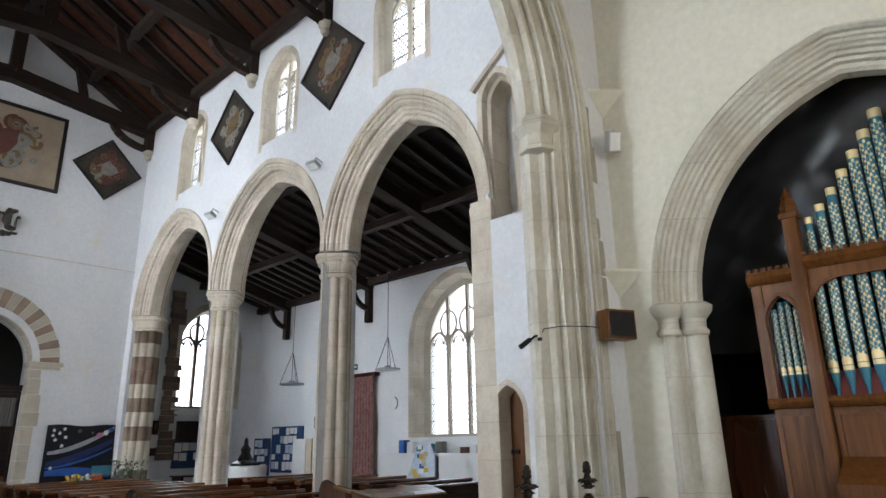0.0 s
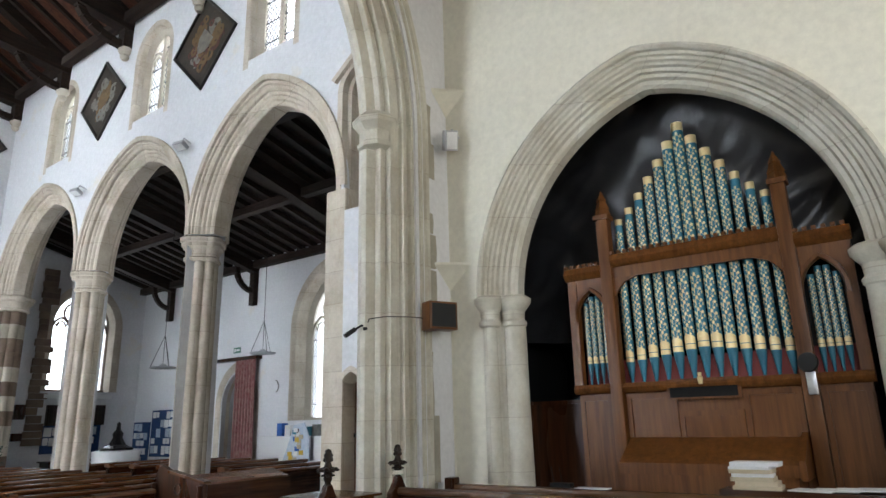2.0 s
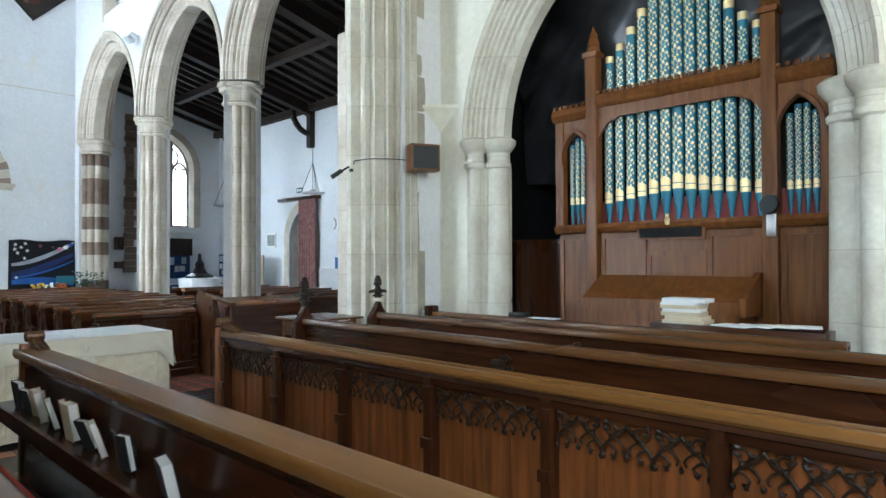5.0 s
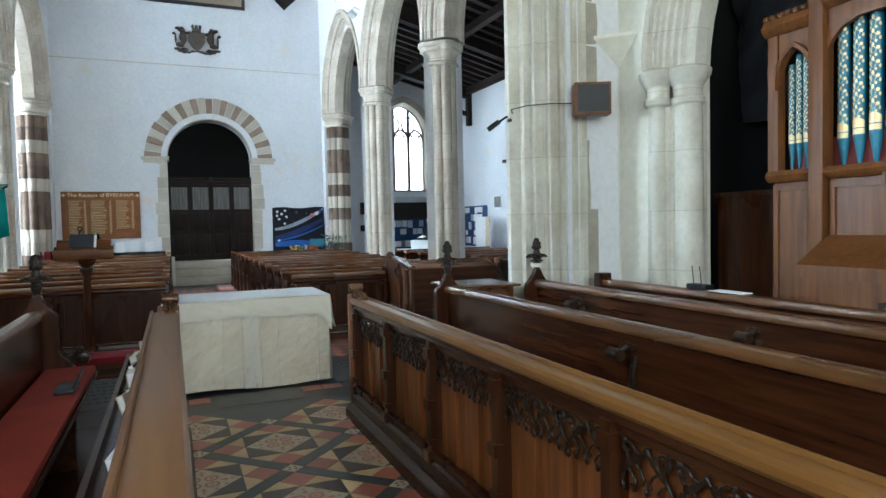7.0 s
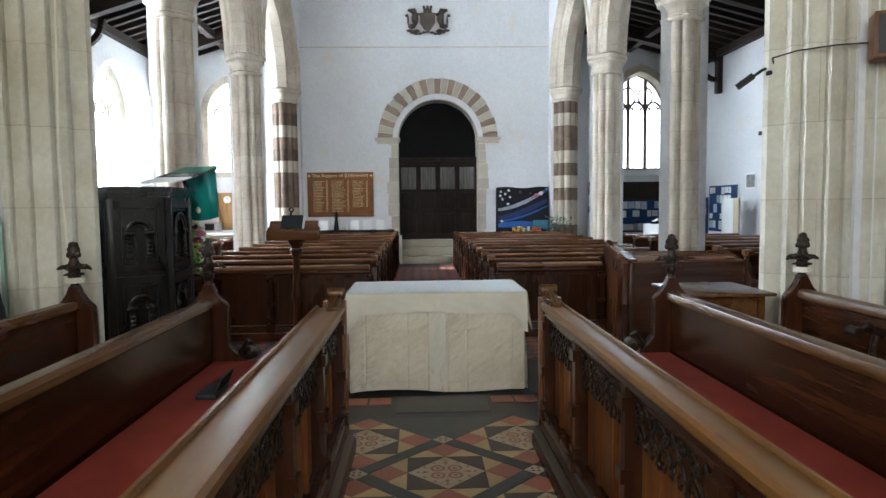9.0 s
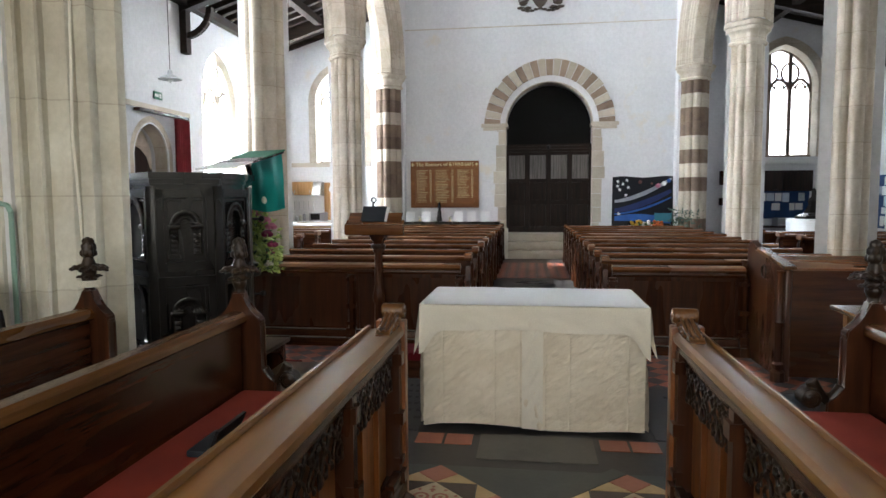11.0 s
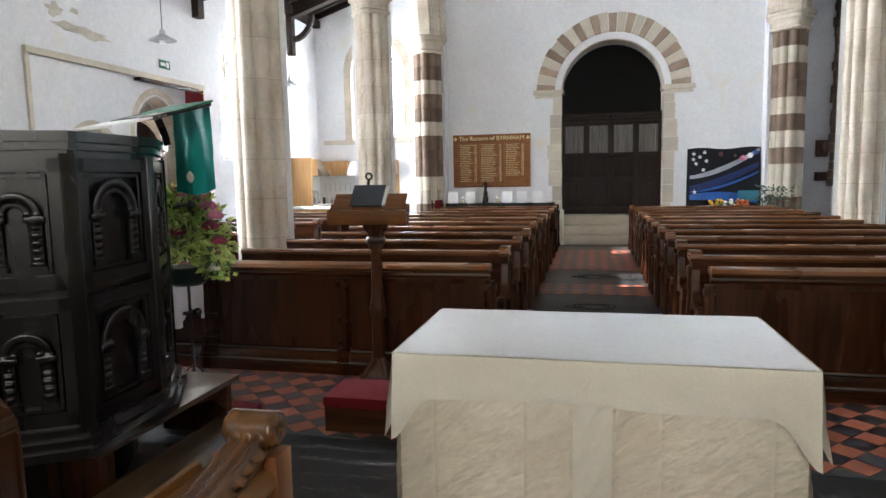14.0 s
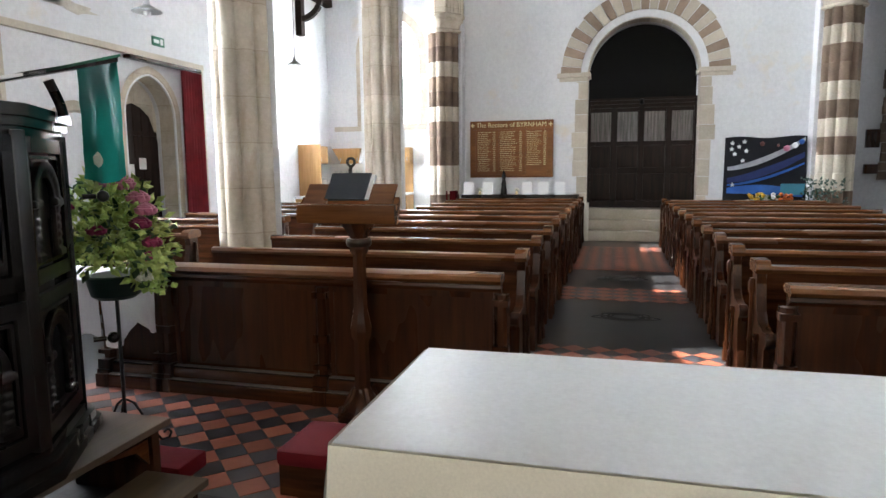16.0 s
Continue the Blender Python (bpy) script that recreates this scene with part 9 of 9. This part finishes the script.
for a in range(4):
    d = Vector((math.cos(a * math.pi / 2), math.sin(a * math.pi / 2), 0))
    e = Vector((-d.y, d.x, 0))
    for r, s in ((0.135, 0.020), (0.175, 0.014), (0.115, 0.010)):
        bm.faces.new([bm.verts.new(d * r + e * s * u + d * s * v + Vector((0, 0, 0.0066))) for u, v in ((1, 0), (0, 1), (-1, 0), (0, -1))])
    f, g = (d + e) * 0.5, None
    for k in (0.35, 0.65):
        c0 = d * (D / 2 - 0.03) * (1 - k) + e * (D / 2 - 0.03) * k
        bm.faces.new([bm.verts.new(c0 + Vector((u * 0.014, v * 0.014, 0.0066))) for u, v in ((1, 0), (0, 1), (-1, 0), (0, -1))])
m_inlay = mesh_of(bm, "inlay", M_TRED)
bm = bmesh.new()
for a in range(4):
    d = Vector((math.cos(a * math.pi / 2 + math.pi / 4), math.sin(a * math.pi / 2 + math.pi / 4), 0)) * 0.026
    bm.faces.new([bm.verts.new(d + Vector((u * 0.013, v * 0.013, 0.0066))) for u, v in ((1, 0), (0, 1), (-1, 0), (0, -1))])
m_dots = mesh_of(bm, "inlay", M_TBROWN)
for i in range(-2, 9):
    for j in range(-2, 3):
        x, y = -2.83 + P * i, 2.90 + P * j
        if not (-3.75 < x < 2.6 and 2.05 < y < 3.75):
            continue
        if (i + j) % 2 == 0:
            lay("patterned_tile", m_big, x, y, 0, choir)
            lay("inlay", m_inlay, x, y, 0, choir)
            for k in range(4):
                for nm, me in (("brown_tile", m_dark), ("red_tile", m_red), ("buff_tile", m_buff), ("buff_tile", m_buff2)):
                    lay(nm, me, x, y, 90 * k, choir)
        else:
            lay("small_patterned_tile", m_knot, x, y, 0, choir)
            lay("inlay", m_dots, x, y, 0, choir)
            for k in range(4):
                a = math.radians(45 + 90 * k)
                if k in (0, 1):
                    lay("slate_band", m_band, x + P / 2 * (1 if k == 0 else -1), y + P / 2, 45 + 90 * k, choir)
nave = structure("floor_crossing", boxes((-6.88, -2.0, 0.0005, -5.62, 5.9, 0.002)), M_SLATE, "red and black tile pavement before the pews")
S = 0.152
m_q = {c: tile_mesh("quarry_tile", sq(S / math.sqrt(2) - 0.003), mt) for c, mt in ((0, M_TRED), (1, M_TBLACK))}
h = S / math.sqrt(2)
count = 0
for i in range(0, 11):
    for j in range(-12, 54):
        if (i + j) % 2:
            continue
        x, y = -6.82 + h * i, h * j
        if (-1.0 < y < 2.15 or 3.6 < y < 5.4) and -6.84 < x < -5.68:
            lay("red_quarry_tile" if j % 2 == 0 else "black_quarry_tile", m_q[j % 2], x, y, 0, nave)
aisle = structure("floor_aisle", boxes((-17.05, 2.2, 0.0005, -6.95, 3.66, 0.002)), M_FLOOR, "black slab pavement of the middle aisle")
for x0, x1 in ((-11.45, -10.75), (-15.9, -13.0), (-8.6, -8.2)):
    i = 0
    while x0 + h * i < x1:
        for j in range(0, 14):
            if (i + j) % 2 == 0:
                lay("red_quarry_tile" if j % 2 == 0 else "black_quarry_tile", m_q[j % 2], x0 + h * i, 2.26 + h * j, 0, aisle)
        i += 1
M_SLAB = surface("grey worn slab", (0.13, 0.125, 0.11), (0.09, 0.088, 0.08), rough=0.55, big=3, fine=20)
for k, (x0, y0, x1, y1) in enumerate(((-4.40, 2.55, -3.98, 3.30), (-5.60, 0.0, -4.42, 1.0), (-5.60, 1.02, -4.42, 2.1), (-5.60, 3.72, -4.42, 5.0), (-4.40, 0.6, -3.45, 2.05))):
    o = tagged(part("floor_slab", boxes((x0, y0, 0.0005, x1, y1, 0.005)), M_SLAB if k == 0 else M_FLOOR), "worn grey floor slab" if k == 0 else "black lettered ledger slab in the floor", "floor slab", "floor slabs", "structure")
for x0, y0 in ((-4.38, 2.12), (-4.38, 3.34), (-4.38, 2.32), (-4.38, 3.54)):
    o = tagged(part("red_floor_tile", boxes((x0, y0, 0.0005, x0 + 0.18, y0 + 0.18, 0.005)), M_TRED), "single red tile in the dark floor", "floor tile", "red floor tiles", "structure")
M_CUT = surface("cut lettering", (0.055, 0.054, 0.052), (0.04, 0.04, 0.039), rough=0.7)
for (x0, y0, n) in ((-5.5, 1.25, 6), (-5.5, 0.2, 6), (-5.4, 3.95, 6)):
    bm = bmesh.new()
    rg = random.Random(int(y0 * 10))
    for i in range(n):
        yy = y0
        while yy < y0 + 0.78:
            wd = rg.uniform(0.02, 0.07)
            block(bm, x0 + 0.16 * i, yy, 0.0052, x0 + 0.16 * i + 0.05, yy + wd, 0.0058)
            yy += wd + rg.uniform(0.015, 0.04)
    tagged(part("ledger_lettering", bm, M_CUT, smooth=0), "worn lettering cut in a ledger slab", "lettering", kind="stuff")
bm = bmesh.new()
for cx in (-9.9, -12.3):
    for r in (0.16, 0.22, 0.30):
        path_rod(bm, [(cx + r * 0.55 * math.cos(a), 2.93 + r * (1 + 0.2 * math.cos(5 * a)) * math.sin(a), 0.0022) for a in (2 * math.pi * i / 30 for i in range(31))], 0.008, 4)
tagged(part("slab_carving", bm, M_CUT), "worn heraldic carving in the aisle slabs", "carving", kind="stuff")
